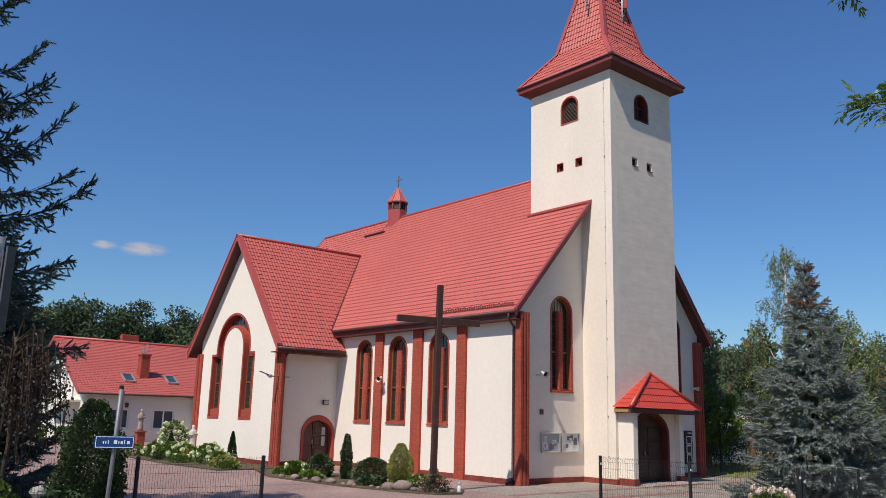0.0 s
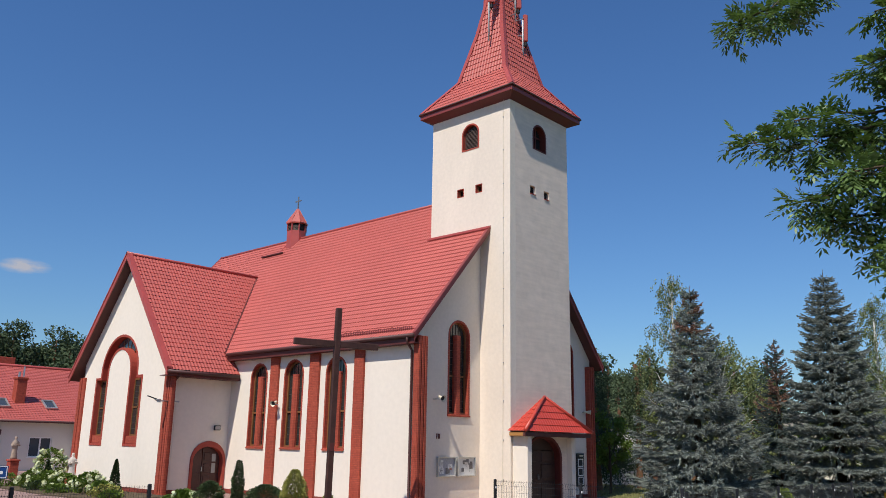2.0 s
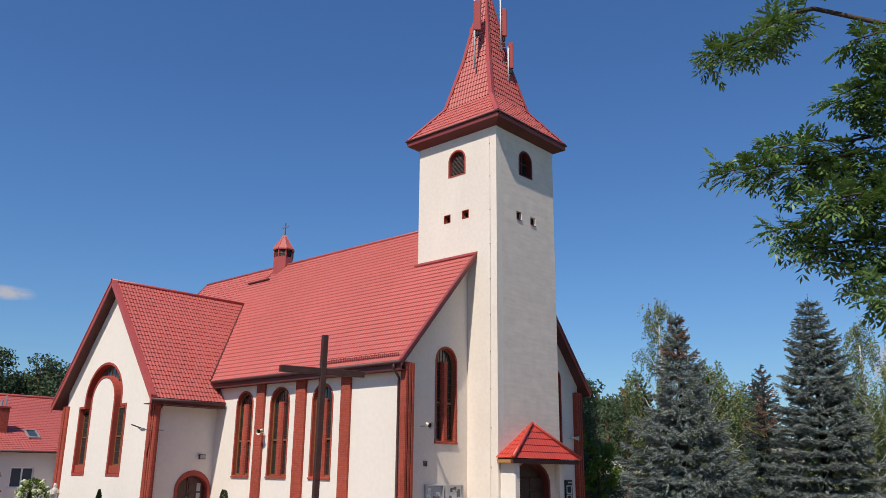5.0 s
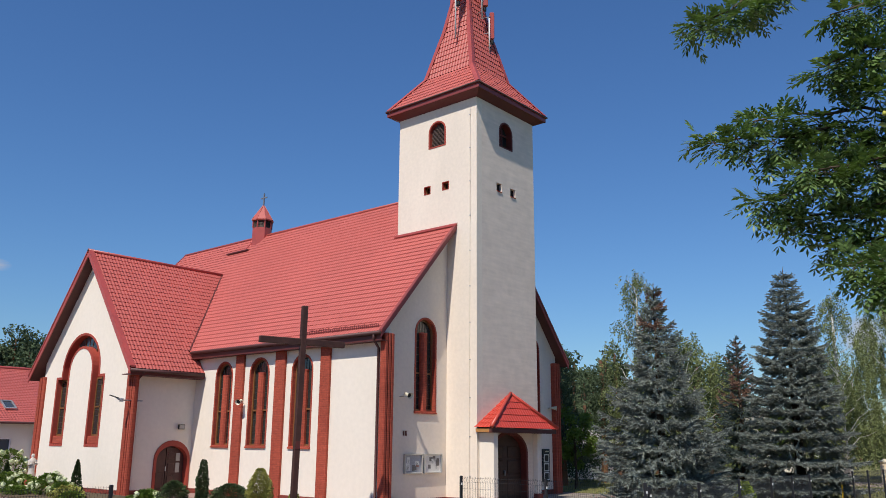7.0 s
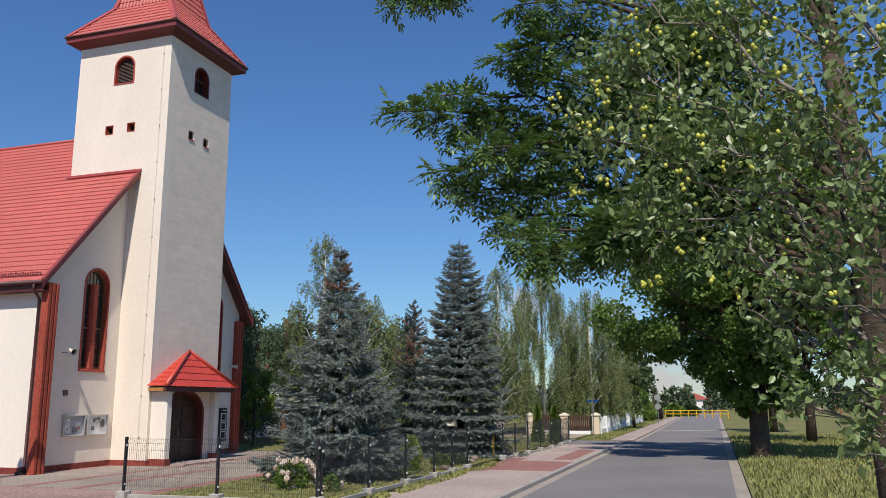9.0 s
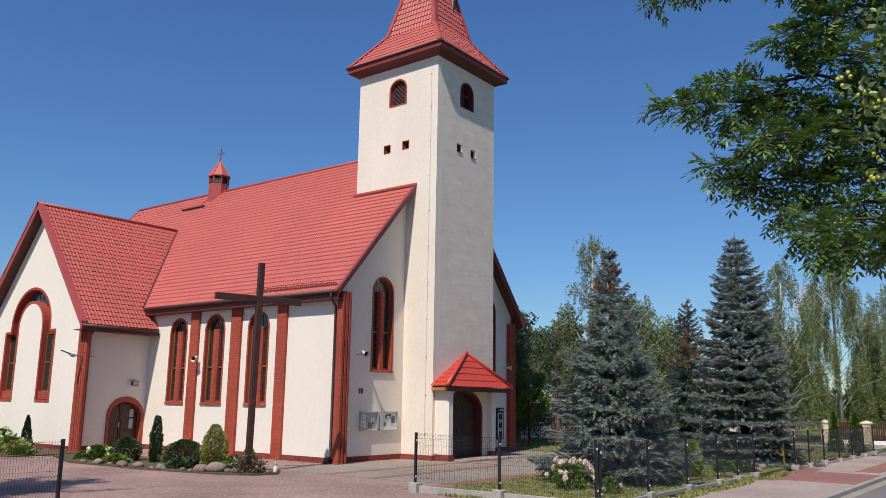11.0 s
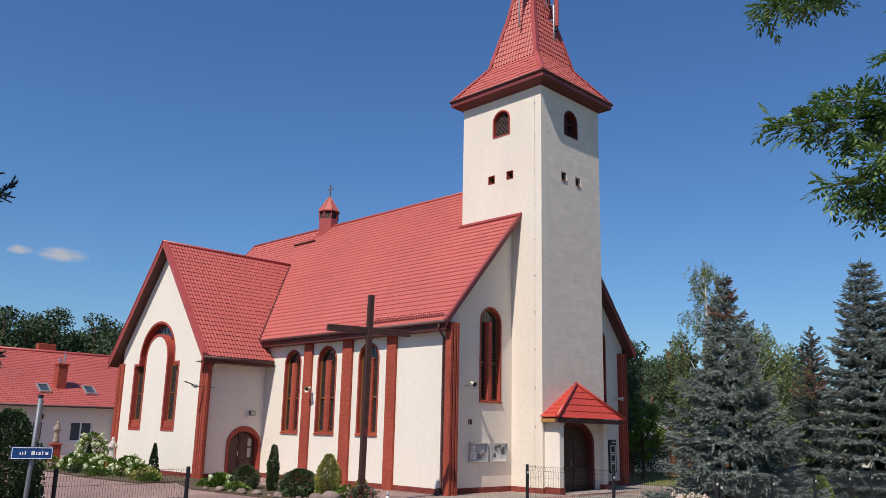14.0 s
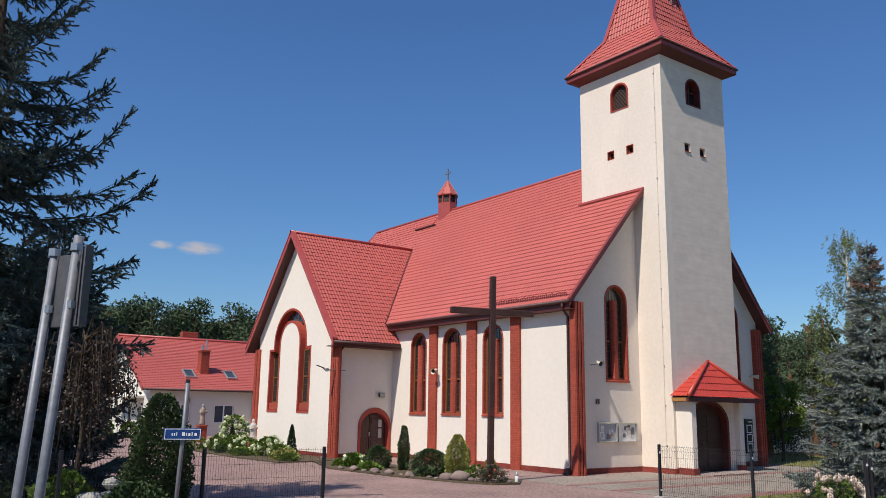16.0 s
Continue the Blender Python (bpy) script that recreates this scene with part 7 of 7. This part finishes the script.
rs = random.Random(8)
edge = [(-6.3, 6.0), (-6.2, 4.4), (-6.1, 2.4), (-5.75, 0.6), (-5.3, -0.9), (-4.6, -1.8)]
k = 0
for (xa, ya), (xb, yb) in zip(edge, edge[1:]):
    for i in range(4):
        t = (i + rs.uniform(0.1, 0.9)) / 4
        boulder(xa + (xb - xa) * t + rs.uniform(0, 0.25), ya + (yb - ya) * t, rs.choice((0.08, 0.10, 0.13, 0.18)), 200 + k)
        k += 1
boulder(-5.25, -0.35, 0.30, 300)
boulder(-5.5, 0.05, 0.24, 301)
for x, y, s, q in ((8.0, -12.2, 0.18, 310), (9.0, -12.0, 0.22, 311), (10.0, -12.3, 0.16, 312), (8.5, -12.6, 0.13, 313), (5.3, -12.6, 0.16, 314), (-3.9, 11.25, 0.12, 315), (11.6, -12.2, 0.15, 316)):
    boulder(x, y, s, q)


# ---- parish house ----
house = thing("parish_house", "pale parish house with red tiled roof", "house", (4, 44, 0))
HX0, HX1, HY0, HY1 = -2.9, 16.0, 40.0, 54.5
HE, HR = 3.45, 7.75
wins = [(2.88, 0.78), (-0.5, 0.72), (7.2, 0.72), (10.8, 0.72)]
rect = lambda c, h, z0, z1: [(c - h, z0), (c + h, z0), (c + h, z1), (c - h, z1)]
part("wall", holed([(HX0, 0), (HX1, 0), (HX1, 3.5), (HX0, 3.5)], [rect(c, h, 0.95, 2.32) for c, h in wins], FACE_Y(HY0), (0, 0.3, 0)), HOUSEWALL, house, fix=False)
hm = (HY0 + HY1) / 2
part("wall", Mesh().prism([(HX0, HY0 + 0.31, 0), (HX0, HY1, 0), (HX0, HY1, 3.5), (HX0, hm, HR - 0.2), (HX0, HY0 + 0.31, 3.55)], (0.3, 0, 0)).box(HX1 - 0.3, HX1, HY0 + 0.31, HY1, 0, 3.4).box(HX0 + 0.31, HX1 - 0.31, HY1 - 0.3, HY1, 0, 3.4), HOUSEWALL, house)
for c, h in wins:
    w = part("window", band(rect(c, h, 0.95, 2.32), rect(c, h - 0.07, 1.02, 2.25), FACE_Y(HY0 + 0.08), (0, 0.07, 0)), WHITE, house, "white framed window")
    part("mullion", Mesh().box(c - 0.05, c + 0.05, HY0 + 0.07, HY0 + 0.15, 1.02, 2.25), WHITE, w)
    part("pane", Mesh().box(c - h + 0.06, c + h - 0.06, HY0 + 0.11, HY0 + 0.12, 1.0, 2.26), PANE, w)
    part("window_sill", Mesh().chamfer(c - h - 0.08, c + h + 0.08, HY0 - 0.1, HY0 + 0.06, 0.88, 0.945, 0.01), WHITE, w)
oy, ox = 0.65, 0.75
hs = (HR - HE) / (hm - HY0 + oy)
hl = math.hypot(hm - HY0 + oy, HR - HE)
m = tiles((HX0 - ox, HY0 - oy, HE), (1, 0, 0), (0, 1, hs), hl, lambda v: (0, HX1 - HX0 + ox), seg=4, wave=0.22)
tiles((HX0 - ox, HY1 + oy, HE), (1, 0, 0), (0, -1, hs), hl, lambda v: (0, HX1 - HX0 + ox), seg=3, wave=0.3, m=m)
part("roof", m, ROOF, house, "red tiled saddle roof", fix=False)
dk = Mesh()
for s in (1, -1):
    fy = lambda y: y if s > 0 else 2 * hm - y
    dk.add([(x, fy(y), z + dz) for dz in (-0.14, -0.01) for x, y, z in ((HX0 - ox + 0.02, HY0 - oy, HE), (HX1, HY0 - oy, HE), (HX1, hm, HR), (HX0 - ox + 0.02, hm, HR))], [(3, 2, 1, 0), (4, 5, 6, 7), (0, 1, 5, 4), (2, 3, 7, 6), (3, 0, 4, 7)])
part("roof_deck", dk, SOFFIT, house)
rk = Mesh()
for s in (1, -1):
    fy = lambda y: y if s > 0 else 2 * hm - y
    rk.prism([(HX0 - ox - 0.04, fy(HY0 - oy), HE - 0.2), (HX0 - ox - 0.04, fy(hm), HR - 0.2), (HX0 - ox - 0.04, fy(hm), HR + 0.1), (HX0 - ox - 0.04, fy(HY0 - oy), HE + 0.1)], (0.06, 0, 0))
part("rake_board", rk, ROOFTRIM, house)
part("gutter", Mesh().tube([(HX0 - ox, HY0 - oy - 0.06, HE - 0.05), (HX1, HY0 - oy - 0.06, HE - 0.05)], 0.075, 8), GUTTER, house, smooth=True)
part("ridge_cap", Mesh().tube([(HX0 - ox, hm, HR + 0.05), (HX1, hm, HR + 0.05)], 0.12, 8), ROOFTRIM, house, smooth=True)


def roof_y(y):
    return HE + hs * (y - HY0 + oy)


ch = part("chimney", Mesh().chamfer(1.35, 2.05, 41.6, 42.3, roof_y(41.6) - 0.2, roof_y(41.6) + 1.75, 0.02).chamfer(1.29, 2.11, 41.54, 42.36, roof_y(41.6) + 1.75, roof_y(41.6) + 1.9, 0.02), BRICK, house, "red brick chimney")
part("flue", Mesh().tube([(1.55, 41.95, roof_y(41.6) + 1.8), (1.55, 41.95, roof_y(41.6) + 2.3)], 0.09, 8).tube([(1.85, 41.95, roof_y(41.6) + 1.8), (1.85, 41.95, roof_y(41.6) + 2.7)], 0.06, 8), ZINC, ch, "steel flue pipes")
part("chimney", Mesh().chamfer(1.9, 3.3, 48.0, 48.6, 6.5, 8.5, 0.03), BRICK, house)
for sx in (0.42, 3.75):
    u = Vector((0, 1, hs)).normalized()
    nr = Vector((0, -hs, 1)).normalized()
    o = Vector((sx, 40.9, roof_y(40.9) + 0.05))
    place = lambda a, b: tuple(o + Vector((a, 0, 0)) + u * b)
    sk = part("skylight", band([(-0.42, 0), (0.42, 0), (0.42, 1.25), (-0.42, 1.25)], [(-0.33, 0.1), (0.33, 0.1), (0.33, 1.15), (-0.33, 1.15)], place, nr * 0.12), ALU, house, "roof window with grey frame")
    part("pane", Mesh().prism([place(a, b) for a, b in ((-0.33, 0.1), (0.33, 0.1), (0.33, 1.15), (-0.33, 1.15))], nr * 0.05), PANE, sk)
timb = Mesh()
for yy, zz in ((43.2, 5.0), (45.2, 6.2), (47.25, 7.2), (49.3, 6.2), (51.3, 5.0)):
    timb.box(HX0 - 0.06, HX0 - 0.002, yy - 0.07, yy + 0.07, 3.0, zz)
timb.box(HX0 - 0.06, HX0 - 0.002, 42.6, 51.9, 5.0, 5.14)
part("gable_timber", timb, mat("grey_timber", (0.30, 0.29, 0.28), 0.7), house, "grey gable timbers")
for yy in (42.0, 44.6):
    w = part("window", band(rect(yy, 0.45, 0.7, 2.2), rect(yy, 0.38, 0.78, 2.12), FACE_X(HX0 - 0.05), (0.04, 0, 0)), WHITE, house)
    part("pane", Mesh().box(HX0 - 0.03, HX0 - 0.01, yy - 0.38, yy + 0.38, 0.78, 2.12), PANE, w)
bal = part("balcony", Mesh().chamfer(HX0 - 1.2, HX0 - 0.002, 41.2, 46.6, 2.75, 2.92, 0.02), HOUSEWALL, house, "small pale balcony")
pieces("balcony_rail", [Mesh().box(HX0 - 1.2, HX0 - 1.15, 41.2, 46.6, 3.6, 3.66), Mesh().box(HX0 - 1.18, HX0 - 1.16, 41.25, 41.30, 2.92, 3.6), Mesh().box(HX0 - 1.18, HX0 - 1.16, 46.5, 46.55, 2.92, 3.6)], REDPAINT, bal)
part("wall_lamp", Mesh().chamfer(-0.1, 0.12, HY0 - 0.16, HY0 - 0.002, 2.45, 2.8, 0.02), GUTTER, house)
part("annex", Mesh().box(5.2, 9, 37.2, 39.9, 0, 2.5), HOUSEWALL, house)
part("annex_roof", Mesh().prism([(4.6, 36.8, 2.55), (9.6, 36.8, 2.55), (9.6, 39.95, 4.4), (6.0, 39.95, 4.4)], (0, 0, 0.12)), ROOF, house)


# ---- statues ----
def statue(x, y, z, h, seed, material, label):
    """A draped standing figure as one plain shape."""
    m = Mesh().lathe(x, y, [(0.15 * h, z), (0.145 * h, z + 0.10 * h), (0.115 * h, z + 0.35 * h), (0.12 * h, z + 0.52 * h), (0.135 * h, z + 0.68 * h), (0.12 * h, z + 0.79 * h), (0.05 * h, z + 0.84 * h), (0.062 * h, z + 0.88 * h), (0.068 * h, z + 0.93 * h), (0.05 * h, z + 0.985 * h), (0.01 * h, z + h)], 12, 1.0, 0.8)
    m.tube([(x - 0.12 * h, y, z + 0.74 * h), (x - 0.17 * h, y - 0.06 * h, z + 0.58 * h), (x - 0.05 * h, y - 0.13 * h, z + 0.60 * h)], [0.045 * h, 0.04 * h, 0.03 * h], 8)
    m.tube([(x + 0.12 * h, y, z + 0.74 * h), (x + 0.17 * h, y - 0.05 * h, z + 0.60 * h), (x + 0.07 * h, y - 0.13 * h, z + 0.66 * h)], [0.045 * h, 0.04 * h, 0.03 * h], 8)
    return solid("statue", m, material, label, "statue", smooth=True)


solid("pedestal", Mesh().chamfer(-2.95, -2.45, 29.2, 29.7, 0, 0.95, 0.02).chamfer(-3.0, -2.4, 29.15, 29.75, 0.95, 1.05, 0.02).chamfer(-3.02, -2.38, 29.13, 29.77, 0, 0.12, 0.02), BRICK, "red brick statue pedestal", "pedestal")
statue(-2.7, 29.45, 1.05, 1.3, 1, STATUEBROWN, "weathered brown draped statue on a brick pedestal")
solid("pedestal", Mesh().chamfer(-4.24, -3.64, 18.5, 19.1, 0, 0.42, 0.02), BRICK, "low red brick statue pedestal", "pedestal")
statue(-3.94, 18.8, 0.42, 1.2, 2, STATUE, "pale painted draped statue among the hydrangeas")
gx, gy = at(13.9, 17.0)
gm = Mesh()
rk = random.Random(77)
for _ in range(10):
    a = rk.uniform(0, 6.28)
    z = rk.uniform(0.0, 0.7)
    s = 0.2 + 0.12 * rk.random()
    cx, cy = gx + 0.25 * math.cos(a), gy + 0.25 * math.sin(a)
    gm.lathe(cx, cy, [(s * 0.5, z - 0.02), (s, z + s * 0.4), (s * 0.8, z + s * 0.8), (s * 0.2, z + s)], 7)
solid("stone_grotto", gm, CONCRETE, "small grotto of piled grey stones", "grotto")
solid("lawn_left", Mesh().box(-23.6, -11.5, 30, 46, 0.002, 0.03).box(-23.6, -19.2, -6.3, 4, 0.002, 0.02).box(-19.2, -15.2, -6.0, -3.0, 0.007, 0.02), LAWN, "lawn beside the parish house", "grass", kind="structure")
shrub("shrub", "round dark bush on the far lawn", -13.6, 33, 1.5, 1.3, 1.3, 121, HEDGELEAF, 1200, 0.16)
shrub("shrub", "yellow green bush by the parish house", -6.5, 38.5, 1.3, 1.0, 1.0, 122, LIMELEAF, 900, 0.15)
shrub("shrub", "yellow green conifer by the parish house", -5.0, 37, 1.0, 0.7, 0.7, 123, LIMELEAF, 700, 0.15)

# ---- neighbours along the street ----
for x, y in ((35.9, -8.9), (35.9, -11.35), (36.5, -13.45)):
    th = thing("gate_pillar", "pale plastered gate pillar with a cap", "pillar", (x, y, 0), group="gate pillars")
    part("shaft", Mesh().chamfer(x - 0.25, x + 0.25, y - 0.25, y + 0.25, 0, 1.28, 0.02), CREAM, th)
    part("cap", Mesh().add([(x - 0.32, y - 0.32, 1.28), (x + 0.32, y - 0.32, 1.28), (x + 0.32, y + 0.32, 1.28), (x - 0.32, y + 0.32, 1.28), (x - 0.32, y - 0.32, 1.36), (x + 0.32, y - 0.32, 1.36), (x + 0.32, y + 0.32, 1.36), (x - 0.32, y + 0.32, 1.36), (x, y, 1.5)], [(3, 2, 1, 0), (0, 1, 5, 4), (1, 2, 6, 5), (2, 3, 7, 6), (3, 0, 4, 7), (4, 5, 8), (5, 6, 8), (6, 7, 8), (7, 4, 8)]), OFFWHITE, th)
pf = thing("picket_fence", "dark wooden picket fence between pale pillars", "fence", (36, -11, 0))
for ya, yb in ((-11.05, -9.2), (-13.1, -11.65)):
    y = ya
    while y < yb:
        part("slat", Mesh().box(35.88, 35.92, y, y + 0.09, 0.28, 1.25 + 0.1 * math.sin((y - ya) / (yb - ya) * math.pi)), CROSSWOOD, pf)
        y += 0.13
    part("rail", Mesh().box(35.93, 35.98, ya, yb, 0.5, 0.58).box(35.93, 35.98, ya, yb, 1.0, 1.08), CROSSWOOD, pf)
    part("wall", Mesh().box(35.8, 36.0, ya - 0.04, yb + 0.04, 0, 0.26), WHITE, pf)
wf = thing("white_fence", "white picket fence on a low wall along the street", "fence", (50, -13.6, 0))
x = 37.0
while x < 70:
    part("post", Mesh().box(x, x + 0.3, -13.75, -13.45, 0, 1.2), WHITE, wf)
    mm = Mesh().box(x + 0.3, x + 3.3, -13.68, -13.52, 0, 0.35)
    part("wall", mm, WHITE, wf)
    q = x + 0.45
    while q < x + 3.2:
        part("slat", Mesh().box(q, q + 0.10, -13.62, -13.58, 0.35, 1.1), WHITE, wf)
        q += 0.25
    x += 3.3
fs = thing("street_sign", "far street sign pole with two blue plates", "street sign", (33.7, -13.65, 0))
part("pole", Mesh().tube([(33.7, -13.65, 0), (33.7, -13.65, 2.4)], 0.035, 8), GREYPOLE, fs)
part("plate", Mesh().box(33.68, 33.70, -14.05, -13.7, 2.22, 2.36), SIGNBLUE, fs)
part("plate", Mesh().box(33.66, 33.68, -13.6, -13.28, 2.20, 2.34), SIGNBLUE, fs)
rs2 = thing("road_sign", "round road signs seen from behind on a pole", "road sign", (64.6, -15.85, 0))
part("pole", Mesh().tube([(64.6, -15.85, 0), (64.6, -15.85, 2.9)], 0.04, 8), GREYPOLE, rs2)
for z in (1.7, 2.6):
    part("disc", Mesh().tube([(64.55, -15.85, z), (64.52, -15.85, z)], 0.3, 16), ALU, rs2)
yr = thing("railing", "yellow steel railing at the end of the street", "railing", (93.5, -18, 0))
for i in range(9):
    part("post", Mesh().box(93.5, 93.58, -23 + i, -22.9 + i, 0, 1.0), YELLOW, yr)
for z in (0.5, 0.95):
    part("rail", Mesh().box(93.46, 93.5, -23, -14.9, z, z + 0.09), YELLOW, yr)
solid("marker_post", Mesh().tube([(11.4, -12.7, 0), (11.4, -12.7, 0.9)], 0.03, 8), YELLOW, "short yellow marker post on the lawn", "post")
gl = thing("garden_lamp", "short pale garden lamp beside the spruce", "lamp", (12.98, -2.71, 0))
part("stem", Mesh().tube([(12.98, -2.71, 0), (12.98, -2.71, 1.25)], 0.03, 8), BLACKBOX, gl)
part("shade", Mesh().lathe(12.98, -2.71, [(0.10, 1.25), (0.13, 1.45), (0.15, 1.5), (0.03, 1.56)], 12), OFFWHITE, gl, smooth=True)


def far_house(x, y, w, d, h, ridge, roof, label, rot=0):
    th = thing("house", label, "house", (x, y, 0))
    part("wall", Mesh().box(x - w / 2, x + w / 2, y - d / 2, y + d / 2, 0, h), HOUSEWALL, th)
    part("roof", Mesh().prism([(x - w / 2 - 0.5, y - d / 2 - 0.5, h - 0.1), (x - w / 2 - 0.5, y, ridge), (x - w / 2 - 0.5, y + d / 2 + 0.5, h - 0.1)], (w + 1, 0, 0)), roof, th)
    for k in range(3):
        q = x - w / 2 + w * (k + 0.5) / 3
        part("window", Mesh().box(q - 0.5, q + 0.5, y - d / 2 - 0.03, y - d / 2 - 0.002, 1.0, 2.2), PANE, th)
        qy = y - d / 2 + d * (k + 0.5) / 3
        part("window", Mesh().box(x - w / 2 - 0.03, x - w / 2 - 0.002, qy - 0.5, qy + 0.5, 1.0, 2.2), PANE, th)
    return th


far_house(262, -15.2, 9, 9, 2.7, 4.7, ROOF, "distant house with a red roof")
far_house(48, 2, 12, 9, 3.2, 5.2, CONCRETE, "pale neighbour house with a grey roof")
far_house(27, 10, 7, 6, 2.4, 3.6, CONCRETE, "low pale outbuilding behind the church")

# small summer cloud: flat card whose emission stands for sunlight on it
cm = bpy.data.materials.new("glowing_thin_cloud")
cm.use_nodes = True
n, l = cm.node_tree.nodes, cm.node_tree.links
geo, nz, rp = n.new("ShaderNodeTexCoord"), n.new("ShaderNodeTexNoise"), n.new("ShaderNodeValToRGB")
gr = n.new("ShaderNodeTexGradient")
gr.gradient_type = "SPHERICAL"
mp = n.new("ShaderNodeMapping")
mp.inputs["Location"].default_value, mp.inputs["Scale"].default_value = (-1, -1, -1), (2, 2, 2)
l.new(geo.outputs["Generated"], mp.inputs["Vector"])
l.new(mp.outputs[0], gr.inputs["Vector"])
nz.inputs["Scale"].default_value, nz.inputs["Detail"].default_value = 4.5, 7
l.new(geo.outputs["Generated"], nz.inputs["Vector"])
mu = n.new("ShaderNodeMath")
mu.operation = "MULTIPLY"
l.new(gr.outputs["Fac"], mu.inputs[0])
l.new(nz.outputs["Fac"], mu.inputs[1])
rp.color_ramp.elements[0].position, rp.color_ramp.elements[1].position = 0.08, 0.40
rp.color_ramp.elements[1].color = (0.75, 0.75, 0.75, 1)
l.new(mu.outputs[0], rp.inputs[0])
tb, mx = n.new("ShaderNodeBsdfTransparent"), n.new("ShaderNodeMixShader")
em = n.new("ShaderNodeEmission")
em.inputs["Color"].default_value, em.inputs["Strength"].default_value = (0.86, 0.80, 0.80, 1), 0.62
l.new(rp.outputs[0], mx.inputs[0])
l.new(tb.outputs[0], mx.inputs[1])
l.new(em.outputs[0], mx.inputs[2])
l.new(mx.outputs[0], n["Material Output"].inputs["Surface"])


def cloud(b, e, w, h, d=2400):
    p = bough(b, e, d)
    s = Vector((math.cos(radians(b)), -math.sin(radians(b)), 0))
    up = Vector((0, 0, 1))
    m = Mesh().add([p - s * w - up * h, p + s * w - up * h, p + s * w + up * h, p - s * w + up * h], [(0, 1, 2, 3)])
    ob = solid("cloud", m, cm, "small white fair weather cloud low in the sky", "cloud", kind="structure")
    ob.visible_shadow = False


cloud(16.9, 10.6, 62, 17)
cloud(19.4, 10.55, 120, 27)
cloud(26.5, 8.2, 50, 12)
cloud(77.5, 6.6, 120, 75)
cloud(80.5, 5.0, 110, 45)
cloud(74.5, 4.2, 90, 28)
cloud(86.5, 1.4, 330, 95)
cloud(83.5, 5.6, 150, 70)
cloud(92.0, 2.2, 260, 70)
shrub("hedge", "clipped green hedge at the end of the street", 80, -13.6, 2.0, 8.0, 0.9, 131, LIMELEAF, 5200, 0.30)
shrub("shrub", "reddish brown hedge piece by the far fence", 88, -14.4, 1.3, 2.2, 0.5, 132, COPPERLEAF, 900, 0.25)
shrub("shrub", "dark round bush beyond the yellow railing", 112, -17.5, 1.5, 2.0, 1.8, 133, HEDGELEAF, 2200, 0.35)
shrub("shrub", "green bush beyond the yellow railing", 104, -15.6, 1.6, 2.0, 1.5, 134, LIMELEAF, 1500, 0.3)
